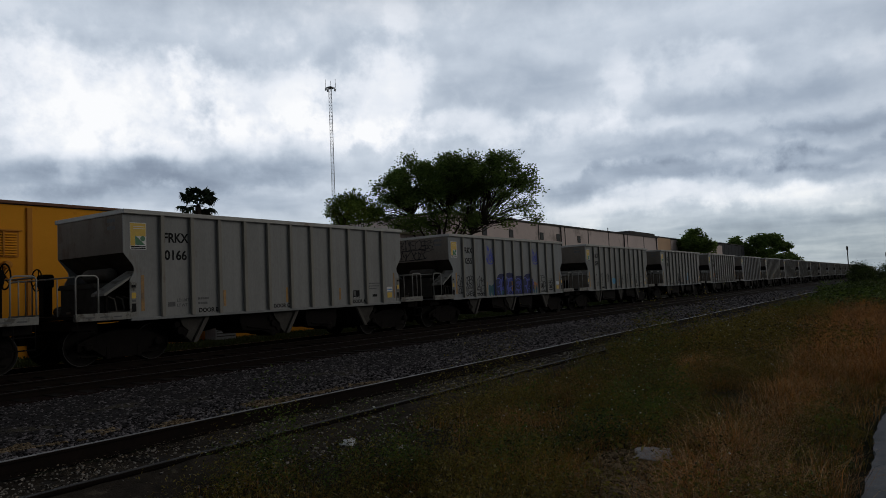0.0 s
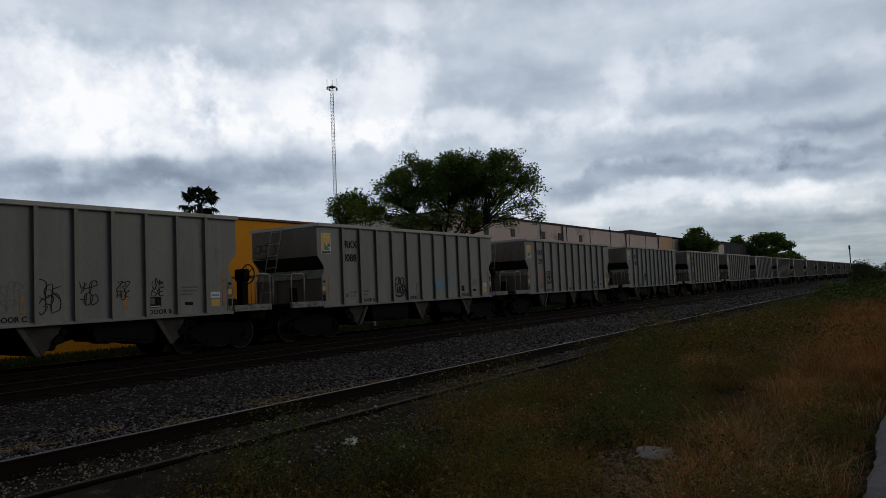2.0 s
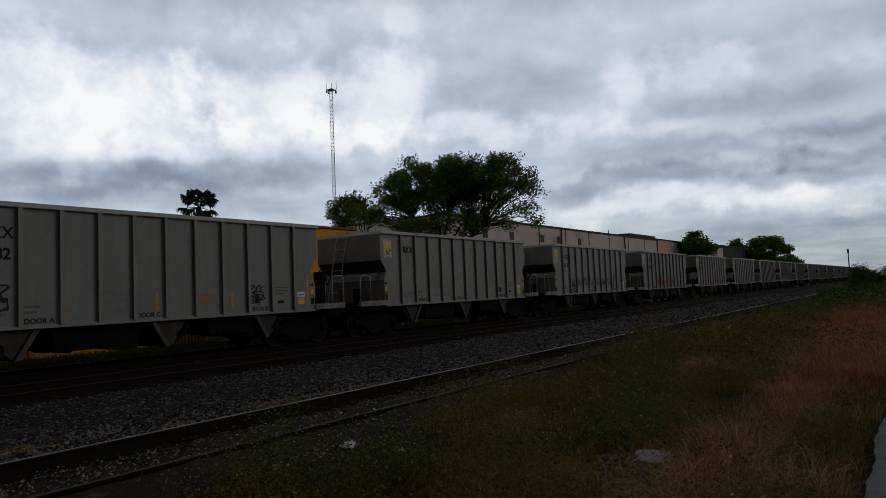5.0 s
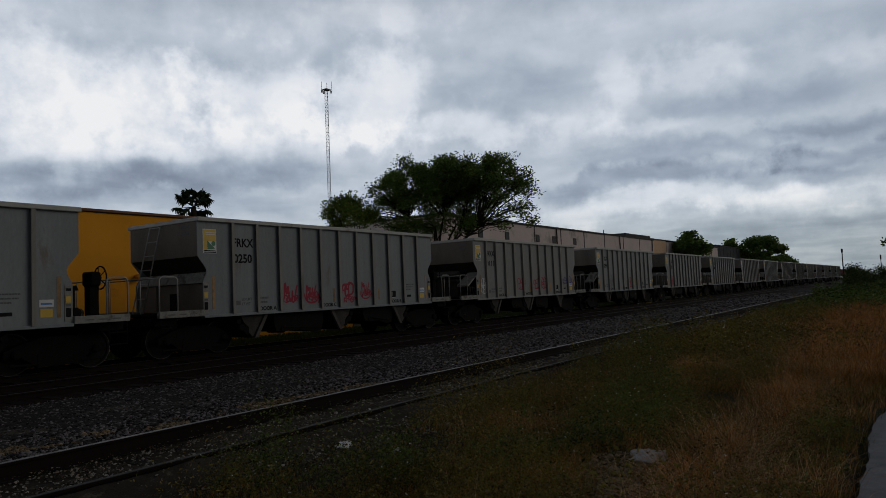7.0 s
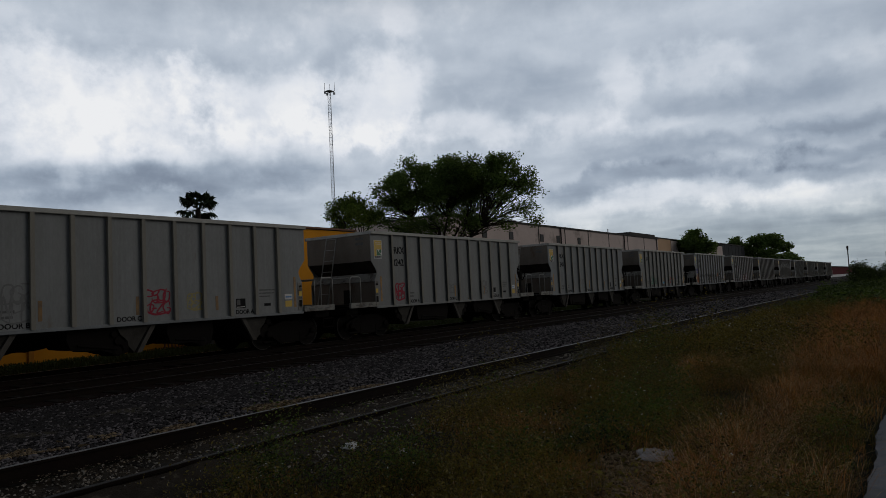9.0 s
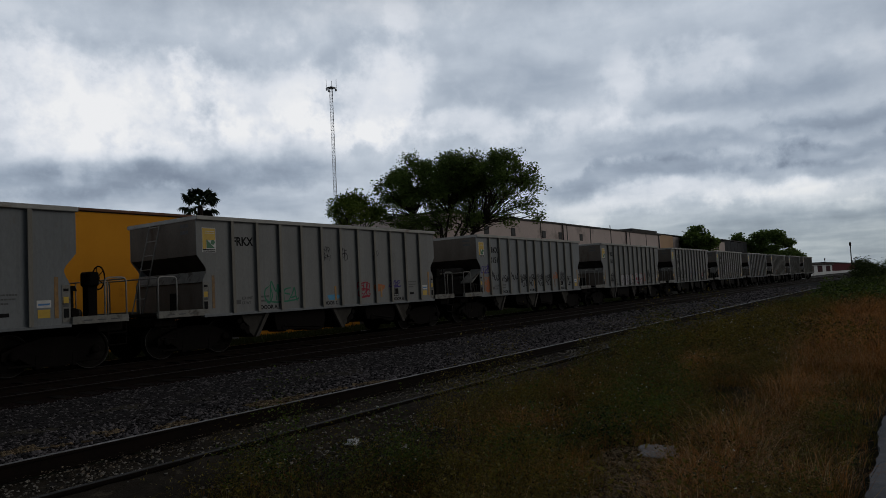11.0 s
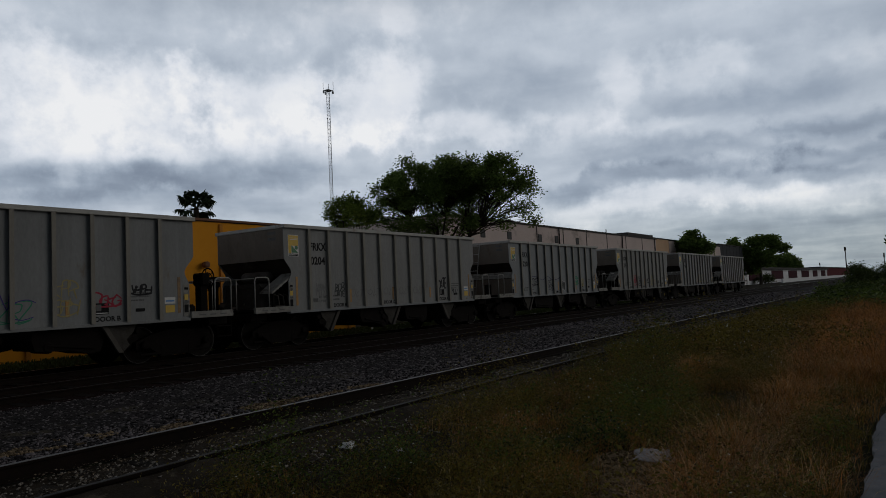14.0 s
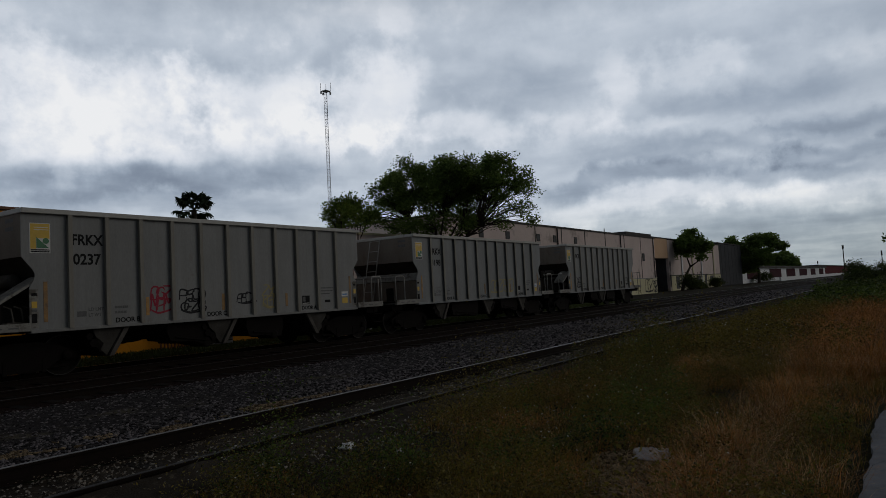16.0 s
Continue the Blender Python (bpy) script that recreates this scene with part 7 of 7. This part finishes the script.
def build_silt():
    """Soil silted up round the siding's ties, uneven, so that only some of them show."""
    for y0, y1, label in ((5.73, 7.07, "dark silted soil with pale grit between the siding rails"), (4.55, 5.585, "dark soil heaped against the siding rail")):
        gx, gy = np.meshgrid(np.arange(0.5, 34, 0.09), np.linspace(y0, y1, 17), indexing="ij")
        x, y = gx.ravel(), gy.ravel()
        z = -0.008 + 0.085 * (fractal(x, y, 0.9, 91) - 0.30) + 0.03 * (fractal(x, y, 4.0, 92) - 0.5)
        if y0 < 5:
            z = -0.07 + 0.215 * np.clip((y - 4.6) / 0.95, 0, 1) ** 1.4 + 0.05 * (fractal(x, y, 1.3, 93) - 0.5) + 0.025 * (fractal(x, y, 4.0, 92) - 0.5)
        n = gx.shape[1]
        f = [(i * n + j, (i + 1) * n + j, (i + 1) * n + j + 1, i * n + j + 1) for i in range(gx.shape[0] - 1) for j in range(n - 1)]
        tagged(from_arrays("silted_soil", np.stack([x, y, z], 1), f, SILT), label, "soil", kind="structure")


def build_patch():
    n, pts = 26, []
    rng = random.Random(8)
    for i in range(n):
        a = 2 * math.pi * i / n
        r = 1 + rng.uniform(-0.18, 0.18)
        u, q = 1.25 * r * math.cos(a), 0.40 * r * math.sin(a)
        pts.append((5.1 + u, 1.97 + 0.35 * u + q))
    bm = B()
    slab(bm, pts, -0.1, 0.004, "z")
    tagged(part("bare_soil", bm, SOIL), "bare patch of pale gravelly soil", "soil", kind="structure")


build_patch()
build_silt()
v, f = stones(2200, 2.5, 8.5, 4.3, 5.55, 0.0, 0.010, 18)
v[:, 2] += np.interp(v[:, 1], (4.3, 4.7, 5.1, 5.35, 5.58), (-0.03, -0.02, 0.02, 0.07, 0.14))
tagged(from_arrays("loose_stones", v, f, PALE_GRIT), "scattered pale stones on the soil beside the siding", "stones", kind="stuff")


# small things along the orange wall
def build_wall_things():
    t = tagged(new("air_conditioner"), "grey louvred air conditioner unit beside the orange wall", "air conditioner")
    part("casing", box(B(), 17.6, 18.6, 23.2, 23.9, 0.0, 0.95, 0.02), METAL, t)
    for i in range(7):
        part("grille_slat", box(B(), 17.65, 18.55, 23.17, 23.198, 0.12 + i * 0.11, 0.16 + i * 0.11), ROOF, t)
    t = tagged(new("marker_post"), "short white marker post in the grass", "post")
    part("post", box(B(), 25.0, 25.09, 21.3, 21.39, -0.05, 0.62, 0.01), WHITEWALL, t)
    t = tagged(new("picket_fence"), "dark picket fence against the orange wall", "fence")
    part("rail", box(B(), 15.7, 17.3, 23.9, 23.94, 0.95, 1.0), FLASHING, t)
    for i in range(11):
        part("picket", box(B(), 15.75 + i * 0.15, 15.80 + i * 0.15, 23.86, 23.9, 0.0, 1.15), FLASHING, t)


build_wall_things()

motions()
